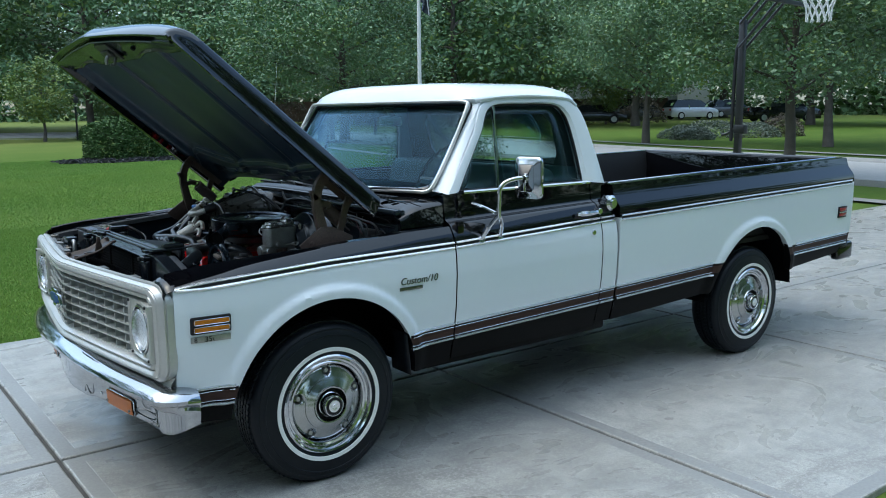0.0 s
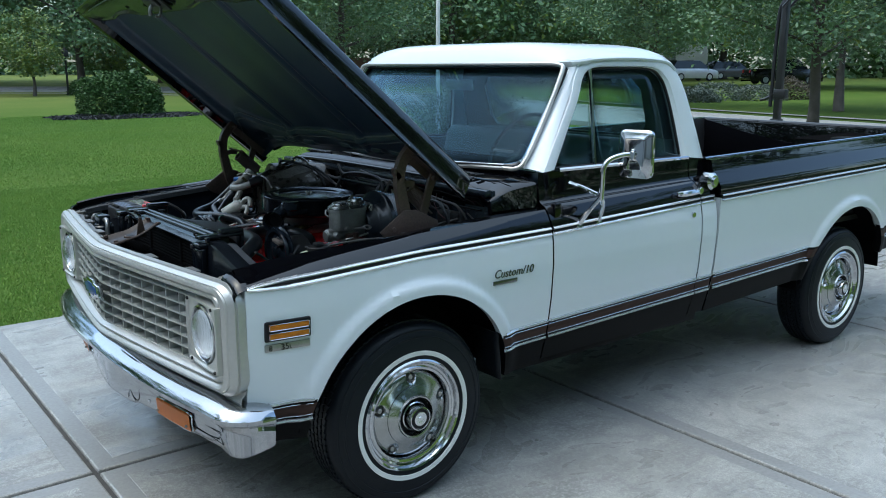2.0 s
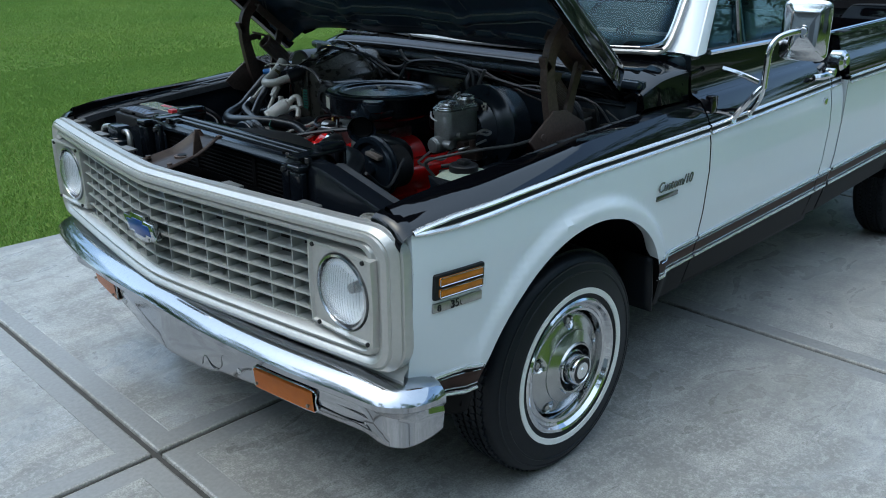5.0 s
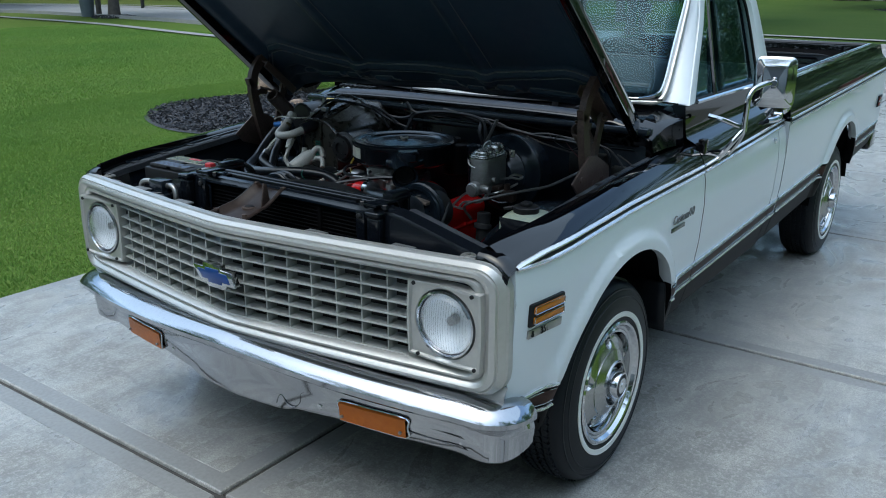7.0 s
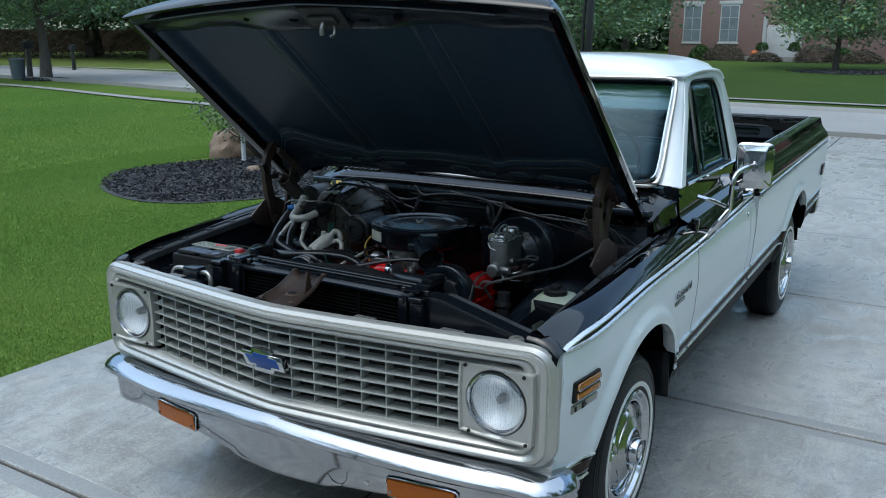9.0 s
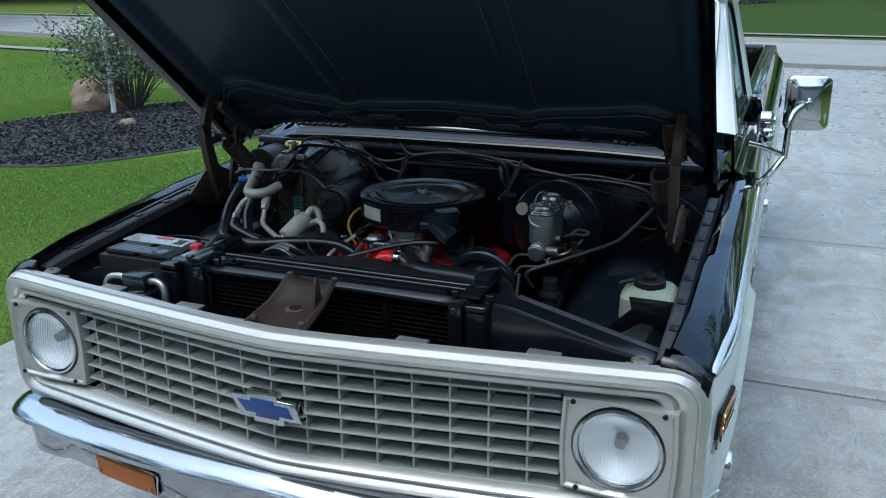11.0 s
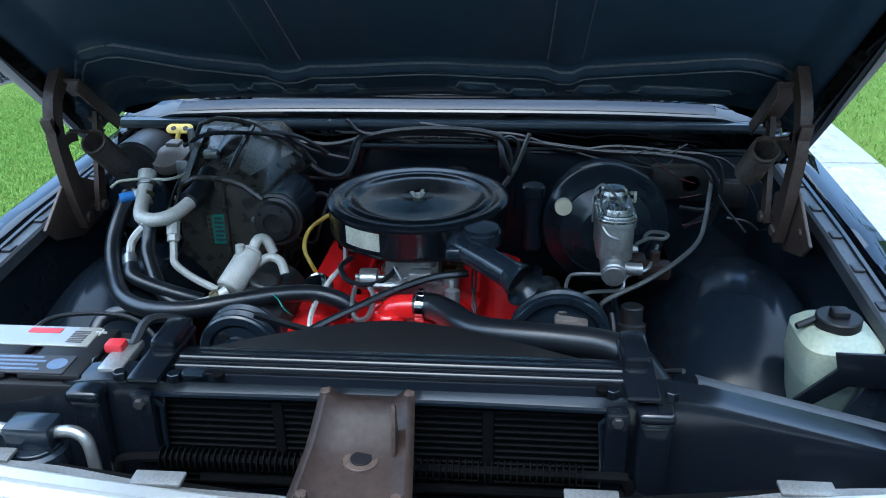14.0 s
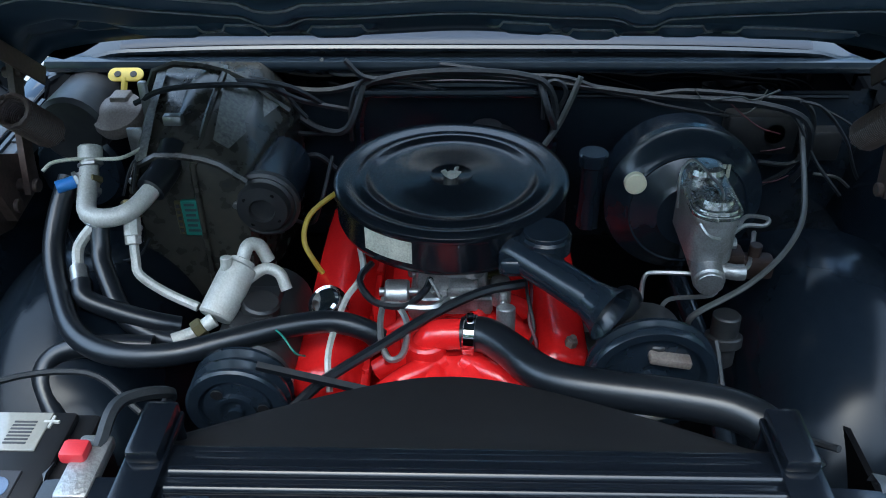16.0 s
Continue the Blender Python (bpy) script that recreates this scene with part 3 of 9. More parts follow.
# wheels
def wheel(x, side):
    turn = Matrix.Translation((x, 0, 0.354)) @ Matrix.Scale(1.026, 4) @ (pose(0, 0, 0, 90, 0, 0) if side < 0 else pose(0, 0, 0, -90, 0, 0))
    m = turn @ Matrix.Translation((0, 0, 0.846))
    R = 0.345
    prof = [(0.19, -0.085), (0.225, -0.098), (0.28, -0.105), (0.325, -0.092), (R - 0.004, -0.075), (R, -0.055), (R, 0.055), (R - 0.004, 0.078), (0.330, 0.092), (0.30, 0.104), (0.262, 0.109), (0.252, 0.1105), (0.224, 0.1085), (0.212, 0.104), (0.198, 0.092), (0.19, 0.08)]
    tyre = part("wheel", lathe(prof, m, 96, close=True), RUBBER, truck, "whitewall tyre on a steel wheel with polished hubcap")
    # tread blocks
    bm = bmesh.new()
    for k in range(90):
        a = math.tau * k / 90
        for j, h in enumerate((-0.052, -0.026, 0.0, 0.026, 0.052)):
            aa = a + (0.025 if j % 2 else 0)
            r = join(bmesh.new(), box(-0.0085, 0.0085, -0.0105, 0.0105, -0.004, 0.006, turn=m @ Matrix.Rotation(aa, 4, "Z") @ Matrix.Translation((R, 0, h)) @ Matrix.Rotation(radians(90), 4, "Y") @ Matrix.Rotation(radians(18 if j % 2 else -18), 4, "Z")))
            me = bpy.data.meshes.new("joined")
            r.to_mesh(me)
            r.free()
            bm.from_mesh(me)
            bpy.data.meshes.remove(me)
    part("tread", bm, RUBBER, tyre, smooth=False)
    part("whitewall", lathe([(0.2455, 0.1105), (0.2450, 0.1135), (0.2285, 0.1125), (0.2275, 0.1090)], m, 96), WHITEWALL, tyre, "white sidewall band")
    # raised sidewall ribs
    part("sidewall_rib", join(lathe([(0.300, 0.1035), (0.298, 0.1065), (0.294, 0.1068), (0.292, 0.1045)], m, 72), lathe([(0.322, 0.094), (0.321, 0.0985), (0.317, 0.099), (0.314, 0.0975)], m, 72)), RUBBER, tyre)
    part("trim_ring", lathe([(0.214, 0.098), (0.213, 0.108), (0.207, 0.113), (0.200, 0.110), (0.193, 0.097), (0.186, 0.094), (0.180, 0.098), (0.172, 0.096), (0.169, 0.084), (0.168, 0.062)], m, 72), CHROME, tyre, "polished wheel trim ring")
    # hub cap: dished disc with a round pocket at each lug
    lugs = [math.tau * k / 5 + 0.32 for k in range(5)]
    rows = []
    for k in range(200):
        a = math.tau * k / 200
        row = []
        for r, h in ((0.168, 0.060), (0.164, 0.074), (0.160, 0.080), (0.155, 0.0835), (0.150, 0.0855), (0.145, 0.087), (0.140, 0.0885), (0.135, 0.090), (0.130, 0.092), (0.125, 0.094), (0.120, 0.096), (0.114, 0.099), (0.113, 0.1025), (0.106, 0.106), (0.096, 0.1105), (0.088, 0.114), (0.081, 0.117), (0.078, 0.123), (0.073, 0.122), (0.069, 0.100)):
            d = min(math.hypot(r * math.cos(a) - 0.143 * math.cos(g), r * math.sin(a) - 0.143 * math.sin(g)) for g in lugs)
            pit = min(1.0, max(0.0, (0.0205 - d) / 0.005))
            row.append(m @ Vector((r * math.cos(a), r * math.sin(a), h - 0.020 * pit)))
        rows.append(row)
    part("hubcap", grid(rows, closed_u=True), HUBCAP, tyre, "dished polished steel hubcap")
    part("hub_recess", lathe([(0.070, 0.100), (0.062, 0.088), (0.050, 0.088)], m, 40), PLASTIC, tyre)
    part("hub_centre", lathe([(0.056, 0.085), (0.054, 0.110), (0.050, 0.113), (0.047, 0.138), (0.044, 0.146), (0.040, 0.147), (0.038, 0.143), (0.0, 0.143)], m, 40), CHROME, tyre, "chrome hub centre cap")
    part("hub_inset", lathe([(0.0375, 0.1435), (0.036, 0.1455), (0.026, 0.1455)], m, 30), PLASTIC, tyre, "black ring in the hub cap")
    part("hub_emblem", lathe([(0.0262, 0.1440), (0.026, 0.1475), (0.022, 0.1485), (0.010, 0.1462), (0.008, 0.149), (0.0, 0.150)], m, 30), TRIM, tyre)
    for a in lugs:
        p = m @ Vector((0.143 * math.cos(a), 0.143 * math.sin(a), 0.064))
        q = m @ Vector((0.143 * math.cos(a), 0.143 * math.sin(a), 0.087))
        part("lug_nut", cyl(p, q, 0.0105, 6), ZINC, tyre, smooth=False)
    part("brake_drum", cyl(m @ Vector((0, 0, -0.08)), m @ Vector((0, 0, 0.062)), 0.165, 40), PLASTIC, tyre)
    return tyre


for wx in (-0.010, 3.15):
    for side in (-1, 1):
        wheel(wx, side)


# ---- cab ----
def cab_y(z):
    return 0.900 - (z - 1.215) * 0.225


WIN_IN = ((0.781, 1.222), (0.875, 1.36), (0.972, 1.50), (1.058, 1.622), (1.30, 1.637), (1.49, 1.632), (1.560, 1.594), (1.594, 1.53), (1.618, 1.40), (1.636, 1.222))
WIN_OUT = ((0.702, 1.212), (0.806, 1.355), (0.912, 1.50), (1.018, 1.655), (1.30, 1.682), (1.56, 1.676), (1.668, 1.628), (1.722, 1.54), (1.770, 1.37), (1.806, 1.205))


def cab_side():
    rows = []
    a = smooth_line([(x, 0, z) for x, z in WIN_OUT], 5)
    b = smooth_line([(x, 0, z) for x, z in WIN_IN], 5)
    for p, q in zip(a, b):
        row = []
        for t, o in ((0, -0.03), (0.0, -0.003), (0.06, 0.006), (0.5, 0.012), (0.82, 0.008), (0.90, -0.004), (1.0, -0.008), (1.0, -0.035)):
            c = p.lerp(q, t)
            row.append((c.x, -(cab_y(c.z) + (o if o > -0.02 else -0.035)), c.z))
        rows.append(row)
    return grid(rows)


def cab_corner():
    """Rounded skin from the window surround to the cab's back."""
    rows = []
    for z in span(1.205, 1.655, 14):
        xo = interp(-z, [-p[1] for p in WIN_OUT[5:]], [p[0] for p in WIN_OUT[5:]])
        yo = interp(z, (1.20, 1.30, 1.56, 1.655), (0.885, 0.87, 0.82, 0.76))
        xb = lerp(1.80, 1.665, (z - 1.2) / 0.45)
        a, b = Vector((xo - 0.006, -cab_y(z) + 0.002, z)), Vector((xb, -yo + 0.004, z))
        c = Vector((max(xo, xb) + 0.002, -cab_y(z) + 0.010, z))
        rows.append([a, a.lerp(c, 0.6), c.lerp(b, 0.3), b, b + Vector((-0.01, 0.03, 0))])
    return grid(rows)


both("cab_corner", cab_corner, WHITE, truck, "white rear cab corner")
both("window_frame", cab_side, WHITE, truck, "white cab pillar and window surround")


def window_gasket():
    a = smooth_line([(x, 0, z) for x, z in WIN_IN], 5)
    a = [Vector((p.x, -(cab_y(p.z) - 0.011), p.z)) for p in a]
    return tube([*a, a[0]], 0.007, 6, straight=True)


both("window_gasket", window_gasket, PLASTIC, truck, "black rubber window seal")


def side_glass(i0):
    rows = []
    for t in span(0, 1, 9):
        z = lerp(1.222, 1.630, t)
        xf = interp(z, [p[1] for p in WIN_IN[:4]], [p[0] for p in WIN_IN[:4]])
        xr = interp(-z, [-p[1] for p in WIN_IN[5:]], [p[0] for p in WIN_IN[5:]])
        xv = lerp(1.030, 1.072, t)
        a, b = (xf, xv - 0.006) if i0 == 0 else (xv + 0.006, xr)
        b = max(b, a + 0.002)
        rows.append([(lerp(a, b, s), -(cab_y(z) - 0.012), z) for s in span(0, 1, 5)])
    return grid(rows)


def pane(ob):
    ob.visible_shadow = False
    thick(ob, 0.004)


both("vent_window", lambda: side_glass(0), GLASS, truck, "small triangular vent window", pane)
both("side_window", lambda: side_glass(1), GLASS, truck, "rolled-up door window glass", pane)
both("vent_divider", lambda: tube([(1.030, -(cab_y(1.22) - 0.004), 1.215), (1.072, -(cab_y(1.63) - 0.004), 1.634)], 0.009, 6, straight=True), CHROME, truck, "bright vent window divider")
both("window_sill_trim", lambda: tube([(0.80, -0.902, 1.216), (1.68, -0.904, 1.216)], 0.009, 6, straight=True), CHROME, truck)

# roof
rows = []
for i in range(33):
    u = -1 + 2 * i / 32
    row = []
    for j in range(33):
        v = -1 + 2 * j / 32
        k = (max(0.0, 1 - abs(u) ** 7) * max(0.0, 1 - abs(v) ** 5)) ** 0.55
        fx = 1.322 + u * (0.385 + 0.01 * (1 - v * v) - (0.0 if u < 0 else 0.02 * v ** 4))
        fx -= 0.045 * (1 - v * v) if u < -0.5 else 0
        row.append((fx - 0.015 * (u < 0) * (1 - v * v), v * (0.806 - 0.02 * abs(u) ** 3), 1.662 + 0.094 * k))
    rows.append(row)
roof = part("roof", grid(rows), WHITE, truck, "white rounded cab roof")
# drip rail round the roof
line = [(1.06, 0.812, 1.668), (0.985, 0.803, 1.660)] + [(0.965 - 0.062 * (1 - (y / 0.79) ** 2), y, 1.662) for y in span(0.76, -0.76, 11)] + [(0.985, -0.803, 1.660), (1.06, -0.812, 1.668)]
part("roof_visor_edge", tube(line, 0.013, 8), WHITE, truck)
both("drip_rail", lambda: tube([(0.985, -0.806, 1.650), (1.05, -0.812, 1.668), (1.30, -0.812, 1.680), (1.58, -0.808, 1.668), (1.66, -0.813, 1.63)], 0.009, 6), WHITE, truck, "white drip rail")


# windshield
def ws(t, v):
    """Windshield point: t from base to top, v from -1 to 1 across."""
    half = lerp(0.802, 0.778, t)
    x = lerp(0.690, 0.962, t) - lerp(0.140, 0.075, t) * (1 - v * v)
    z = lerp(1.222, 1.640, t) - 0.012 * (1 - v * v) * (1 - t)
    return Vector((x, v * half, z))


wsrows = [[ws(t, v) for v in span(-1, 1, 25)] for t in span(0, 1, 9)]
pane(part("windshield", grid(wsrows), SHIELD, truck, "curved windshield glass"))
edge = [ws(0.0, v) for v in span(-0.9, 0.9, 13)] + [ws(0.03, 0.97), ws(0.12, 1.0), ws(0.5, 1.0), ws(0.92, 1.0), ws(0.985, 0.975)] + [ws(1.0, v) for v in span(0.9, -0.9, 13)] + [ws(0.985, -0.975), ws(0.92, -1.0), ws(0.5, -1.0), ws(0.12, -1.0), ws(0.03, -0.97), ws(0.0, -0.9)]
n = Vector((-0.012, 0, 0.008))
part("windshield_gasket", tube(edge, 0.011, 8, 3), PLASTIC, truck, "black windshield rubber")
mid = ws(0.5, 0.0)
bright = [Vector((p.x - 0.020 - 0.012 * abs(p.z - mid.z) / 0.2, p.y * 1.020, mid.z + (p.z - mid.z) * (1.06 if p.z > mid.z or abs(p.y) > 0.74 else 0.99))) for p in edge]
part("windshield_trim", tube(bright, 0.010, 8, 3), BRUSHED, truck, "bright windshield moulding")
part("windshield_trim", tube([p + n for p in edge], 0.0085, 6, 3), CHROME, truck, "bright windshield trim")


# corner fillets between glass and pillar
def pillar_skin():
    rows = []
    for t in span(0.0, 1.02, 12):
        z = lerp(1.212, 1.652, t)
        p, q = ws(t, -1.0), Vector((lerp(0.704, 1.012, t), -cab_y(z) - 0.002, z))
        rows.append([p + Vector((-0.004, 0.004, 0.0)), p.lerp(q, 0.35) + Vector((-0.008, -0.008, 0.003)), p.lerp(q, 0.7) + Vector((-0.007, -0.009, 0.003)), q])
    return grid(rows)


both("windshield_pillar", pillar_skin, WHITE, truck, "white windshield pillar")
part("windshield_header", grid([[ws(1.0, v) + Vector((-0.004, 0, 0.0)), ws(1.0, v) + Vector((-0.022, 0, 0.022))] for v in span(-1.04, 1.04, 17)]), WHITE, truck)


# cowl in front of the glass
def cowl_lip(y):
    return 1.180 - 0.030 * abs(y / 0.9) ** 4 - 0.34 * max(0.0, abs(y) - 0.74)


def cowl_row(y):
    s = 1 - (y / 0.90) ** 2
    xg = 0.705 - 0.150 * s
    e = abs(y / 0.9) ** 4
    k = cowl_lip(y)
    return [(0.46, y, 1.08), (0.455, y, k - 0.006), (0.462, y, k), (lerp(0.465, xg, 0.5), y, 1.192 - 0.035 * e), (xg, y, 1.214 - 0.02 * e), (xg + 0.10, y, 1.216 - 0.02 * e)]


part("cowl_panel", grid([cowl_row(y) for y in span(-0.82, 0.82, 31)]), BLACK, truck, "glossy black cowl panel")
def cowl_side():
    """Upright wall from the fender ledge to the cowl top, with a crisp upper edge."""
    rows = []
    for x in span(0.448, 0.672, 12):
        f = crease_z(x)
        top = interp(x, (0.44, 0.48, 0.54, 0.60, 0.735), (1.108, 1.126, 1.148, 1.159, 1.176))
        rise = interp(x, (0.44, 0.55, 0.735), (0.004, 0.024, 0.034))
        o = interp(x, (0.45, 0.56, 0.67), (0.0, 0.010, 0.030))
        rows.append([(x, -0.800, top + rise), (x, -0.835 - 0.5 * o, top + 0.5 * rise + 0.004), (x, -0.866 - o, top + 0.003), (x, -0.872 - o, top - 0.003), (x, -0.876 - o, lerp(f, top, 0.5)), (x, -0.882 - o, f + 0.004), (x, -0.870 - o, f - 0.012)])
    front = [(p[0] - 0.002, p[1], p[2]) for p in rows[0]]
    rows.insert(0, [(0.452, max(y, -0.85), min(z, 1.13) - 0.03) for x, y, z in front])
    return grid(rows)


both("cowl_side", cowl_side, BLACK, truck, "glossy black cowl shoulder")
for x0 in span(-0.62, 0.62, 2):
    for k in range(7):
        part("cowl_vent_slot", box(0.505, 0.548, x0 - 0.09 + k * 0.03 - 0.008, x0 - 0.09 + k * 0.03 + 0.008, 1.190, 1.2015, 0.003), PLASTIC, truck)
for y0 in (-0.42, 0.30):
    part("wiper_arm", join(tube([(0.545, y0, 1.215), (0.565, y0 - 0.1, 1.228), (0.60, y0 - 0.42, 1.240)], [0.009, 0.005, 0.004], 6), cyl((0.54, y0, 1.19), (0.54, y0, 1.222), 0.014, 14)), PLASTIC, truck, "black windshield wiper")

# cab back wall with rear window
rows = []
inn = [(0.56, 1.30), (0.60, 1.36), (0.60, 1.53), (0.55, 1.585), (-0.55, 1.585), (-0.60, 1.53), (-0.60, 1.36), (-0.56, 1.30)]
out = [(0.885, 1.20), (0.87, 1.30), (0.82, 1.56), (0.76, 1.655), (-0.76, 1.655), (-0.82, 1.56), (-0.87, 1.30), (-0.885, 1.20)]


def back_x(z):
    return lerp(1.80, 1.665, (z - 1.2) / 0.45)


for (y0, z0), (y1, z1) in zip(out + out[:1], inn + inn[:1]):
    rows.append([(back_x(lerp(z0, z1, t)) + 0.012 * math.sin(math.pi * t), lerp(y0, y1, t), lerp(z0, z1, t)) for t in (0, 0.3, 0.6, 0.9, 1.0)])
part("cab_back", grid(rows), WHITE, truck, "white cab rear wall")
pane(part("rear_window", grid([[(back_x(z) - 0.004, y, z) for y in (-0.6, 0, 0.6)] for z in (1.30, 1.45, 1.585)]), GLASS, truck, "cab rear window glass"))
part("cab_back_lower", box(1.785, 1.80, -0.90, 0.90, 0.70, 1.21, 0.004), BLACK, truck)
part("cab_lining", box(1.735, 1.750, -0.84, 0.84, 0.90, 1.29, 0.004), SEAT, truck, "green vinyl cab lining")
rows = []
for (y0, z0), (y1, z1) in zip(out + out[:1], inn + inn[:1]):
    rows.append([(back_x(lerp(z0, z1, t)) - 0.022, lerp(y0 * 0.985, y1, t), lerp(z0, z1, t)) for t in (0, 0.5, 1.0)])
part("cab_back_lining", grid(rows), DASH, truck, "dark teal lining round the rear window")
both("door_lining", lambda: box(0.80, 1.70, -0.868, -0.858, 0.75, 1.212, 0.004), DASH, truck, "dark teal inner door panel")
part("headliner", grid([[(x, y, 1.63) for y in (-0.76, 0, 0.76)] for x in (0.95, 1.3, 1.64)]), SEAT, truck)
# interior
seat = part("bench_seat", join(box(1.42, 1.60, -0.72, 0.72, 0.95, 1.30, 0.06, 4, Matrix.Translation((1.5, 0, 1.1)) @ Matrix.Rotation(radians(12), 4, "Y") @ Matrix.Translation((-1.5, 0, -1.1))), box(1.0, 1.5, -0.72, 0.72, 0.85, 0.97, 0.05, 4)), SEAT, truck, "pale green vinyl bench seat")
for k in range(30):
    y = -0.66 + k * 0.0455
    part("seat_pleat", tube([(1.415, y, 1.00), (1.455, y, 1.20)], 0.010, 6, straight=True), SEAT, seat)
dash = part("dashboard", join(box(0.70, 0.86, -0.80, 0.80, 1.02, 1.195, 0.035, 3), box(0.62, 0.90, -0.80, 0.80, 0.9, 1.05, 0.02)), DASH, truck, "dark padded dashboard")
wheel_m = Matrix.Translation((1.055, -0.40, 1.235)) @ Matrix.Rotation(radians(-62), 4, "Y")
ring = [wheel_m @ Vector((0.205 * math.cos(a), 0.205 * math.sin(a), 0)) for a in [math.tau * k / 28 for k in range(29)]]
sw = part("steering_wheel", join(tube(ring, 0.011, 8, straight=True), cyl(wheel_m @ Vector((0, 0, -0.02)), wheel_m @ Vector((0, 0, 0.02)), 0.04)), DASH, truck, "dark thin-rimmed steering wheel")
for a in (0.0, math.pi, -math.pi / 2):
    part("spoke", tube([wheel_m @ Vector((0, 0, 0)), wheel_m @ Vector((0.2 * math.sin(a), 0.2 * math.cos(a), 0))], 0.008, 6, straight=True), ZINC, sw)
part("steering_column", tube([wheel_m @ Vector((0, 0, 0)), (0.82, -0.40, 1.08)], 0.025, 10, straight=True), DASH, truck)
part("rear_view_mirror", join(box(0.985, 1.0, -0.11, 0.11, 1.525, 1.58, 0.008), tube([(0.99, 0, 1.57), (0.95, 0, 1.63)], 0.006, 6, straight=True)), CHROME, truck)

# bed
part("bed_floor", box(1.83, 4.33, -0.87, 0.87, 0.72, 0.75), LINING, truck, "black bed floor")
part("bed_front_wall", join(box(1.835, 1.86, -0.90, 0.90, 0.5, 1.185, 0.005), tube([(1.848, -0.88, 1.19), (1.848, 0.88, 1.19)], 0.018, 8, straight=True)), LINING, truck, "black bed front wall")
both("bed_inner_wall", lambda: grid([[(x, -0.865, interp(x, (1.8, 4.36), (1.19, 1.238))), (x, -0.845, 1.12), (x, -0.845, 0.75)] for x in span(1.84, 4.33, 12)]), LINING, truck)
both("bed_wheel_box", lambda: box(2.75, 3.6, -0.86, -0.66, 0.74, 0.96, 0.03), LINING, truck)
both("bed_rail_edge", lambda: tube([(1.84, -0.872, 1.199), (3.0, -0.872, 1.222), (4.34, -0.872, 1.245)], 0.006, 6), CHROME, truck, "bright edge along the bed rail")
for x0 in (1.92, 2.95, 4.1):
    both("stake_pocket", lambda: box(x0, x0 + 0.09, -0.925, -0.885, interp(x0, (1.8, 4.36), (1.198, 1.245)) - 0.02, interp(x0, (1.8, 4.36), (1.2025, 1.2475)), 0.002), PLASTIC, truck)
part("tailgate", join(box(4.315, 4.355, -0.86, 0.86, 0.66, 1.235, 0.012), tube([(4.335, -0.86, 1.236), (4.335, 0.86, 1.236)], 0.015, 8, straight=True)), BLACK, truck, "closed black tailgate")
part("rear_bumper", join(box(4.37, 4.47, -0.93, 0.93, 0.50, 0.62, 0.03, 3)), BLACK, truck, "black rear bumper")
both("rear_bumper_end", lambda: box(4.25, 4.46, -0.99, -0.92, 0.50, 0.63, 0.025, 3), BLACK, truck)


# ---- hood, raised ----
HB, HF = Vector((0.325, 0, 1.155)), Vector((-0.590, 0, 1.905))
HD = (HF - HB).normalized()
HN = Vector((HD.z, 0, -HD.x))
HL = (HF - HB).length


def hood_at(d, y, n):
    """A point by its way from the hinge to the nose, across, and off the hood's plane."""
    return HB + HD * d + HN * n + Vector((0, y, 0))


def hood_ahead(u, v):
    """How far along the hood: the hinge edge bows back, the nose is a shallow vee."""
    k = u + 0.032 * (1 - abs(v) ** 8) * (1 - u)
    return k * HL + 0.035 * (1 - abs(v) ** 2.5) * u + 0.048 * (1 - abs(v)) * max(0.0, (u - 0.5) / 0.5) ** 2


def hood_crown(v):
    return 0.058 + 0.052 * (1 - abs(v) ** 6) + 0.016 * math.exp(-(v / 0.16) ** 2)


def hood_hem(u, v):
    """Height of the lower edge round the sides and the nose."""
    return -0.010 - 0.007 * abs(v) ** 2 - 0.014 * (1 - u)


def hood_point(u, v):
    """u from the hinge to the nose, v across: -1 to 1."""
    s = max(0.0, (u - 0.90) / 0.10) * math.pi / 2
    d = hood_ahead(u, v) if u <= 0.90 else lerp(hood_ahead(0.90, v), hood_ahead(1.0, v), math.sin(s))
    top, low = lerp(hood_crown(v), hood_hem(u, v), 1 - math.cos(s)), hood_hem(u, v)
    n = lerp(top, low + min(0.008, top - low), interp(abs(v), (0.952, 0.970, 0.981, 0.986), (0.0, 0.22, 0.80, 1.0)))
    return hood_at(d, 0.888 * v, n if abs(v) < 0.986 else lerp(n, low, (abs(v) - 0.986) / 0.014))


rows = []
us = list(span(0, 0.88, 16)) + list(span(0.90, 1.0, 13))
vs = list(span(-1, -0.92, 17)) + list(span(-0.90, 0.90, 41)) + list(span(0.92, 1, 17))
for u in us:
    row = [hood_point(u, v) for v in vs]
    d, n = (row[0] - HB).dot(HD), hood_hem(u, 1)
    hem = [hood_at(d - 0.03 * (u > 0.97), y, n + h) for y, h in ((0.842, 0.032), (0.854, 0.004), (0.872, -0.001), (0.884, 0.0))]
    rows.append([Vector((p.x, -p.y, p.z)) for p in hem] + row + hem[::-1])
sag = [0.0] * 4 + [interp(abs(v), (0.0, 0.70, 0.84, 1.0), (0.0, 0.0, 0.060, 0.0)) for v in vs] + [0.0] * 4
rows.insert(0, [p - HN * h - HD * 0.004 for p, h in zip(rows[0], sag)])
nose = [(hood_ahead(1.0, v), 0.888 * v, hood_hem(1.0, v)) for v in vs]
for back, up in ((0.002, -0.004), (0.010, -0.005), (0.014, 0.010)):
    rows.append([*rows[len(us)][:4], *(hood_at(d - back, y, n + up) for d, y, n in nose), *rows[len(us)][-4:]])
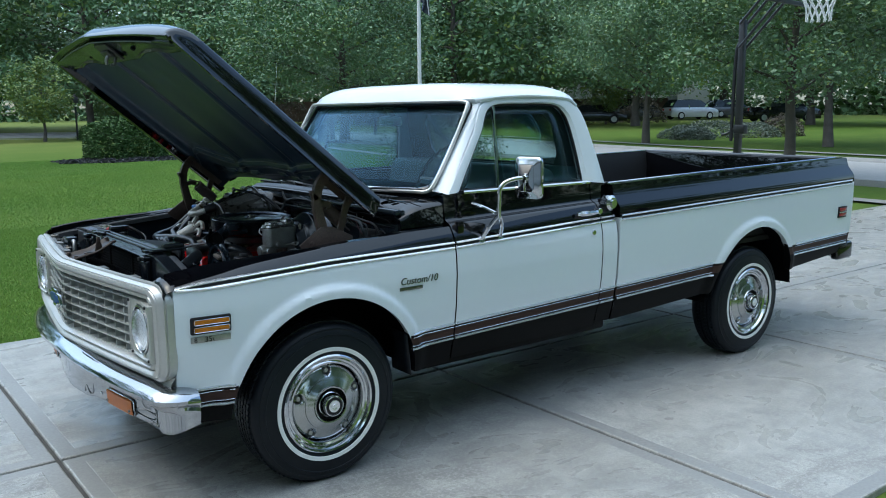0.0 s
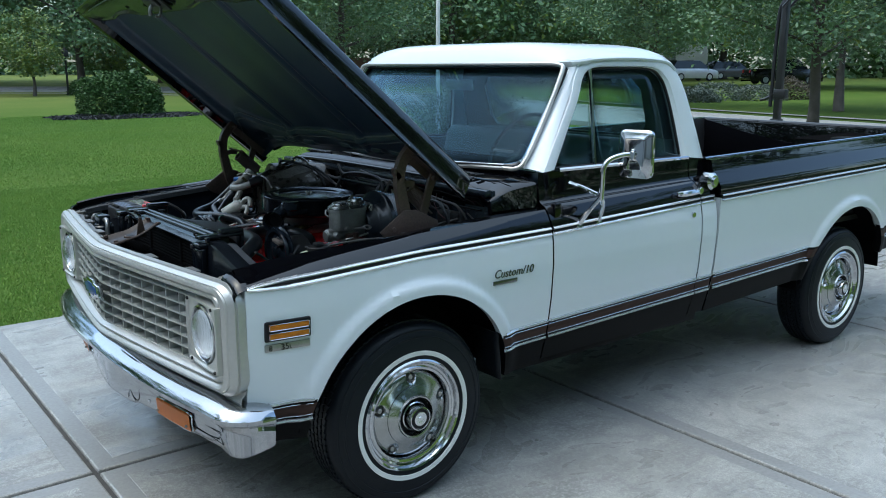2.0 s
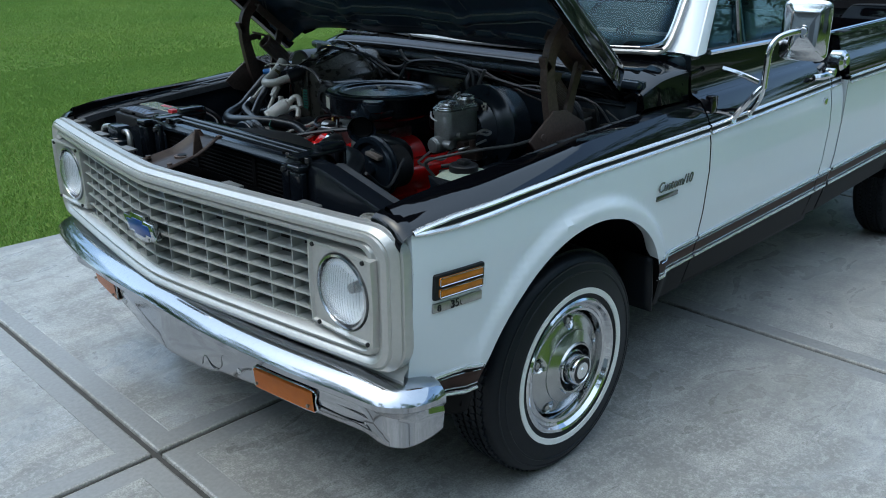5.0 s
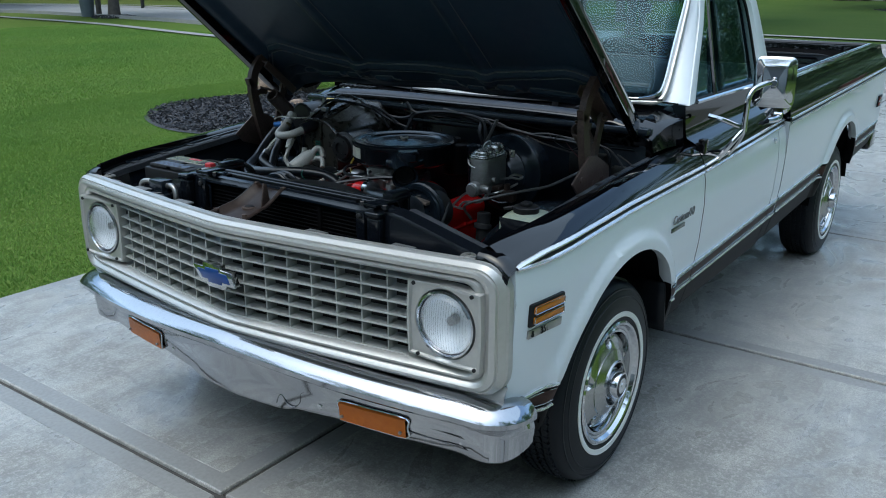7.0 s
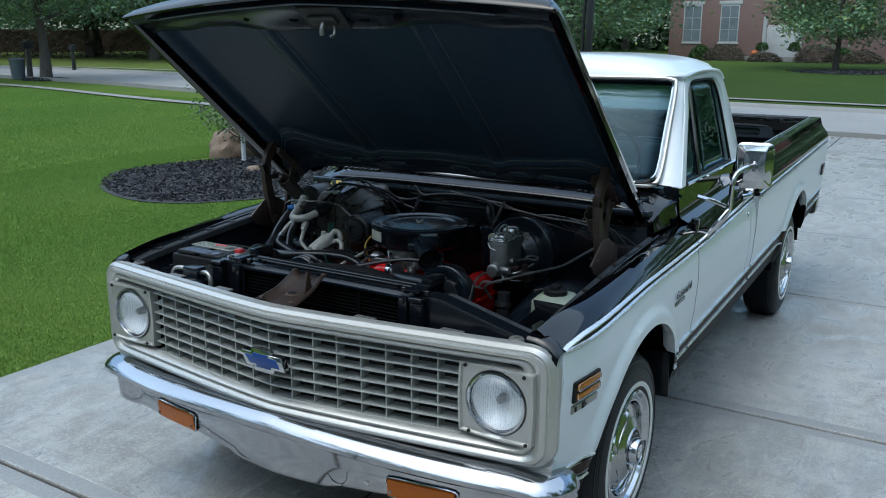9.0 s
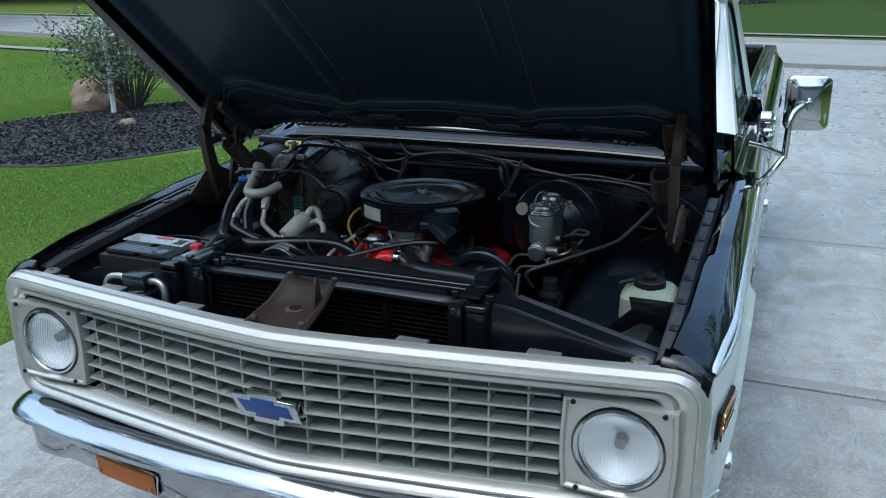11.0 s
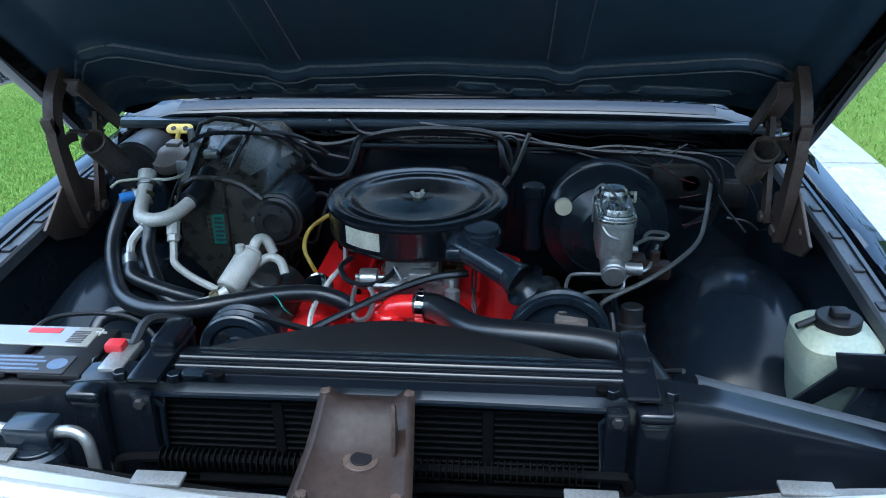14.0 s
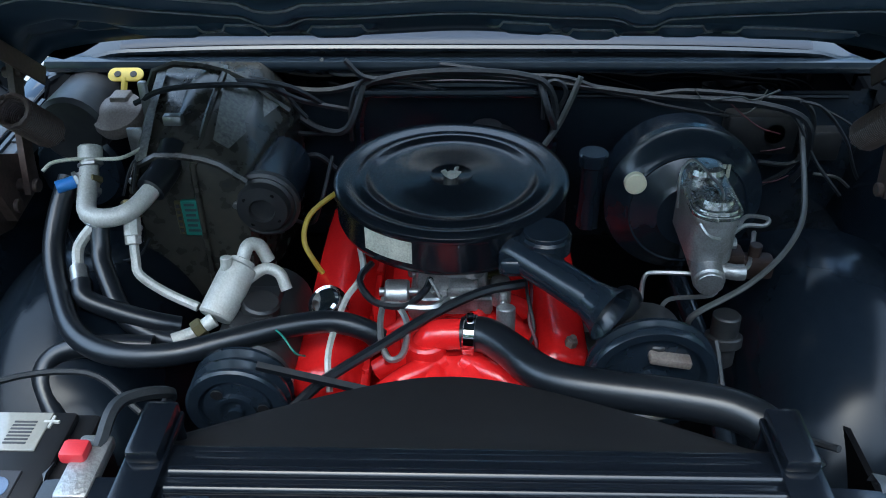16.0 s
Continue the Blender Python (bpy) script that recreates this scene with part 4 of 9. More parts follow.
hood = part("hood", grid(rows), BLACK, truck, "raised glossy black hood with ribbed underside")


STAMPS = ((0.50, 0.80, 0.088), (0.36, 0.50, 0.093), (0.17, 0.33, 0.085), (-0.20, -0.05, 0.088), (-0.33, -0.19, 0.070), (-0.50, -0.36, 0.090), (-0.80, -0.52, 0.088))


def beam_at(v):
    """Where the cross beam's front edge runs."""
    return 0.150 + (1 + 0.38 * v) * interp(abs(v), (0, 0.40, 0.62, 0.78, 0.87, 0.93, 1.0), (0, 0.0, 0.035, 0.085, 0.075, 0.01, -0.05))


def under_point(u, v):
    """Inner panel with a sunken field and raised stamped ribs."""
    n = 0.045 + 0.048 * (1 - abs(v) ** 6) + 0.010 * math.exp(-(v / 0.16) ** 2)
    depth = -0.016
    edge_d = min((1 - abs(v)) * 0.88 - 0.01, (0.94 - u) * HL)
    depth -= 0.026 * max(0.0, 1 - max(0.0, edge_d - 0.05) / 0.03) if edge_d > 0.05 else 0.026
    for c0, c1 in ((0.36, 0.41), (-0.34, -0.39)):
        c = lerp(c0, c1, u)
        depth -= 0.013 * math.exp(-((v - c) / 0.038) ** 6) * (u > 0.10)
    beam = beam_at(v)
    depth -= 0.022 * math.exp(-((u - beam + 0.06) / 0.065) ** 8)
    depth -= 0.007 * math.exp(-((u - beam + 0.008) / 0.008) ** 2)
    depth += 0.010 * math.exp(-((u - 0.045) / 0.020) ** 4)
    for b0, b1, uc in STAMPS:
        if b0 < v < b1:
            depth -= 0.016 * math.exp(-((u - uc) / 0.012) ** 4) * min(1.0, (v - b0) / 0.04, (b1 - v) / 0.04)
    return hood_at(hood_ahead(u, v), 0.872 * v, n + depth)


rows = [[under_point(u, v) for v in span(-0.985, 0.985, 129)] for u in list(span(0.0, 0.26, 53)) + list(span(0.28, 0.93, 36))]
part("hood_inner_panel", flipped(grid(rows)), UNDER, hood, "satin black stamped hood inner panel")
# pressed edges of the beam, ribs and stampings, paler to paint the light they catch
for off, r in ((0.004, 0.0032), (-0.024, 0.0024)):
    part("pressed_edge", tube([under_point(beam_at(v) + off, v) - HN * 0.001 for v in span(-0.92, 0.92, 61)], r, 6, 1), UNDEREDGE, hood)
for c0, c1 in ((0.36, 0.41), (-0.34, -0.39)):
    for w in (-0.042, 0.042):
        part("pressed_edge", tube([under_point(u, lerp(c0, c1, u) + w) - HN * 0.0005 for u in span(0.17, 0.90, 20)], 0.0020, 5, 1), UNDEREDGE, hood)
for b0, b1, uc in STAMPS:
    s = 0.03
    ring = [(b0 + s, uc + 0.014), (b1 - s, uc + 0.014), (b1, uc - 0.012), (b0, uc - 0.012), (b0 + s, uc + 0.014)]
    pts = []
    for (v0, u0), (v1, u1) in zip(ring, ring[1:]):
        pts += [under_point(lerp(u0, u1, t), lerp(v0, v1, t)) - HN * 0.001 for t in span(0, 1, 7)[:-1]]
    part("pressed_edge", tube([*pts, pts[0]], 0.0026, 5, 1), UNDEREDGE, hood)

# nose reinforcement and latch striker
rows = []
for v in span(-0.985, 0.985, 61):
    d, n, y = hood_ahead(1.0, v), hood_hem(1.0, v), 0.872 * v
    a = abs(v)
    inner = 1.078 + 0.022 * math.exp(-((a - 0.52) / 0.16) ** 4) - 0.016 * (a > 0.93)
    slot = 0.016 * min(1.0, max(0.0, (0.86 - a) / 0.05))
    dish = 0.010 * math.exp(-((a - 0.55) / 0.22) ** 4)
    rows.append([hood_at(d - 0.008, y, n - 0.004), hood_at(d - 0.012, y, n + slot), hood_at(d - 0.030, y, n + slot), hood_at(d - 0.034, y, n - 0.006), hood_at(d - 0.042, y, n - 0.007), hood_at(d - 0.050, y, n + 0.001), hood_at(lerp(d - 0.05, inner, 0.5), y, lerp(n, 0.010, 0.5) + dish), hood_at(inner + 0.012, y, 0.008 + 0.5 * dish), hood_at(inner + 0.004, y, 0.004), hood_at(inner - 0.004, y, 0.008), hood_at(inner - 0.012, y, 0.050)])
brace = part("nose_brace", grid(rows), BAY, hood, "gloss black hood nose brace")
part("brace_flange", tube([hood_at(hood_ahead(1.0, v) - 0.038, 0.872 * v, hood_hem(1.0, v) - 0.0075) for v in span(-0.80, 0.80, 33)], 0.0022, 5, 1), UNDEREDGE, brace, "flange edge with a painted highlight")
# latch striker, its plate and the slots beside it
plate = Matrix.Translation(hood_at(1.150, -0.06, -0.006)) @ HD.to_track_quat("X", "Z").to_matrix().to_4x4()
latch = part("hood_latch", join(box(-0.052, 0.052, -0.085, 0.085, -0.006, 0.004, 0.003, 1, plate), box(-0.020, 0.020, -0.055, 0.055, -0.018, 0.0, 0.006, 2, plate)), BAYDULL, hood, "dark hood latch plate with a hook")
part("striker", join(tube([hood_at(1.145, -0.06, -0.005), hood_at(1.140, -0.06, -0.040), hood_at(1.125, -0.06, -0.058)], 0.008, 8), tube([hood_at(1.125, -0.085, -0.005), hood_at(1.112, -0.09, -0.030), hood_at(1.108, -0.09, -0.048), hood_at(1.118, -0.09, -0.055)], 0.0055, 6)), ZINC, latch, "worn steel striker hook")
for y, w in ((0.085, 0.026), (-0.205, 0.030), (-0.335, 0.018), (0.30, 0.014)):
    part("brace_slot", lathe([(0.0, 0.001), (0.8, 0.001), (1.0, -0.004)], Matrix.Translation(hood_at(1.135, y, 0.002)) @ HD.to_track_quat("X", "Z").to_matrix().to_4x4() @ Matrix.Rotation(radians(180), 4, "X") @ Matrix.Diagonal((w * 0.6, w, 1.0, 1.0)), 16), CORE, hood)


# hinges with springs
HINGE = material("rust_brown_steel", (0.105, 0.070, 0.056), 0.5, vary=1.0, scale=9, color2=(0.045, 0.030, 0.025), bump=0.12, bump_scale=70)


def strap(pts, w, y, t=0.006):
    """A flat bent strap in an upright plane: centre line, widths along it, side offset, thickness."""
    line = smooth_line([(x, 0, z) for x, z in pts], 5)
    ws = [interp(i / (len(line) - 1), span(0, 1, len(w)), w) for i in range(len(line))]
    rows = []
    for i, p in enumerate(line):
        d = (line[min(i + 1, len(line) - 1)] - line[max(i - 1, 0)]).normalized()
        n = Vector((-d.z, 0, d.x)) * ws[i]
        rows.append([(p.x + n.x, y, p.z + n.z), (p.x + n.x, y + t, p.z + n.z), (p.x - n.x, y + t, p.z - n.z), (p.x - n.x, y, p.z - n.z)])
    bm = grid(rows, closed_v=True)
    bm.faces.new([bm.verts.new(v) for v in rows[0]])
    bm.faces.new([bm.verts.new(v) for v in rows[-1]][::-1])
    bmesh.ops.remove_doubles(bm, verts=bm.verts[:], dist=1e-5)
    bmesh.ops.recalc_face_normals(bm, faces=bm.faces[:])
    return bm


def hinge(side):
    s, k = side, 0.0 if side > 0 else 0.034
    plate = Matrix.Translation((0.200, s * (0.800 - k), 1.268)) @ Matrix.Rotation(math.atan2(0.75, 0.915), 4, "Y")
    arm = join(
        strap([(0.118, 0.985), (0.092, 1.07), (0.072, 1.15), (0.062, 1.22), (0.078, 1.29), (0.135, 1.350)], (0.020, 0.024, 0.021, 0.019, 0.020, 0.022), s * (0.820 - k) - 0.012, 0.024),
        strap([(0.060, 1.225), (0.045, 1.245), (0.036, 1.262)], (0.012, 0.009, 0.005), s * (0.820 - k) - 0.012, 0.024))
    ob = part("hood_hinge", arm, HINGE, truck, "rusty brown hood hinge arm")
    part("hinge_plate", join(
        box(-0.105, 0.105, -0.030, 0.030, -0.006, 0.0, 0.002, 1, plate),
        box(-0.105, 0.105, -0.030 if s > 0 else 0.024, -0.024 if s > 0 else 0.030, -0.034, 0.0, 0.002, 1, plate)), HINGE, ob, "brown plate bolted under the hood")
    part("hinge_link", strap([(0.170, 1.00), (0.188, 1.08), (0.212, 1.16), (0.238, 1.225)], (0.020, 0.016, 0.015, 0.018), s * (0.805 - k) - 0.006, 0.012), HINGE, ob)
    part("spring_tab", strap([(0.080, 1.195), (0.110, 1.200), (0.140, 1.195)], (0.012, 0.012, 0.012), s * (0.812 - k)), HINGE, ob)
    part("hinge_bracket", prism([(-0.17, 0.075), (-0.13, 0.035), (-0.02, 0.0), (0.11, 0.02), (0.10, 0.095), (0.0, 0.145), (-0.06, 0.150)], 0.008, Matrix.Translation((0.13, s * (0.836 - k), 0.955)) @ pose(0, 0, 0, 90, 0, 0), 0.002), HINGE, ob, "rusty bracket on the inner fender")
    for x, z, y0, y1, r in ((0.110, 1.005, 0.80, 0.845, 0.013), (0.172, 1.012, 0.79, 0.845, 0.013), (0.232, 1.212, 0.79, 0.825, 0.010), (0.02, 1.035, 0.83, 0.848, 0.010)):
        part("hinge_pin", cyl((x, s * (y0 - k), z), (x, s * (y1 - k), z), r, 14), HINGE, ob)
    a, b = Vector((0.128, s * (0.772 - k), 1.186)), Vector((0.222, s * (0.768 - k), 1.098))
    d = (b - a).normalized()
    e = d.orthogonal().normalized()
    f = d.cross(e)
    coil = [a.lerp(b, i / 264) + 0.028 * (math.cos(i * math.tau / 12) * e + math.sin(i * math.tau / 12) * f) for i in range(265)]
    part("hinge_spring", join(tube(coil, 0.0040, 5, straight=True), tube([a + 0.028 * e, a - d * 0.022 + 0.016 * e, a - d * 0.050 + Vector((0, s * 0.03, 0))], 0.0045, 5), tube([b + 0.028 * e, b + d * 0.02, b + d * 0.05], 0.0045, 5)), HINGE, ob, "rusty tight coil spring")


hinge(-1)
hinge(1)


# ---- front end ----
def front_x(y):
    """Plan curve of the grille: a shallow vee."""
    return -0.735 - 0.091 * (1 - min(1.0, math.hypot(y, 0.012) / 0.66) ** 1.14)


def surround_x(y):
    a = abs(y)
    return -0.722 - 0.113 * (1 - min(1.0, math.hypot(a, 0.015) / 0.90) ** 1.2) + (0.0 if a < 0.90 else 0.9 * (a - 0.90) ** 1.6)


# bright frame round grille and headlamps
def rounded_rect(hw, z0, z1, r, n=7, dense=14):
    pts = []
    for cy, cz, a0 in ((hw - r, z1 - r, 0), (-hw + r, z1 - r, 90), (-hw + r, z0 + r, 180), (hw - r, z0 + r, 270)):
        for k in range(n):
            a = radians(a0 + 90 * k / (n - 1))
            pts.append((cy + r * math.cos(a), cz + r * math.sin(a)))
    out = []
    for p, q in zip(pts, pts[1:] + pts[:1]):
        m = dense * 2 if math.hypot(q[0] - p[0], q[1] - p[1]) > 0.3 else 1
        out += [(lerp(p[0], q[0], k / m), lerp(p[1], q[1], k / m)) for k in range(m)]
    return out


def frame_ring(steps):
    """steps: half width, bottom, top, corner radius, forward offset."""
    loops = []
    for hw, z0, z1, r, o in steps:
        loops.append([(surround_x(y) - o, y, z) for y, z in rounded_rect(hw, z0, z1, r)])
    rows = [list(t) for t in zip(*loops)]
    return grid(rows, closed_u=True)


surround = part("grille_surround", frame_ring([(0.972, 0.581, 0.952, 0.075, -0.048), (0.977, 0.577, 0.961, 0.078, -0.036), (0.976, 0.579, 0.9605, 0.077, -0.016), (0.97, 0.585, 0.9535, 0.071, -0.0135), (0.97, 0.585, 0.9535, 0.071, -0.009), (0.975, 0.58, 0.9585, 0.075, -0.006), (0.962, 0.592, 0.95, 0.066, 0.01), (0.958, 0.596, 0.944, 0.063, 0.008), (0.955, 0.598, 0.943, 0.062, 0.014), (0.94, 0.606, 0.9365, 0.055, 0.017), (0.925, 0.616, 0.923, 0.045, 0.01), (0.918, 0.621, 0.9195, 0.043, 0.0), (0.91, 0.626, 0.916, 0.04, 0.01), (0.9, 0.634, 0.909, 0.036, 0.012), (0.89, 0.642, 0.901, 0.033, 0.002), (0.885, 0.646, 0.896, 0.03, -0.03)]), BRUSHED, truck, "brushed aluminium grille surround")
part("grille_valance", grid([[(surround_x(y) + 0.040, y, 0.600), (surround_x(y) + 0.022, y, 0.580), (surround_x(y) + 0.020, y, 0.560), (surround_x(y) + 0.04, y, 0.50)] for y in span(-0.965, 0.965, 45)]), BRUSHED, truck, "bright panel between grille and bumper")
def fender_nose():
    """Black rounded front corner of the fender behind the grille surround."""
    rows = []
    for y in span(0.874, 0.978, 12):
        top = interp(y, (0.80, 0.86, 0.90, 0.93, 0.955, 0.978), (0.984, 0.986, 0.984, 0.976, 0.964, 0.944))
        back = -0.652
        rows.append([(back, -y, top), (back - 0.018, -y, top - 0.001), (back - 0.034, -y * 0.998, top - 0.007), (back - 0.044, -y * 0.996, top - 0.018), (back - 0.048, -y * 0.994, top - 0.036)])
    return grid(rows)


both("fender_nose", fender_nose, BLACK, truck, "black rounded fender corner")
both("fender_front_return", lambda: grid([[(-0.664, -side_y(-0.664, z), z), (-0.668, -0.90, z)] for z in span(0.47, 0.938, 8)]), WHITE, truck)

grille = part("grille_backing", grid([[(front_x(y) + 0.085, y, 0.60), (front_x(y) + 0.085, y, 0.92)] for y in span(-0.68, 0.68, 21)]), PLASTIC, truck, "silver egg-crate grille")
for k in range(7):
    z = 0.6445 + k * 0.0385
    part("grille_bar", grid([[(front_x(y) + 0.044, y, z - 0.002), (front_x(y) - 0.002, y, z - 0.0036), (front_x(y) - 0.004, y, z - 0.001), (front_x(y) - 0.002, y, z + 0.0026), (front_x(y) + 0.044, y, z + 0.0030)] for y in span(-0.672, 0.672, 41)]), SILVER, grille)
for k in range(-7, 8):
    y = 0.012 + k * 0.0875
    x = front_x(y)
    part("grille_bar", box(x + 0.003, x + 0.044, y - 0.0026, y + 0.0026, 0.632, 0.900, 0.001, 1), SILVER, grille)
part("grille_edge", tube([(front_x(y) + 0.004, y, 0.634) for y in span(-0.67, 0.67, 21)], 0.009, 6, 1), PLASTIC, grille)
# bow-tie shaped emblem
BT = [(-0.062, -0.022), (-0.030, -0.022), (-0.030, -0.036), (0.044, -0.036), (0.044, -0.022), (0.088, -0.022), (0.072, 0.022), (0.030, 0.022), (0.030, 0.036), (-0.044, 0.036), (-0.044, 0.022), (-0.088, 0.022)]
EM = Matrix.Translation((-0.846, 0.0, 0.782)) @ Matrix.Rotation(radians(-90), 4, "Z") @ Matrix.Rotation(radians(90), 4, "X")
em = part("grille_emblem", prism([(x * 1.12, y * 1.08) for x, y in BT], 0.024, EM, 0.003), CHROME, truck, "chrome-edged blue emblem")
part("emblem_field", prism([(x * 0.86, y * 0.66) for x, y in BT], 0.004, EM @ Matrix.Translation((0, 0, 0.022)), 0.001), BLUE, em, "blue enamel field")


def headlamp(side):
    cy, cz, cx = side * 0.800, 0.771, -0.735
    m = Matrix.Translation((cx, cy, cz)) @ Matrix.Rotation(radians(-90), 4, "Y")
    # square bezel plate with a round hole
    rows = []
    N = 48
    for k in range(N):
        a = math.tau * k / N + math.pi / 4
        c, s = math.cos(a), math.sin(a)
        f = 1 / max(abs(c), abs(s))
        sq = [(lerp(1, f, 0.86) * c * h, lerp(1, f, 0.86) * s * w) for h, w in ((0.128, 0.122), (0.124, 0.118), (0.117, 0.111), (0.113, 0.107))]
        row = []
        for (a1, b1), o in zip(sq, (-0.02, 0.012, 0.014, 0.006)):
            row.append(m @ Vector((a1 * 0.93, b1 * 1.06, o)))
        row.append(m @ Vector((0.102 * c, 0.102 * s, 0.004)))
        row.append(m @ Vector((0.0975 * c, 0.0975 * s, -0.004)))
        row.append(m @ Vector((0.094 * c, 0.094 * s, -0.02)))
        rows.append(row)
    hl = part("headlight", grid(rows, closed_u=True), BRUSHED, truck, "round headlight in a square bright bezel")
    part("retaining_ring", lathe([(0.0965, -0.012), (0.0965, 0.008), (0.091, 0.010), (0.088, 0.003), (0.088, -0.01)], m, 48), CHROME, hl, "chrome headlight ring")
    part("reflector", lathe([(0.0, -0.055), (0.03, -0.050), (0.06, -0.036), (0.088, -0.008)], m, 40), REFLECTOR, hl)
    part("bulb_shield", lathe([(0.0, -0.022), (0.013, -0.024), (0.015, -0.05)], m, 20), ZINC, hl)
    lens = part("lens", lathe([(0.0, 0.034), (0.03, 0.031), (0.06, 0.022), (0.08, 0.009), (0.088, -0.004)], m, 48), LENS, hl, "clear fluted headlight lens")
    lens.visible_shadow = False
    thick(lens, 0.004)
    for k in range(19):
        y = -0.072 + k * 0.008
        h = math.sqrt(max(0.0, 0.078 ** 2 - y * y)) * 0.95
        o = 0.030 - 0.0028 * (abs(y) / 0.03) ** 2
        part("lens_flute", tube([m @ Vector((-h, y, o - 0.010 * (h / 0.078) ** 2 - 0.006)), m @ Vector((0, y, o - 0.006)), m @ Vector((h, y, o - 0.010 * (h / 0.078) ** 2 - 0.006))], 0.0006, 4, 4), LENS, hl).visible_shadow = False
    for dz, dy in ((0.104, 0.098 * -side), (-0.104, 0.085 * -side), (0.104, -0.095 * -side), (-0.104, -0.105 * -side)):
        p = m @ Vector((dz, dy, 0.012))
        part("screw", cyl(p, p + Vector((-0.006, 0, 0)), 0.006, 10), PLASTIC, hl)


headlamp(-1)
headlamp(1)

# bumper: swept face bar with rounded ends, its lower face set back
def bumper_x(y):
    a = abs(y)
    x = -0.888 + 0.110 * (a / 0.93) ** 2.2
    return x


def low_set(a):
    return interp(a, (0.0, 0.2, 0.45, 0.85, 0.95, 1.02), (0.056, 0.072, 0.090, 0.088, 0.050, 0.018))


def bumper_low(y):
    """Forward place of the set-back lower face."""
    a = abs(y)
    return bumper_x(y) + low_set(a)


def bumper_path():
    """Stations along the bar: place, outward normal, distance from the middle."""
    out = []
    for y in span(0.0, 0.935, 26):
        d = 0.110 * 2.2 / 0.93 * (y / 0.93) ** 1.2
        n = Vector((-1, d, 0)).normalized()
        out.append((Vector((bumper_x(y), y, 0)), n, y))
    p, n, _ = out[-1]
    a0, r = math.asin(n.y), 0.125
    c = p - n * r
    for k in range(1, 13):
        a = lerp(a0, math.pi / 2, k / 12)
        m = Vector((-math.cos(a), math.sin(a), 0))
        out.append((c + m * r, m, lerp(0.935, 0.99, k / 12)))
    for k in (1, 2, 3):
        out.append((out[-1][0] + Vector((0.019, 0, 0)), Vector((0, 1, 0)), 1.0 + 0.005 * k))
    return out


half = bumper_path()
rows = []
for p, n, a in [(Vector((p.x, -p.y, 0)), Vector((n.x, -n.y, 0)), a) for p, n, a in half[:0:-1]] + half:
    low = interp(a, (0.0, 0.21, 0.26, 0.44, 0.9, 0.97, 1.02), (0.350, 0.350, 0.366, 0.372, 0.364, 0.376, 0.400))
    dl = low_set(a)
    top = interp(a, (0, 0.43, 0.86, 0.96, 1.02), (0.597, 0.583, 0.571, 0.562, 0.554))
    e = max(0.0, (a - 1.0) / 0.015)
    top, low = top - 0.012 * e * e, low + 0.012 * e * e
    prof = [(0.095, top - 0.002), (0.066, top), (0.046, top - 0.004), (0.026, top - 0.014), (0.010, top - 0.026), (0.002, top - 0.037), (0.003, top - 0.050), (0.020, top - 0.064), (0.60 * dl, top - 0.078), (0.90 * dl - 0.002, top - 0.088), (dl - 0.004, top - 0.102), (dl, lerp(low, top - 0.085, 0.55)), (dl + 0.003, lerp(low, top - 0.085, 0.12)), (dl + 0.010, low + 0.005), (dl + 0.026, low), (dl + 0.060, low + 0.012)]
    q = 1 - 0.45 * e * e
    rows.append([(p.x - n.x * d * q, p.y - n.y * (d * q + 0.010 * e * e), z) for d, z in prof])
for i in (0, -1):
    row = [(x + 0.004, y * 0.985, z) for x, y, z in rows[i]]
    rows.insert(0, row) if i == 0 else rows.append(row)
bumper = part("front_bumper", grid(rows), BUMPER, truck, "chrome front bumper")
thick(bumper, 0.003)
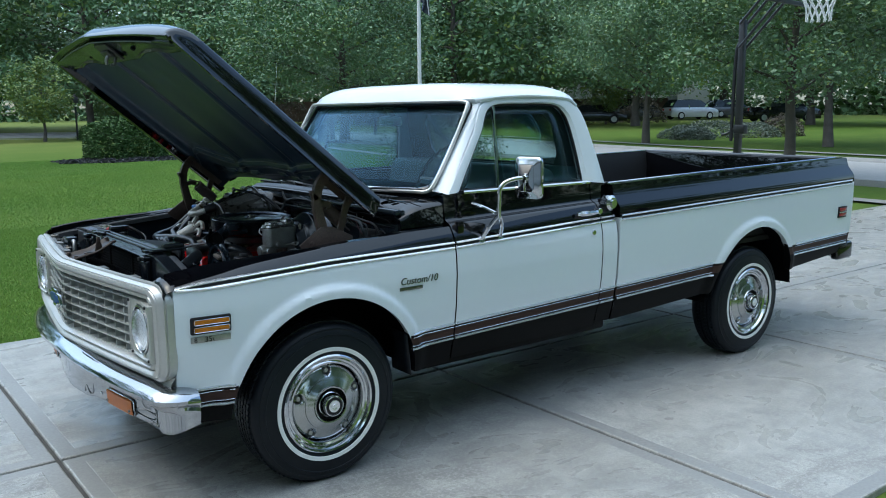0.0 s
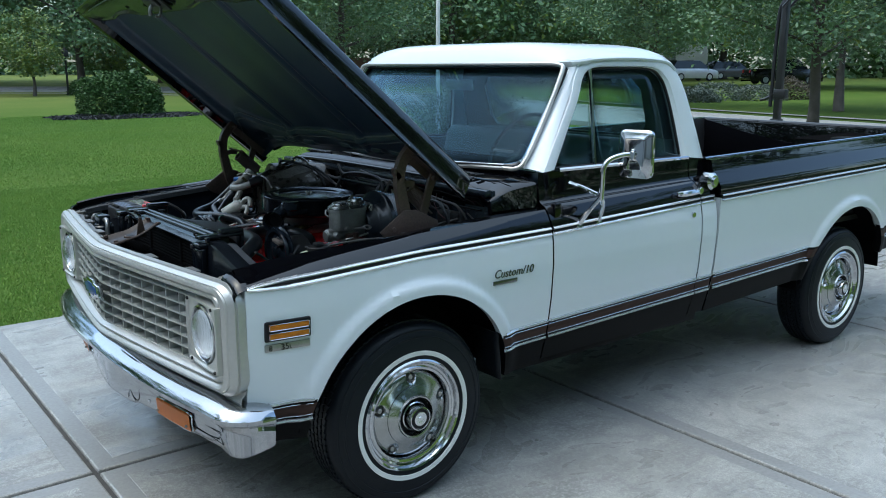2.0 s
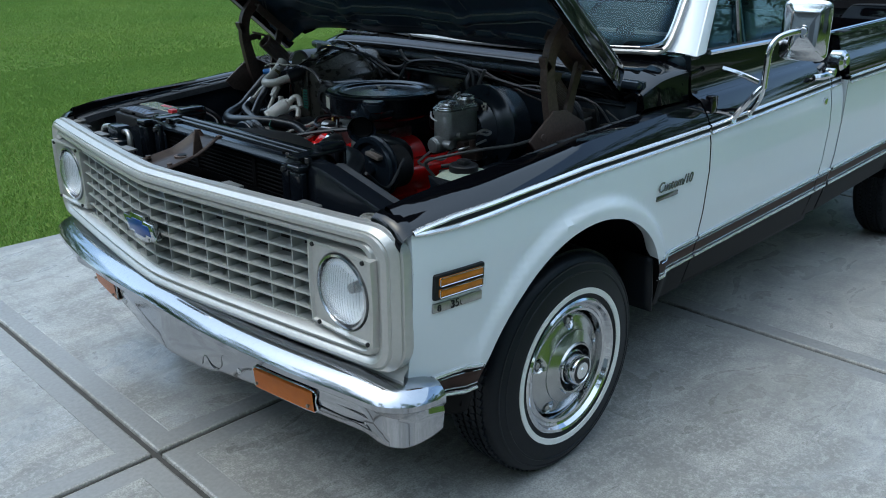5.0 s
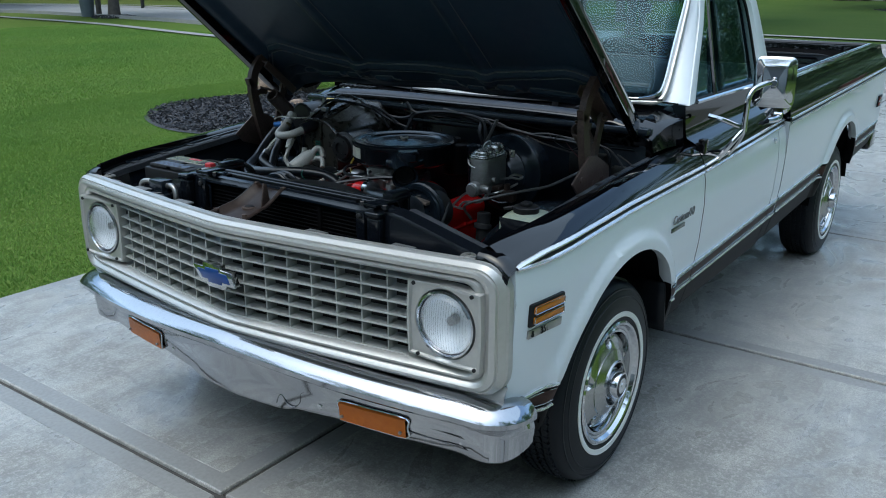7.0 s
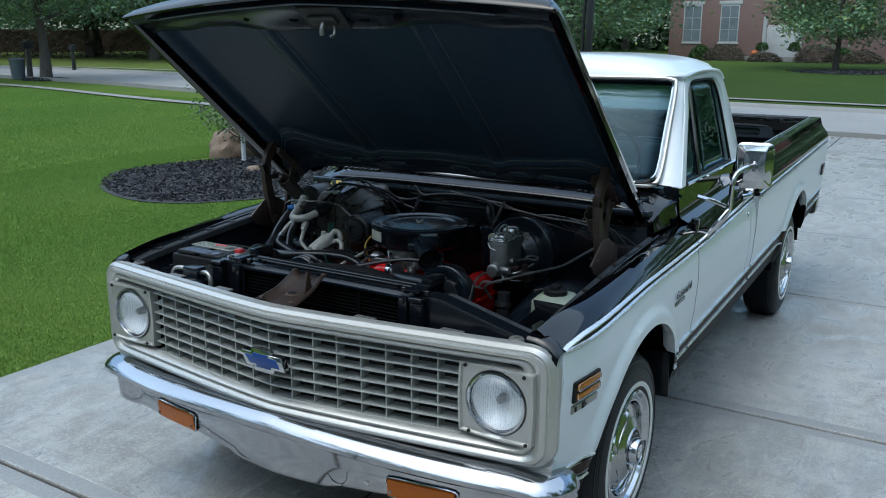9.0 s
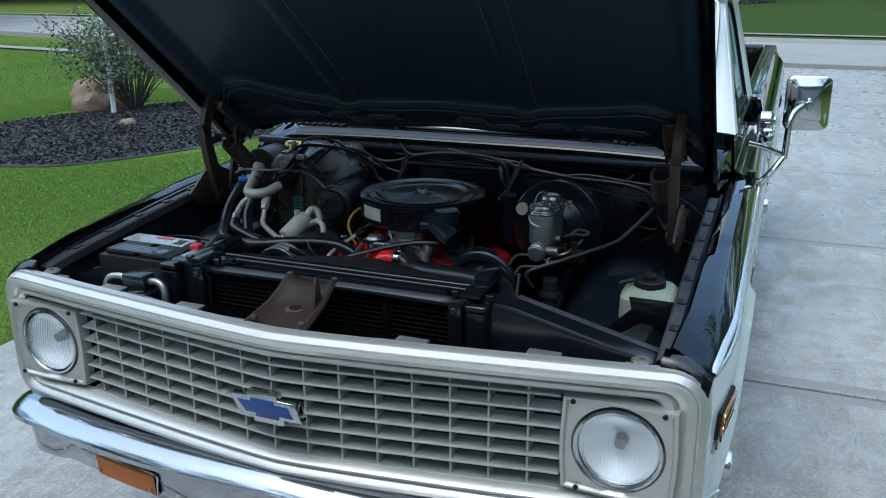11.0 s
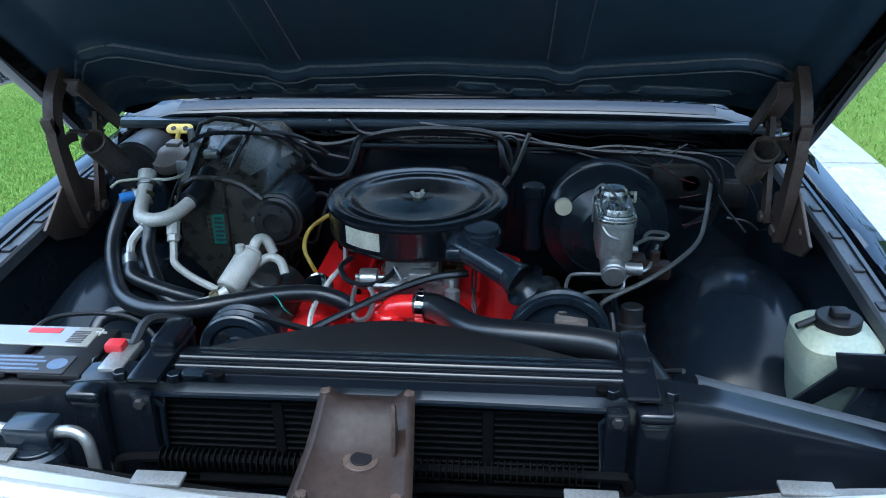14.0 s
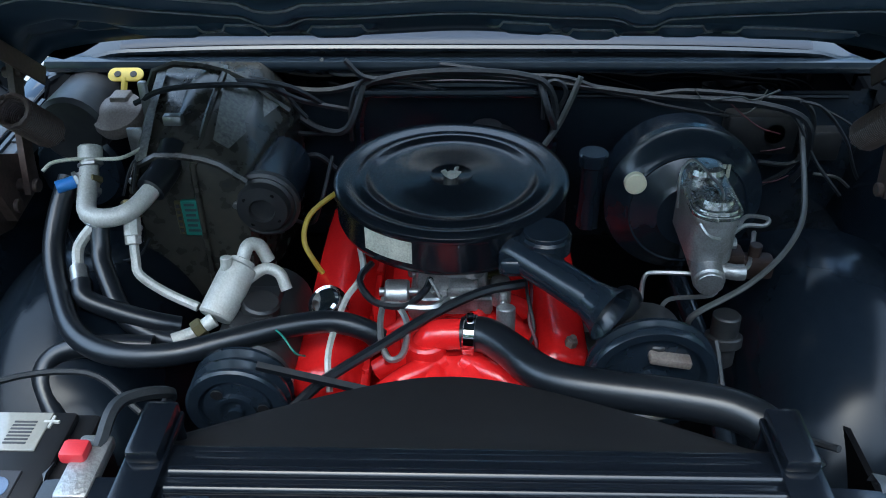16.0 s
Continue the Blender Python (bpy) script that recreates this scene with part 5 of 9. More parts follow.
for side in (-1, 1):
    y0, y1 = side * 0.440, side * 0.672
    rows = []
    for t in span(0, 1, 9):
        y = lerp(y0, y1, t)
        x = bumper_low(y) - 0.004
        rows.append([(x + 0.008, y, 0.380), (x - 0.004, y, 0.383), (x - 0.007, y, 0.412), (x - 0.009, y, 0.442), (x + 0.002, y, 0.448)])
    sig = part("turn_signal", grid(rows), ORANGE, truck, "orange turn signal lens in the bumper")
    ring = [(bumper_low(lerp(y0, y1, t)) - 0.004 - 0.06 * (z - 0.384), lerp(y0, y1, t), z) for t, z in ((0.0, 0.383), (0.5, 0.382), (1.0, 0.383), (1.012, 0.415), (1.0, 0.447), (0.5, 0.449), (0.0, 0.447), (-0.012, 0.415), (0.0, 0.383))]
    part("signal_bezel", tube(ring, 0.0032, 6, 3), CHROME, sig, "bright recessed bezel")
    for t in (0.06, 0.94):
        y = lerp(y0, y1, t)
        part("lens_screw", cyl((bumper_low(y) - 0.014, y, 0.402), (bumper_low(y) - 0.021, y, 0.402), 0.005, 8), ZINC, sig)
    for y, z in ((side * 0.36, 0.405), (side * 0.84, 0.405), (side * 0.095, 0.462)):
        part("bumper_bolt", lathe([(0.0, 0.007), (0.009, 0.004), (0.012, -0.002)], Matrix.Translation((bumper_low(y) + 0.002, y, z)) @ Matrix.Rotation(radians(-90), 4, "Y"), 16), CHROME, bumper)
    # thin dark squiggles drawn on the chrome as its reflections
    if side < 0:
        part("bumper_reflection", tube([(bumper_low(side * a) - 0.001, side * a, z) for a, z in ((0.19, 0.375), (0.20, 0.40), (0.215, 0.41), (0.235, 0.385), (0.262, 0.378), (0.285, 0.40), (0.29, 0.43), (0.31, 0.445))], 0.0016, 5), BADGE, bumper)
        part("bumper_reflection", tube([(bumper_low(side * a) - 0.001, side * a, z) for a, z in ((0.66, 0.436), (0.78, 0.430), (0.88, 0.424), (0.905, 0.412), (0.89, 0.396), (0.80, 0.396), (0.70, 0.402), (0.65, 0.410))], 0.0014, 5), BADGE, bumper)

# side markers with displacement plate
def on_side(x0, x1, z0, z1, out, t=0.006, bevel=0.002):
    """A small plate lying on the near side of the body."""
    y0, y1 = side_y(x0, (z0 + z1) / 2), side_y(x1, (z0 + z1) / 2)
    bm = box(0, 1, -1, 0, z0, z1)
    for v in bm.verts:
        x = lerp(x0, x1, v.co.x)
        y = side_y(x, v.co.z)
        v.co = Vector((x, -(y - 0.01) if v.co.y > -0.5 else -(y + out), v.co.z))
    bmesh.ops.bevel(bm, geom=bm.edges[:], offset=bevel, segments=2, profile=0.5, affect="EDGES")
    return bm


for k in (0, 1):
    fl = mirrored if k else (lambda b: b)
    mk = part("side_marker", fl(on_side(-0.611, -0.455, 0.763, 0.832, 0.010, bevel=0.006)), PLASTIC, truck, "black framed double amber side marker")
    part("marker_lens", fl(on_side(-0.600, -0.465, 0.802, 0.823, 0.014, bevel=0.004)), AMBER, mk, "amber lens")
    part("marker_lens", fl(on_side(-0.600, -0.465, 0.772, 0.793, 0.014, bevel=0.004)), AMBER, mk, "amber lens")
    for z0, z1 in ((0.802, 0.823), (0.772, 0.793)):
        ring = [(x, -(side_y(x, z) + 0.0145), z) for x, z in ((-0.597, z0), (-0.468, z0), (-0.465, z0 + 0.003), (-0.465, z1 - 0.003), (-0.468, z1), (-0.597, z1), (-0.600, z1 - 0.003), (-0.600, z0 + 0.003), (-0.597, z0))]
        part("marker_trim", fl(tube(ring, 0.0015, 6, straight=True)), CHROME, mk, "thin chrome lens frame")
    pl = part("engine_size_plate", fl(on_side(-0.611, -0.457, 0.729, 0.754, 0.006)), ZINC, truck, "small silver engine-size plate")
    rm = part("rear_side_marker", fl(on_side(4.16, 4.27, 0.825, 0.905, 0.010, bevel=0.004)), PLASTIC, truck, "red and white rear side marker")
    part("marker_lens", fl(on_side(4.168, 4.262, 0.872, 0.894, 0.013)), REDLENS, rm, "red lens")
    part("marker_lens", fl(on_side(4.168, 4.262, 0.836, 0.858, 0.013)), REDLENS, rm, "red lens")
    part("marker_trim", fl(on_side(4.166, 4.264, 0.860, 0.870, 0.015)), CHROME, rm)


def text_mesh(body, size, m, depth=0.002, shear=0.0):
    cu = bpy.data.curves.new("writing", "FONT")
    cu.body, cu.size, cu.extrude, cu.shear = body, size, depth, shear
    ob = bpy.data.objects.new("writing", cu)
    me = bpy.data.meshes.new_from_object(ob)
    bpy.data.objects.remove(ob)
    bm = bmesh.new()
    bm.from_mesh(me)
    bpy.data.meshes.remove(me)
    bmesh.ops.transform(bm, matrix=m, verts=bm.verts[:])
    return bm


def side_text(body, size, x, z, out, shear=0.0):
    y = side_y(x, z) + out
    return text_mesh(body, size, Matrix.Translation((x, -y, z)) @ pose(0, 0, 0, 90, 0, 0), 0.0015, shear)


part("engine_size_writing", side_text("8", 0.026, -0.600, 0.733, 0.0075), PLASTIC, truck, smooth=False)
part("engine_size_writing", side_text("350", 0.030, -0.560, 0.732, 0.0075), PLASTIC, truck, smooth=False)
part("fender_script", side_text("Custom/10", 0.046, 0.345, 0.836, 0.004, 0.25), BADGE, truck, "chrome script badge", smooth=False)
part("fender_script_bar", on_side(0.345, 0.47, 0.808, 0.824, 0.004, bevel=0.001), BADGE, truck)

# door hardware
for k in (0, 1):
    fl = mirrored if k else (lambda b: b)
    door = doors[k]
    part("door_handle", fl(join(tube([(1.50, -0.990, 1.062), (1.54, -1.010, 1.064), (1.62, -1.010, 1.066), (1.65, -0.990, 1.068)], [0.012, 0.014, 0.014, 0.012], 8), cyl((1.655, -0.975, 1.068), (1.655, -1.012, 1.068), 0.017))), CHROME, door, "chrome push-button door handle")
    part("key_lock", fl(cyl((1.612, -0.99, 0.957), (1.612, -1.012, 0.957), 0.014)), CHROME, door)
    part("door_hinge_cover", fl(box(0.70, 0.74, -0.985, -0.955, 1.03, 1.09, 0.006)), BLACK, door)
    # big square mirror on a tubular arm
    arm = join(tube([(0.835, -0.990, 0.99), (0.855, -1.035, 1.06), (0.88, -1.07, 1.115)], 0.010, 8),
               tube([(0.955, -0.990, 0.99), (0.925, -1.04, 1.06), (0.88, -1.07, 1.115)], 0.010, 8),
               tube([(0.88, -1.07, 1.105), (0.880, -1.072, 1.18), (0.882, -1.075, 1.235), (0.905, -1.085, 1.268), (0.95, -1.11, 1.286), (0.995, -1.126, 1.288)], 0.011, 10),
               tube([(0.87, -1.055, 1.125), (0.84, -1.0, 1.15), (0.82, -0.945, 1.165)], 0.009, 8),
               cyl((0.835, -0.975, 0.985), (0.835, -1.0, 0.995), 0.018), cyl((0.955, -0.975, 0.985), (0.955, -1.0, 0.995), 0.018))
    mir = part("side_mirror", fl(arm), CHROME, door, "square chrome mirror on a tubular arm")
    mm = Matrix.Translation((1.018, -1.128, 1.288)) @ pose(0, 0, 0, 0, 0, 12)
    rows = []
    for h, w, o, r in ((0.094, 0.073, 0.012, 0.024), (0.099, 0.078, 0.008, 0.027), (0.099, 0.078, -0.004, 0.027), (0.093, 0.072, -0.010, 0.022), (0.086, 0.065, -0.011, 0.016), (0.068, 0.048, -0.024, 0.012), (0.060, 0.041, -0.026, 0.010), (0.006, 0.006, -0.026, 0.002)):
        rows.append([(o, y, z) for y, z in rounded_rect(w, -h, h, r, 5, 2)])
    bm = grid([list(t) for t in zip(*rows)], closed_u=True)
    bmesh.ops.transform(bm, matrix=mm, verts=bm.verts[:])
    part("mirror_shell", fl(bm), CHROME, mir, "chrome mirror shell")
    part("mirror_boss", fl(join(cyl(mm @ Vector((-0.024, 0, 0)), mm @ Vector((-0.040, 0, 0)), 0.014), box(-0.036, -0.024, -0.008, 0.008, -0.022, 0.022, 0.003, 1, mm))), CHROME, mir)
    part("mirror_glass", fl(box(0.010, 0.013, -0.070, 0.070, -0.091, 0.091, 0.001, 1, mm)), CHROME, mir, "mirror glass")
part("fuel_cap", join(cyl((1.755, -0.945, 1.105), (1.755, -1.012, 1.105), 0.042, 28, 0.012), cyl((1.755, -1.012, 1.105), (1.755, -1.02, 1.105), 0.02, 18)), CHROME, truck, "round chrome fuel cap behind the door")
part("antenna", tube([(0.62, 0.80, 1.18), (0.66, 0.80, 1.60), (0.70, 0.80, 2.02)], [0.004, 0.002, 0.0012], 6), CHROME, truck, "thin whip aerial")


# ---- engine bay ----
OLDBROWN = material("tarnished_brown_metal", (0.25, 0.21, 0.18), 0.5, 0.3, vary=0.9, scale=20, color2=(0.12, 0.095, 0.08))
part("firewall", join(box(0.465, 0.485, -0.86, 0.86, 0.45, 1.15, 0.004), box(0.43, 0.470, -0.86, 0.86, 1.125, 1.155, 0.012)), BAY, truck, "satin black firewall")
part("cowl_lip", tube([(0.452, y, cowl_lip(y) - 0.006) for y in span(-0.86, 0.86, 25)], 0.007, 6, 2), BAY, truck, "rolled cowl edge")
part("cowl_strip", grid([[(0.455 + dx, y, cowl_lip(y) + dz) for dx, dz in ((0.0, 0.001), (0.004, 0.007), (0.018, 0.012), (0.045, 0.016), (0.052, 0.010))] for y in span(-0.70, 0.70, 29)]), COWLSTRIP, truck, "grey-blue strip along the cowl edge")
for z, y0, y1 in ((1.118, -0.82, -0.22), (1.118, 0.26, 0.82), (1.065, -0.80, -0.24)):
    part("firewall_bead", tube([(0.465, y0, z), (0.465, y1, z)], 0.006, 8, straight=True), APRON, truck)
part("firewall_recess", join(box(0.40, 0.47, -0.18, 0.22, 1.085, 1.105, 0.008), tube([(0.44, -0.19, 0.9), (0.43, -0.185, 1.06), (0.43, -0.12, 1.10), (0.43, 0.14, 1.10), (0.43, 0.21, 1.06), (0.44, 0.22, 0.9)], 0.012, 8, 4)), BAY, truck)


def inner_fender():
    """Flange, drop to the apron, and the wheel house dome rising out of it."""
    rows = []
    for x in span(-0.56, 0.465, 40):
        zt = fender_top(x) - 0.045
        row = [(x, -0.902, zt + 0.032), (x, -0.886, zt + 0.026), (x, -0.866, zt + 0.002), (x, -0.854, zt - 0.05)]
        dome = math.sqrt(max(0.0, 1 - ((x - 0.03) / 0.40) ** 2))
        for t in span(0.0, 1, 26):
            y = lerp(0.850, 0.47, t)
            floor_z = lerp(0.80, 0.56, t ** 1.3) if t > 0.06 else lerp(zt - 0.06, 0.80, t / 0.06)
            ridge = max(0.0, 1 - abs((y - 0.69) / 0.215) ** 2.6) ** 0.5
            row.append((x, -y, max(floor_z, 0.58 + 0.355 * dome * ridge)))
        rows.append(row)
    return grid(rows)


both("inner_fender", inner_fender, APRON, truck, "satin black inner fender")
both("fender_seam_flange", lambda: tube([(x, -0.893, fender_top(x) - 0.012) for x in span(-0.55, 0.46, 12)], 0.007, 6, 2), BAY, truck)

# radiator support with a wide opening
def support_top(y):
    a = abs(y)
    return interp(a, (0, 0.44, 0.50, 0.86), (1.003, 1.003, 0.998, 0.905))


SY = span(-0.86, 0.86, 45)
sup = join(
    grid([[(-0.500, y, support_top(y) - 0.012), (-0.507, y, support_top(y) - 0.002), (-0.545, y, support_top(y) - 0.002), (-0.558, y, support_top(y) - 0.006), (-0.566, y, support_top(y) - 0.020), (-0.570, y, 0.980 if abs(y) < 0.362 else 0.40)] for y in SY]),
    grid([[(-0.570, y, 0.80), (-0.570, y, 0.40)] for y in span(-0.37, 0.37, 9)]))
support = part("radiator_support", sup, RADBLACK, truck, "satin black radiator support panel")
part("opening_edge", tube([(-0.570, -0.355, 0.80), (-0.570, -0.345, 0.957), (-0.570, -0.325, 0.980), (-0.570, 0.340, 0.980), (-0.570, 0.360, 0.957), (-0.570, 0.365, 0.80)], 0.005, 6, 3), APRON, support)
for y in (-0.425, 0.475):
    part("hood_bumper_post", join(box(-0.600, -0.566, y - 0.026, y + 0.026, 0.78, 0.980, 0.012, 3), box(-0.604, -0.563, y - 0.028, y + 0.028, 0.976, 0.998, 0.008, 3)), RADBLACK, truck, "black rubber-topped post")
cond = part("condenser", box(-0.556, -0.540, -0.37, 0.38, 0.60, 0.985, 0.003), CORE, truck, "dark condenser coil behind the opening")
for k in range(15):
    z = 0.800 + k * 0.0125
    part("condenser_tube", tube([(-0.559, -0.36, z), (-0.559, 0.37, z)], 0.003, 6, straight=True), CORE, cond)
for y in (-0.17, 0.17):
    part("condenser_brace", box(-0.566, -0.556, y - 0.009, y + 0.009, 0.66, 0.97, 0.003), CORE, cond)
part("oil_cooler_pipe", join(tube([(-0.60, 0.44, 0.850), (-0.595, 0.40, 0.872), (-0.595, 0.1, 0.874), (-0.595, -0.34, 0.874), (-0.595, -0.385, 0.868), (-0.595, -0.39, 0.845), (-0.595, -0.36, 0.838), (-0.595, 0.30, 0.838)], 0.009, 8), *[cyl((-0.595, y, 0.874), (-0.595, y + 0.002, 0.874), 0.019, 10) for y in span(-0.32, 0.36, 68)]), CORE, truck, "finned cooler pipe")
for y in (-0.368, 0.385):
    part("condenser_bracket", box(-0.590, -0.571, y - 0.018, y + 0.018, 0.80, 0.990, 0.006), RADBLACK, truck)
    part("bracket_bolt", cyl((-0.588, y, 0.975), (-0.598, y, 0.975), 0.009, 6), BAYDULL, truck, smooth=False)
DUSTY = material("dusty_painted_edge", (0.055, 0.060, 0.068), 0.45, vary=0.9, scale=9, color2=(0.020, 0.023, 0.028), bump=0.05)
both("support_brace", lambda: grid([[(-0.512, y, support_top(y) - 0.004), (-0.500, y, support_top(y) + 0.001), (-0.478, y, support_top(y) - 0.004), (-0.474, y, support_top(y) - 0.022)] for y in span(-0.845, -0.50, 12)]), DUSTY, truck, "dusty edge of the radiator support brace")
# hood latch bracket
rows = []
for t in span(0, 1, 12):
    x = lerp(-0.595, -0.805, t)
    z = interp(t, (0, 0.10, 0.25, 0.45, 0.8, 1.0), (1.010, 1.007, 0.988, 0.968, 0.953, 0.946))
    w = lerp(0.072, 0.090, t)
    c = 0.012
    rows.append([(x, c - w, z + 0.010), (x, c - w + 0.012, z + 0.014), (x, c - w + 0.03, z), (x, c - 0.02, z + 0.004 * math.sin(t * 3)), (x, c + 0.02, z), (x, c + w - 0.03, z), (x, c + w - 0.012, z + 0.014), (x, c + w, z + 0.010)])
latch = part("hood_latch_bracket", grid(rows), BARE, truck, "bare brown steel hood latch bracket")
thick(latch, 0.003)
part("latch_hook", join(prism([(-0.02, 0), (0.02, 0), (0.006, 0.075), (-0.006, 0.08)], 0.006, Matrix.Translation((-0.67, -0.035, 0.968)) @ pose(0, 0, 0, 90, 0, 0), 0.001), cyl((-0.698, 0.008, 0.962), (-0.698, 0.008, 0.970), 0.026, 20)), RUST, latch)
part("latch_hole", cyl((-0.698, 0.008, 0.969), (-0.698, 0.008, 0.972), 0.016, 20), PLASTIC, latch)
for x, y in ((-0.605, 0.077), (-0.605, -0.052), (-0.775, 0.078), (-0.775, -0.054)):
    zz = 1.014 if x > -0.7 else 0.960
    part("bracket_bolt", cyl((x, y, zz), (x, y, zz + 0.010), 0.009, 6), RUST, latch, smooth=False)
# grille top filler seen from above
part("grille_top_flange", grid([[(surround_x(y) + 0.038, y, 0.951), (surround_x(y) + 0.052, y, 0.947 + 0.003 * math.sin(y * 23) * math.sin(y * 61)), (surround_x(y) + 0.068, y, 0.944 + 0.004 * math.sin(y * 17)), (surround_x(y) + 0.070, y, 0.925)] for y in span(-0.86, 0.86, 61)]), FLANGE, truck, "dull silver flange behind the grille surround")
for y in (-0.32, -0.62, 0.30, 0.58):
    part("flange_clip", box(surround_x(y) + 0.055, surround_x(y) + 0.085, y - 0.038, y + 0.038, 0.944, 0.951, 0.002), FLANGE, truck)
for side in (-1, 1):
    cb = part("corner_bracket", box(-0.705, -0.640, min(side * 0.79, side * 0.866), max(side * 0.79, side * 0.866), 0.922, 0.938, 0.005), FLANGE, truck, "dull silver corner bracket with a rubber stop")
    part("rubber_stop", lathe([(0.0, 0.026), (0.006, 0.026), (0.007, 0.022), (0.018, 0.022), (0.023, 0.018), (0.023, 0.010), (0.014, 0.008), (0.013, 0.0)], Matrix.Translation((-0.668, side * 0.828, 0.938)), 24), DUSTSHEEN, cb, "grey rubber hood stop")
    for dy in (-0.026, 0.026):
        part("bracket_hole", cyl((-0.690, side * 0.828 + dy, 0.9365), (-0.690, side * 0.828 + dy, 0.9390), 0.007, 14), CORE, cb)
both("fender_gutter", lambda: grid([[(x, -0.852, fender_top(x) - 0.040), (x, -0.856, fender_top(x) - 0.018), (x, -0.862, fender_top(x) - 0.013), (x, -0.880, fender_top(x) - 0.014), (x, -0.899, fender_top(x) - 0.012)] for x in span(-0.66, 0.44, 40)]), DUSTY, truck, "dusty gutter along the inner fender edge")
for x in span(-0.52, 0.30, 7):
    both("gutter_clip", lambda: box(x - 0.016, x + 0.016, -0.886, -0.864, fender_top(x) - 0.016, fender_top(x) - 0.009, 0.003, 2), BAYDULL, truck)

# radiator and fan shroud
rad = part("radiator", box(-0.500, -0.455, -0.40, 0.37, 0.45, 1.005, 0.006), RADBLACK, truck, "black radiator with top panel")
part("top_panel", box(-0.522, -0.474, -0.40, 0.365, 0.985, 1.008, 0.008), RADBLACK, rad)
part("rear_rail", box(-0.478, -0.464, -0.385, 0.355, 0.98, 1.006, 0.005), RADBLACK, rad)
part("radiator_ridge", tube([(-0.503, -0.39, 1.008), (-0.503, 0.345, 1.008)], 0.0085, 18, straight=True), RADBLACK, rad)
part("radiator_ridge", tube([(-0.526, -0.39, 1.006), (-0.526, 0.345, 1.006)], 0.007, 18, straight=True), RADBLACK, rad)
for y in (-0.405, 0.378):
    clamp = part("radiator_clamp", box(-0.585, -0.410, y - 0.026, y + 0.026, 1.006, 1.018, 0.004), RADBLACK, truck, "black radiator mounting clamp")
    part("clamp_block", box(-0.50, -0.410, y - 0.022, y + 0.022, 1.012, 1.036, 0.008), RADBLACK, clamp)
    part("clamp_leg", box(-0.424, -0.408, y - 0.022, y + 0.022, 0.93, 1.034, 0.006), RADBLACK, clamp)
    for dy in (-0.045, 0.045):
        part("clamp_bolt", cyl((-0.565, y + dy, 1.002), (-0.565, y + dy, 1.018), 0.011, 6), RADBLACK, truck, smooth=False)
rows = []
for y in span(-0.40, 0.37, 31):
    e = -0.294 - 0.118 * ((math.hypot(y - 0.012, 0.07) - 0.07) / 0.34) ** 1.1
    h = 0.955 + 0.018 * max(0.0, math.cos((y - 0.012) / 0.40 * math.pi / 2))
    rows.append([(-0.463, y, 0.990), (-0.455, y, 0.996), (-0.446, y, 0.992), (lerp(-0.44, e, 0.4), y, lerp(0.985, h, 0.4)), (lerp(-0.44, e, 0.85), y, lerp(0.985, h, 0.85)), (e, y, h), (e + 0.004, y, h - 0.006), (e + 0.006, y, 0.86)])
part("fan_shroud", grid(rows), PLASTIC, truck, "dull black plastic fan shroud")

# engine
eng = part("engine", join(box(-0.14, 0.42, -0.15, 0.19, 0.45, 0.78, 0.04), box(-0.22, 0.20, -0.095, 0.115, 0.72, 0.860, 0.03, 3)), RED, truck, "red-painted V8 engine with black air cleaner")
def valve_cover(length, w, h):
    """A long pressed dome on a flat lip, rounded at both ends."""
    rows = []
    for t in [-1, -0.995, -0.98, -0.955, -0.92, *span(-0.86, 0.86, 9), 0.92, 0.955, 0.98, 0.995, 1]:
        k = math.sqrt(max(0.0, 1 - max(0.0, (abs(t) - 0.82) / 0.18) ** 2.4))
        row = []
        for a in span(0, math.pi, 17):
            c, q = math.cos(a), math.sin(a)
            row.append((t * length / 2, math.copysign(abs(c) ** 0.45, c) * w * (0.35 + 0.65 * k) * (1 - 0.16 * q), h * k * q ** 0.50))
        rows.append(row)
    return join(grid(rows), box(-length / 2 - 0.010, length / 2 + 0.010, -w - 0.011, w + 0.011, -0.008, 0.004, 0.003, 2))


for c, tilt, x0, x1, z in ((0.212, 20, -0.215, 0.36, 0.812), (-0.166, -18, -0.105, 0.36, 0.758)):
    m = Matrix.Translation(((x0 + x1) / 2, c, z)) @ Matrix.Rotation(radians(-tilt), 4, "X")
    cover = valve_cover(x1 - x0, 0.054, 0.078)
    bmesh.ops.transform(cover, matrix=m, verts=cover.verts[:])
    ob = part("valve_cover", cover, RED, eng, "red enamelled valve cover")
    for xx in (-0.21, -0.07, 0.07, 0.21):
        for side in (-1, 1):
            p = m @ Vector((xx, side * 0.059, 0.002))
            part("cover_bolt", cyl(p, p + Vector((0, 0, 0.011)), 0.007, 6), RED, ob, smooth=False)
    part("cylinder_head", box(x0 - 0.02, x1, c - 0.055, c + 0.055, z - 0.11, z - 0.012, 0.012, 2), RED, eng)
p = Vector((-0.060, -0.190, 0.832))
part("cover_stud", join(cyl(p, p + Vector((0, -0.004, 0.014)), 0.011, 6), cyl(p + Vector((0, -0.004, 0.014)), p + Vector((0, -0.005, 0.020)), 0.006, 10)), OLDBROWN, eng, smooth=False)
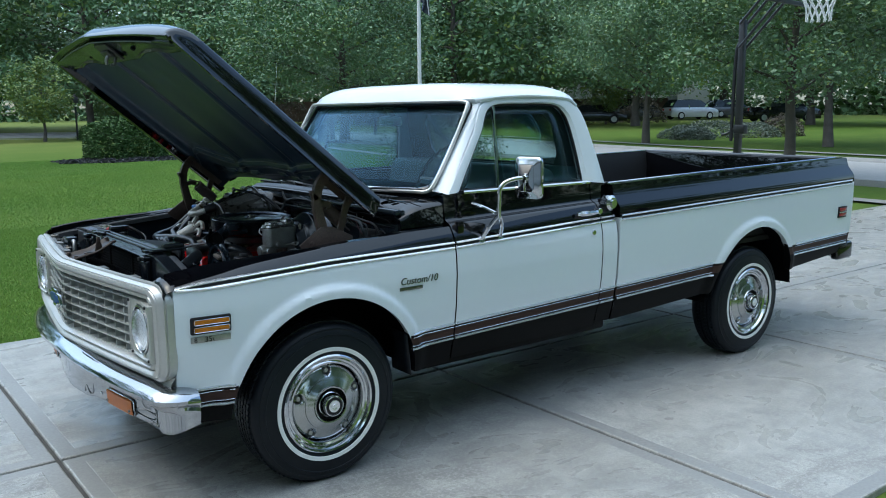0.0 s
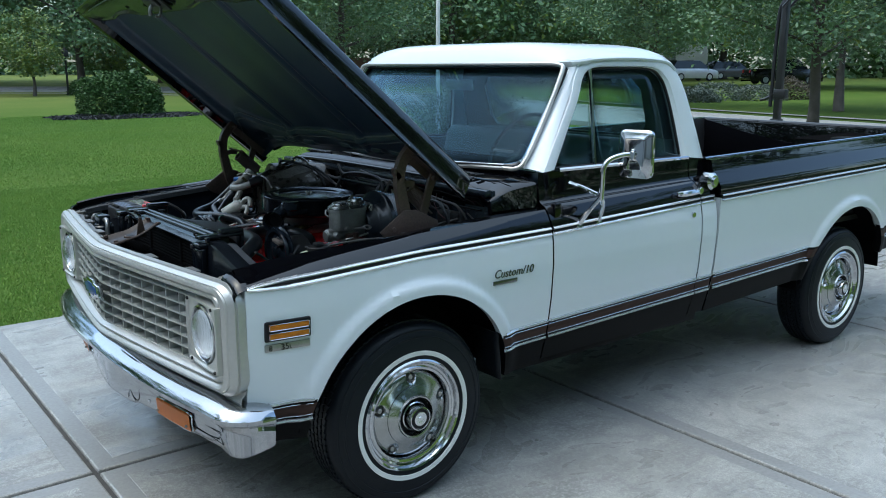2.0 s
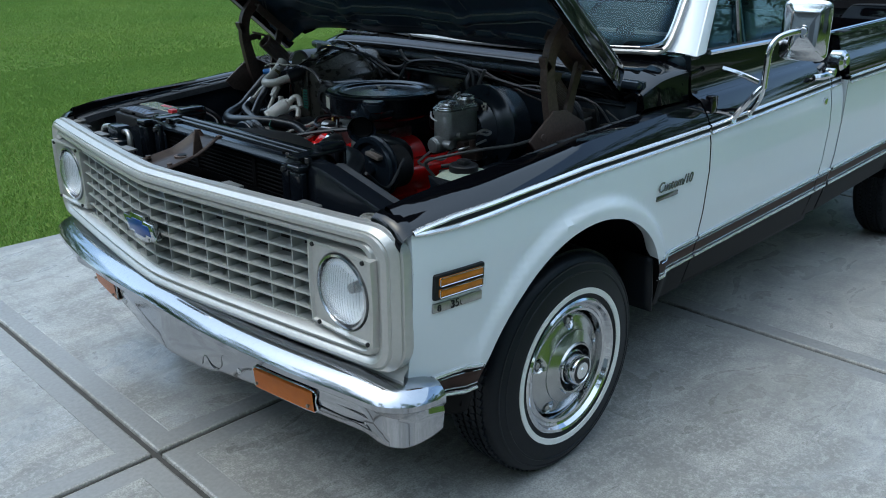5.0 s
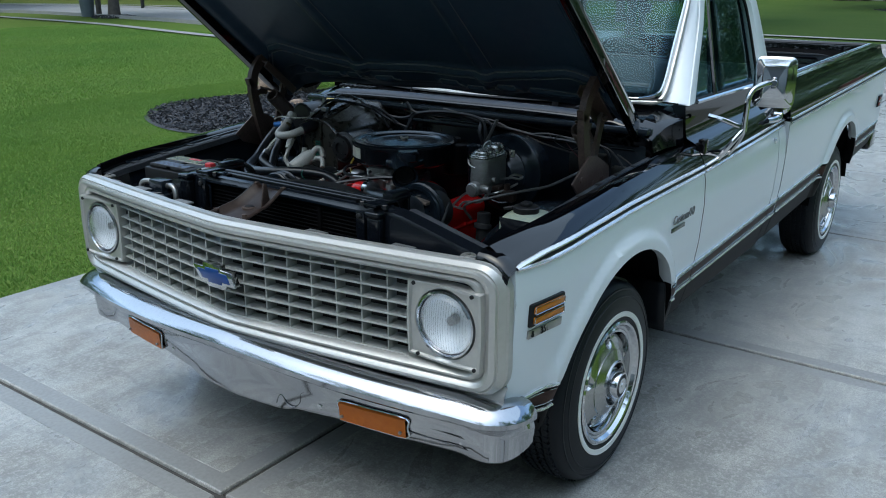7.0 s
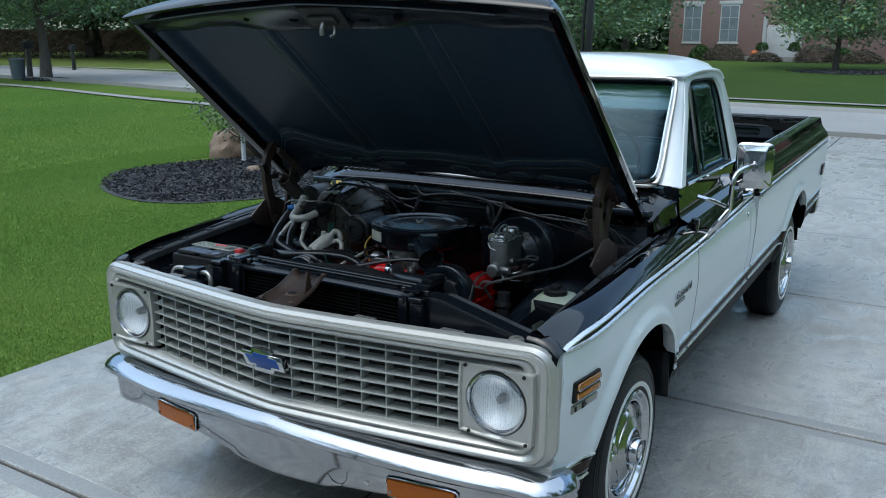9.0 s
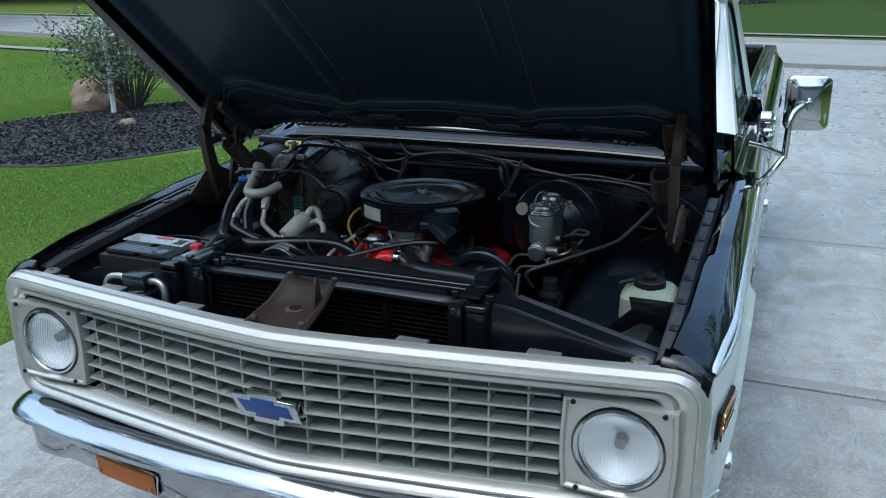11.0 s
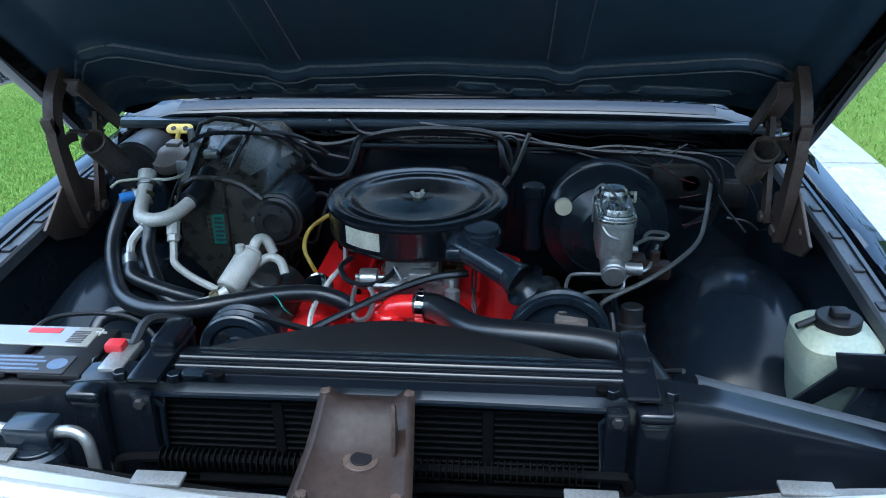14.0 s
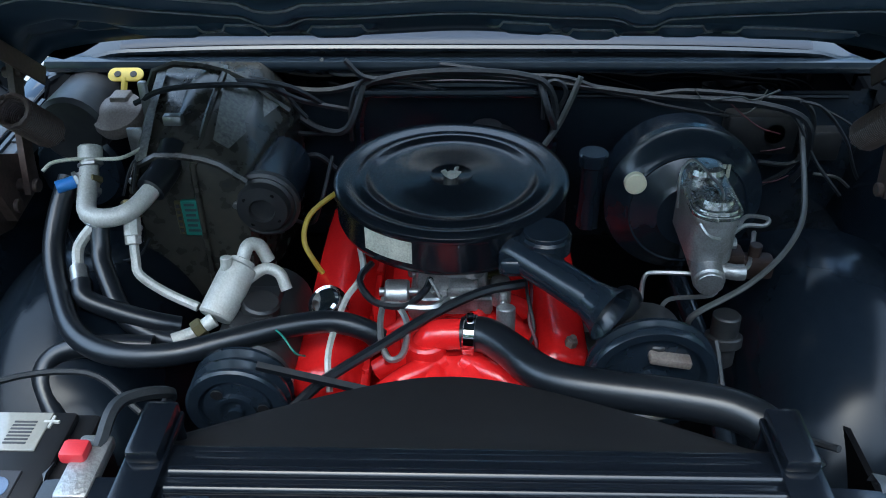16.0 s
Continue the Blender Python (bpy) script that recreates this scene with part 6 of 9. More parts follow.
def manifold():
    """Cast top with a raised carburettor pad, a plenum and swept runners."""
    rows = []
    for x in span(-0.295, 0.22, 44):
        row = []
        for y in span(-0.112, 0.132, 40):
            v = (y - 0.01) / 0.122
            z = 0.800 + 0.062 * (1 - v ** 4) + 0.030 * min(1.0, max(0.0, (x + 0.24) / 0.20))
            z += 0.022 * math.exp(-((abs(v) - 0.30 - 0.25 * (x + 0.1)) / 0.13) ** 4) * math.exp(-((x + 0.10) / 0.10) ** 4)
            z += 0.014 * math.exp(-((x + 0.215 + 0.05 * abs(v)) / 0.018) ** 4)
            z += 0.010 * math.exp(-((x + 0.16 - 0.10 * abs(v)) / 0.014) ** 4)
            z -= 0.06 * max(0.0, (-0.26 - x) / 0.035)
            row.append((x, y, z))
        rows.append(row)
    return grid(rows)


part("intake_manifold", flipped(manifold()), RED, eng, "red cast intake manifold")
for side in (-1, 1):
    for k, xr in enumerate((-0.205, -0.135, -0.045, 0.03)):
        part("intake_runner", tube([(lerp(xr, -0.08, 0.45), 0.01 + side * 0.020, 0.872), (lerp(xr, -0.08, 0.15), 0.01 + side * 0.075, 0.868), (xr, 0.01 + side * 0.128, 0.838)], [0.022, 0.021, 0.019], 12, 5), RED, eng, "red cast intake runner")
part("water_crossover", join(tube([(-0.235, -0.105, 0.832), (-0.243, -0.05, 0.852), (-0.243, 0.06, 0.855), (-0.235, 0.118, 0.836)], 0.026, 14, 5), box(-0.262, -0.225, -0.03, 0.03, 0.83, 0.872, 0.008, 2)), RED, eng, "red water crossover at the front of the manifold")
part("carburettor_riser", box(-0.055, 0.19, -0.050, 0.078, 0.86, 0.898, 0.010, 2), RED, eng)
part("lifting_bracket", join(box(-0.055, -0.047, 0.110, 0.150, 0.855, 0.925, 0.004, 2), box(-0.095, -0.047, 0.112, 0.148, 0.853, 0.861, 0.003, 1)), RED, eng, "red steel bracket with a hole")
part("bracket_hole", cyl((-0.0475, 0.133, 0.909), (-0.0565, 0.133, 0.909), 0.007, 14), CORE, eng)
part("manifold_wire", tube([(0.06, -0.118, 0.94), (-0.02, -0.122, 0.915), (-0.07, -0.116, 0.895), (-0.10, -0.128, 0.865), (-0.11, -0.120, 0.83)], 0.003, 6), PINKWIRE, eng, "thin red wire beside the manifold")
part("manifold_wire", tube([(0.06, -0.112, 0.94), (-0.03, -0.114, 0.92), (-0.08, -0.124, 0.885), (-0.09, -0.114, 0.85)], 0.003, 6), WIRE, eng)
for bx, by, bz in [[-0.156, 0.063, 0.878], [-0.222, 0.1, 0.878], [-0.234, 0.046, 0.878], [-0.22, -0.05, 0.878], [-0.154, -0.083, 0.878], [-0.115, 0.117, 0.878]]:
    part("manifold_bolt", join(cyl((bx, by, bz - 0.03), (bx, by, bz + 0.004), 0.013, 14), cyl((bx, by, bz), (bx, by, bz + 0.014), 0.009, 6)), RED, eng)
part("manifold_lug", box(-0.150, -0.135, 0.095, 0.125, 0.86, 0.925, 0.005), RED, eng)
part("thermostat_housing", join(cyl((-0.140, 0.055, 0.86), (-0.140, 0.055, 0.912), 0.034), tube([(-0.140, 0.058, 0.895), (-0.139, 0.040, 0.917), (-0.139, 0.010, 0.921), (-0.1405, -0.012, 0.922)], 0.0255, 16)), RED, eng, "red thermostat housing elbow")
part("hose_clamp", join(cyl((-0.1395, -0.006, 0.922), (-0.142, -0.026, 0.922), 0.0325, 28, 0.002), box(-0.150, -0.134, -0.022, -0.010, 0.950, 0.963, 0.003)), CHROME, eng, "steel hose clamp")
part("oil_filler_cap", lathe([(0.0, 0.014), (0.022, 0.014), (0.026, 0.010), (0.030, 0.012), (0.033, 0.006), (0.033, -0.02)], Matrix.Translation((-0.069, 0.223, 0.925)) @ Matrix.Rotation(radians(-24), 4, "X") @ Matrix.Rotation(radians(-20), 4, "Y"), 30), CHROME, eng, "black-centred chrome filler cap")
part("upper_radiator_hose", tube([(-0.1405, -0.004, 0.922), (-0.148, -0.040, 0.927), (-0.190, -0.078, 0.933), (-0.238, -0.110, 0.938), (-0.272, -0.153, 0.943), (-0.297, -0.231, 0.950), (-0.315, -0.306, 0.955), (-0.340, -0.376, 0.960), (-0.375, -0.42, 0.955), (-0.43, -0.455, 0.93)], 0.0285, 16, 6), HOSE, eng, "thick black radiator hose")
# carburettor
part("carburettor", join(box(-0.06, 0.20, -0.055, 0.085, 0.895, 0.935, 0.008), box(-0.045, 0.19, -0.045, 0.075, 0.93, 0.985, 0.012), cyl((-0.05, 0.06, 0.915), (-0.075, 0.06, 0.915), 0.028), box(-0.075, -0.04, -0.03, 0.02, 0.915, 0.965, 0.006), cyl((-0.04, -0.02, 0.97), (-0.04, -0.02, 0.99), 0.02), box(-0.06, -0.01, -0.085, -0.05, 0.91, 0.95, 0.01)), CAST, eng, "cast aluminium carburettor")
for (cx0, cy0, cz0), (w, d, h), m in zip([[0.015, -0.048, 0.93], [0.04, -0.004, 0.93], [-0.011, 0.039, 0.93], [0.04, 0.056, 0.93], [0.041, -0.075, 0.93], [-0.057, -0.071, 0.93], [0.022, 0.08, 0.93]], ((0.03, 0.06, 0.022), (0.035, 0.03, 0.03), (0.03, 0.035, 0.026), (0.018, 0.02, 0.05), (0.03, 0.03, 0.028), (0.016, 0.016, 0.04), (0.02, 0.026, 0.02)), (OLIVE, CAST, CAST, ZINC, OLIVE, CAST, ZINC)):
    part("carburettor_fitting", join(box(cx0 - w / 2, cx0 + w / 2, cy0 - d / 2, cy0 + d / 2, cz0 - h / 2, cz0 + h / 2, 0.005), cyl((cx0 - w / 2, cy0, cz0), (cx0 - w / 2 - 0.008, cy0, cz0), min(d, h) * 0.3, 12)), m, eng)
for k in range(5):
    yy = -0.035 + k * 0.027
    part("carburettor_screw", cyl((-0.052, yy, 0.936), (-0.052, yy, 0.944), 0.005, 10), ZINC, eng)
part("choke_pull", join(cyl((-0.065, 0.085, 0.945), (-0.065, 0.125, 0.945), 0.024), cyl((-0.066, 0.07, 0.95), (-0.066, 0.135, 0.95), 0.007)), ZINC, eng)
part("throttle_link", join(tube([(-0.07, -0.05, 0.94), (-0.09, 0.0, 0.955), (-0.075, 0.06, 0.94)], 0.004, 6), tube([(-0.06, 0.03, 0.90), (-0.085, 0.03, 0.945), (-0.07, 0.05, 0.98)], 0.003, 6)), ZINC, eng)
part("fuel_filter", cyl((-0.095, -0.075, 0.885), (-0.085, -0.075, 0.935), 0.016), CAST, eng)
# air cleaner
LIDBLACK = material("semi_gloss_black_lid", (0.0046, 0.0064, 0.0092), 0.20, vary=0.6, scale=5, color2=(0.0072, 0.0094, 0.0130), spec=0.5)
AC = Matrix.Translation((0.119, 0.018, 0.985))
air = part("air_cleaner", lathe([(0.0, -0.005), (0.12, -0.005), (0.185, 0.0), (0.200, 0.010), (0.2035, 0.02), (0.2035, 0.068), (0.2055, 0.072), (0.2070, 0.078), (0.2065, 0.083), (0.2030, 0.0865), (0.193, 0.088), (0.182, 0.0865), (0.176, 0.083), (0.168, 0.083), (0.163, 0.0855), (0.155, 0.0865), (0.148, 0.084), (0.143, 0.0795), (0.128, 0.0775), (0.09, 0.0800), (0.045, 0.0830), (0.038, 0.0840), (0.034, 0.0815), (0.0, 0.0810)], AC, 80), LIDBLACK, eng, "satin black round air cleaner")
part("wing_nut", join(cyl((0.115, 0.018, 1.064), (0.115, 0.018, 1.076), 0.007), *[prism([(0.0, 0.0), (0.010, 0.0), (0.019, 0.013), (0.010, 0.015)], 0.004, Matrix.Translation((0.117, 0.018, 1.066)) @ Matrix.Rotation(radians(20 + a), 4, "Z") @ Matrix.Rotation(radians(90), 4, "X"), 0.001) for a in (-55, -125, 90)]), GREYALU, eng, "small bright wing nut")
# paper label wrapped on the side
rows = []
for a in span(radians(137), radians(163), 9):
    rows.append([(0.119 + 0.2045 * math.cos(a), 0.018 + 0.2045 * math.sin(a), z) for z in (1.014, 1.055)])
part("air_cleaner_label", grid(rows), PAPER, eng, "worn cream paper label")
part("snorkel", join(tube([(0.0, -0.04, 1.022), (-0.06, -0.095, 1.024), (-0.115, -0.15, 1.018), (-0.165, -0.205, 1.008)], [0.034, 0.031, 0.029, 0.030], 16, 5, caps=False), tube([(-0.157, -0.197, 1.010), (-0.175, -0.216, 1.004), (-0.186, -0.227, 1.001)], [0.030, 0.038, 0.047], 24, 3, caps=False), box(-0.10, 0.02, -0.165, -0.06, 1.002, 1.036, 0.012, 3)), BAY, eng, "satin black air intake snorkel")
part("snorkel_mouth", lathe([(0.0, 0.0), (0.029, 0.0), (0.034, 0.012)], Matrix.Translation((-0.165, -0.206, 1.008)) @ Vector((-0.69, -0.70, -0.2)).to_track_quat("Z", "Y").to_matrix().to_4x4(), 24), PLASTIC, eng)
part("vacuum_motor", join(cyl((-0.055, -0.135, 1.03), (-0.055, -0.135, 1.062), 0.042, 28), cyl((-0.055, -0.135, 1.062), (-0.055, -0.135, 1.068), 0.036, 28)), BAY, eng, "round black vacuum motor")
part("snorkel_hose", tube([(-0.13, -0.21, 0.955), (-0.10, -0.26, 0.95), (-0.05, -0.28, 0.92), (-0.04, -0.28, 0.84)], 0.026, 12), HOSE, eng)
part("oil_filler", tube([(-0.30, -0.19, 0.86), (-0.265, -0.205, 0.905)], 0.014, 10, straight=True), BAY, eng)
part("oil_breather", join(cyl((0.20, 0.20, 0.90), (0.20, 0.20, 0.945), 0.03), tube([(0.20, 0.20, 0.94), (0.19, 0.23, 0.98), (0.14, 0.20, 1.0)], 0.012, 8)), HOSE, eng)
part("dipstick_tube", tube([(0.20, 0.215, 1.0), (0.17, 0.234, 1.0), (0.134, 0.279, 0.975), (0.099, 0.288, 0.94), (0.082, 0.267, 0.90), (0.09, 0.25, 0.86)], 0.005, 6), YELLOW, eng, "yellow looped dipstick tube")
part("spark_wire", tube([(0.10, 0.19, 0.96), (-0.02, 0.165, 0.968), (-0.056, 0.170, 0.962), (-0.087, 0.190, 0.945), (-0.186, 0.205, 0.925), (-0.237, 0.200, 0.885)], 0.0058, 6), GREYALU, eng, "pale grey spark plug wire")
part("fuel_line", tube([(-0.10, 0.13, 0.95), (-0.115, 0.05, 0.955), (-0.09, 0.02, 0.955)], 0.006, 6), ZINC, eng)
part("vacuum_hose", tube([(-0.02, 0.15, 0.975), (-0.062, 0.167, 0.970), (-0.10, 0.14, 0.955), (-0.11, 0.09, 0.955), (-0.08, 0.06, 0.96), (-0.05, 0.05, 0.965)], 0.006, 6), HOSE, eng)
part("vacuum_loop", tube([(-0.09, 0.125, 0.955), (-0.135, 0.128, 0.94), (-0.175, 0.122, 0.928), (-0.20, 0.108, 0.92), (-0.186, 0.088, 0.922), (-0.135, 0.085, 0.94), (-0.101, 0.104, 0.953)], 0.0055, 6), ZINC, eng, "looped grey vacuum line")
part("heater_hose", tube([(-0.27, 0.25, 0.885), (-0.233, 0.208, 0.905), (-0.184, 0.129, 0.93), (-0.117, 0.039, 0.948), (-0.072, -0.038, 0.957), (-0.05, -0.106, 0.957)], 0.0085, 8), HOSE, eng, "thin black hose across the manifold")
# belts and pulleys
PM = Matrix.Translation((-0.280, 0.334, 0.886)) @ Matrix.Rotation(radians(90), 4, "Y") @ Matrix.Scale(0.90, 4)
comp = part("compressor", join(cyl((-0.20, 0.336, 0.872), (0.03, 0.336, 0.868), 0.070, 28), cyl((-0.10, 0.336, 0.90), (-0.10, 0.325, 0.955), 0.032, 16), box(-0.16, -0.04, 0.30, 0.37, 0.92, 0.945, 0.01)), BAYDULL, eng, "black air-conditioning compressor")
part("pulley", lathe([(0.050, 0.012), (0.062, 0.010), (0.064, 0.0), (0.082, 0.0), (0.086, 0.004), (0.086, 0.010), (0.074, 0.019), (0.074, 0.022), (0.086, 0.031), (0.086, 0.036), (0.074, 0.045), (0.074, 0.048), (0.086, 0.057), (0.086, 0.063), (0.060, 0.066)], PM, 56), BAY, comp, "grooved black pulley")
part("clutch_plate", lathe([(0.0, -0.012), (0.012, -0.012), (0.014, 0.0), (0.024, 0.0), (0.027, -0.006), (0.034, -0.006), (0.036, 0.002), (0.056, 0.004), (0.060, 0.010), (0.058, 0.016)], PM, 40), BAY, comp, "black clutch plate")
for k in range(3):
    q = PM @ Vector((0.046 * math.cos(k * 2.1 + 0.4), 0.046 * math.sin(k * 2.1 + 0.4), 0.0))
    part("clutch_hole", cyl(q, q + Vector((-0.003, 0, 0)), 0.009, 14), PLASTIC, comp)
part("compressor_wire", tube([(-0.16, 0.30, 0.955), (-0.20, 0.27, 0.965), (-0.22, 0.25, 0.95), (-0.20, 0.24, 0.925)], 0.0016, 6), GREENLABEL, comp)
part("drive_belt", join(tube([(-0.255, 0.30, 0.955), (-0.255, 0.13, 0.905)], 0.0075, 5, straight=True), tube([(-0.255, 0.33, 0.80), (-0.255, 0.12, 0.77)], 0.007, 5, straight=True)), HOSE, eng)
GM = Matrix.Translation((-0.215, -0.297, 0.892)) @ Matrix.Rotation(radians(90), 4, "Y")
pump = part("power_steering_pump", join(cyl((-0.20, -0.297, 0.88), (-0.08, -0.297, 0.88), 0.070, 28), cyl((-0.19, -0.30, 0.90), (-0.19, -0.30, 0.955), 0.018, 14)), BAYDULL, eng, "dark pump with pulley")
part("pump_pulley", lathe([(0.0, -0.004), (0.02, -0.004), (0.022, 0.006), (0.075, 0.012), (0.084, 0.0), (0.098, -0.002), (0.102, 0.004), (0.102, 0.010), (0.090, 0.018), (0.102, 0.026), (0.102, 0.032), (0.088, 0.036)], GM, 56), BAY, pump, "black grooved pump pulley")
part("pump_bracket", box(-0.225, -0.190, -0.350, -0.285, 0.930, 0.944, 0.004, 2, Matrix.Translation((-0.20, -0.32, 0.937)) @ Matrix.Rotation(radians(10), 4, "X") @ Matrix.Translation((0.20, 0.32, -0.937))), OLDBROWN, pump, "brown steel bracket")

# heater and air conditioning box
def case_shell():
    bm = bmesh.new()
    for p in ((0.13, 0.573, 1.085), (0.13, 0.455, 1.098), (0.13, 0.385, 1.057), (0.13, 0.400, 0.78), (0.13, 0.625, 0.78), (0.36, 0.598, 1.160), (0.36, 0.459, 1.158), (0.36, 0.346, 1.075), (0.36, 0.36, 0.78), (0.36, 0.66, 0.78), (0.45, 0.60, 1.150), (0.45, 0.40, 1.150), (0.45, 0.33, 1.05), (0.45, 0.36, 0.78), (0.45, 0.66, 0.78)):
        bm.verts.new(p)
    bmesh.ops.convex_hull(bm, input=bm.verts[:])
    bmesh.ops.dissolve_limit(bm, angle_limit=radians(3), verts=bm.verts[:], edges=bm.edges[:])
    bmesh.ops.bevel(bm, geom=bm.edges[:], offset=0.008, segments=2, profile=0.5, affect="EDGES")
    return bm


hv = part("heater_box", case_shell(), CASE, truck, "dusty black air-conditioning case on the firewall")
part("case_duct", tube([(0.150, 0.520, 1.035), (0.20, 0.512, 1.068), (0.33, 0.494, 1.112), (0.40, 0.488, 1.118)], [0.036, 0.044, 0.050, 0.048], 20), CASE, hv, "rounded dusty duct")
part("case_seam", tube([(0.125, 0.478, 0.80), (0.126, 0.478, 1.06), (0.135, 0.470, 1.09), (0.25, 0.470, 1.132), (0.37, 0.462, 1.166)], 0.006, 6, 4), CASE, hv)
part("case_flange", tube([(0.124, 0.385, 1.05), (0.122, 0.455, 1.095), (0.122, 0.573, 1.083), (0.124, 0.612, 0.90), (0.124, 0.622, 0.80)], 0.007, 6, 3), CASE, hv)
part("case_flange", tube([(0.355, 0.345, 1.08), (0.355, 0.459, 1.163), (0.355, 0.600, 1.164), (0.355, 0.640, 1.0)], 0.007, 6, 3), CASE, hv)
# pale facet and ridge paint the sky's reflection as well as dust
part("case_web", grid([[(0.165, 0.445, 1.112), (0.165, 0.425, 1.098), (0.165, 0.420, 1.094)], [(0.26, 0.452, 1.138), (0.26, 0.418, 1.112), (0.26, 0.395, 1.094)], [(0.35, 0.455, 1.163), (0.35, 0.405, 1.127), (0.35, 0.362, 1.095)]]), DUSTSHEEN, hv, "sloping top of the case, dust and sky sheen painted pale")
part("case_ridge", grid([[(0.118, 0.590, 1.062), (0.118, 0.572, 1.092), (0.122, 0.556, 1.096)], [(0.24, 0.600, 1.100), (0.24, 0.583, 1.132), (0.24, 0.566, 1.138)], [(0.355, 0.607, 1.135), (0.355, 0.592, 1.166), (0.355, 0.572, 1.170)]]), DUSTSHEEN, hv, "ridge of the case, dust and sky sheen painted grey")
part("case_bracket", box(0.27, 0.285, 0.590, 0.605, 1.10, 1.175, 0.003), ZINC, hv, "small bare metal bracket")
for yy, zz in ((0.60, 1.05), (0.61, 0.95), (0.42, 1.0), (0.415, 0.90)):
    part("case_screw", cyl((0.128, yy - 0.01, zz), (0.120, yy - 0.01, zz), 0.007, 8), ZINC, hv)
plate = part("case_label", box(0.122, 0.129, 0.480, 0.512, 0.935, 1.010, 0.001, 1), GREENLABEL, hv, "worn green label")
part("label_margin", box(0.1225, 0.129, 0.512, 0.524, 0.937, 1.008, 0.001, 1), OLIVE, plate)
for k in range(6):
    part("label_print", box(0.1212, 0.1222, 0.484 + 0.003 * (k % 2), 0.506, 0.944 + k * 0.011, 0.949 + k * 0.011), INK, plate)
for k in range(5):
    part("label_print", box(0.1216, 0.1227, 0.515, 0.521, 0.943 + k * 0.013, 0.950 + k * 0.013), INK, plate)
part("case_clip", box(0.20, 0.21, 0.585, 0.615, 1.06, 1.115, 0.003), ZINC, hv)
part("case_clip", box(0.19, 0.21, 0.505, 0.54, 1.125, 1.145, 0.004), ZINC, hv)
part("blower_motor", join(cyl((0.14, 0.362, 0.995), (0.30, 0.362, 0.995), 0.062, 28), cyl((0.13, 0.362, 0.995), (0.14, 0.362, 0.995), 0.05, 28), cyl((0.125, 0.338, 1.01), (0.135, 0.338, 1.01), 0.006)), BAY, hv, "round black blower motor")
part("blower_flange", lathe([(0.066, 0.0), (0.066, 0.012), (0.060, 0.016), (0.056, 0.012), (0.050, 0.016), (0.046, 0.030), (0.024, 0.034), (0.022, 0.026), (0.0, 0.026)], Matrix.Translation((0.146, 0.362, 0.995)) @ Matrix.Rotation(radians(-90), 4, "Y"), 40), BAYDULL, hv, "ribbed blower motor end")
for a in (0.6, 2.2, 3.8, 5.3):
    p = Vector((0.128, 0.362 + 0.036 * math.cos(a), 0.995 + 0.036 * math.sin(a)))
    part("blower_hole", cyl(p, p + Vector((-0.014, 0, 0)), 0.004, 10), CORE, hv)
part("vacuum_actuator", join(lathe([(0.0, 0.03), (0.02, 0.026), (0.045, 0.012), (0.048, 0.0), (0.045, -0.012), (0.02, -0.02), (0.0, -0.022)], Matrix.Translation((0.33, 0.677, 1.080)) @ pose(0, 0, 0, -8, -22, 0) @ Matrix.Scale(1.12, 4), 32), box(0.325, 0.365, 0.655, 0.690, 1.09, 1.122, 0.005)), OLDBROWN, truck, "grey-brown vacuum actuator")
TAB = Matrix.Translation((0.398, 0.675, 1.137)) @ Matrix.Rotation(radians(-35), 4, "Y")
link = part("actuator_link", join(prism([(0.016 * math.cos(a), (0.020 if math.sin(a) > 0 else -0.020) + 0.016 * math.sin(a)) for a in span(0, math.tau, 25)[:-1]], 0.004, TAB, 0.001), tube([(0.35, 0.676, 1.092), (0.392, 0.677, 1.133)], 0.007, 6, straight=True)), YELLOW, truck, "yellow cadmium bracket")
for k in (-0.016, 0.016):
    part("slot", cyl(TAB @ Vector((0, k, 0.0035)), TAB @ Vector((0, k, 0.0055)), 0.007, 14), PLASTIC, link)
part("horn", join(lathe([(0.0, -0.02), (0.05, -0.02), (0.085, 0.0), (0.09, 0.012), (0.08, 0.02), (0.05, 0.012), (0.0, 0.02)], Matrix.Translation((0.32, 0.775, 0.97)) @ Matrix.Rotation(radians(-90), 4, "Y"), 36), cyl((0.33, 0.775, 0.97), (0.46, 0.775, 0.97), 0.05)), BAY, truck, "round black relay housing")
part("inlet_duct", cyl((0.30, 0.77, 1.06), (0.46, 0.77, 1.06), 0.07, 24), BAYDULL, truck)
# refrigerant valve, lines and drier
part("expansion_valve", join(cyl((0.085, 0.650, 1.055), (0.12, 0.655, 1.095), 0.015, 14), cyl((0.12, 0.655, 1.092), (0.138, 0.657, 1.112), 0.021, 14), cyl((0.10, 0.652, 1.075), (0.085, 0.675, 1.072), 0.012, 12)), GREYALU, truck, "grey service valve")
part("valve_cap", cyl((0.083, 0.672, 1.072), (0.066, 0.700, 1.069), 0.0115, 14), BLUEPLASTIC, truck, "blue plastic valve cap")
part("suction_pipe", tube([(0.105, 0.653, 1.085), (0.073, 0.650, 1.06), (0.03, 0.638, 1.040), (0.018, 0.600, 1.038), (0.035, 0.562, 1.045), (0.085, 0.535, 1.062)], 0.0165, 12), GREYALU, truck, "fat pale aluminium pipe")
part("pipe_sleeve", tube([(0.075, 0.540, 1.060), (0.12, 0.525, 1.075), (0.17, 0.52, 1.095)], 0.026, 12), HOSE, truck)
part("capillary_tube", tube([(0.095, 0.732, 1.085), (0.11, 0.715, 1.095), (0.115, 0.66, 1.10), (0.116, 0.60, 1.10), (0.16, 0.57, 1.10)], 0.0035, 6), PAPER, truck)
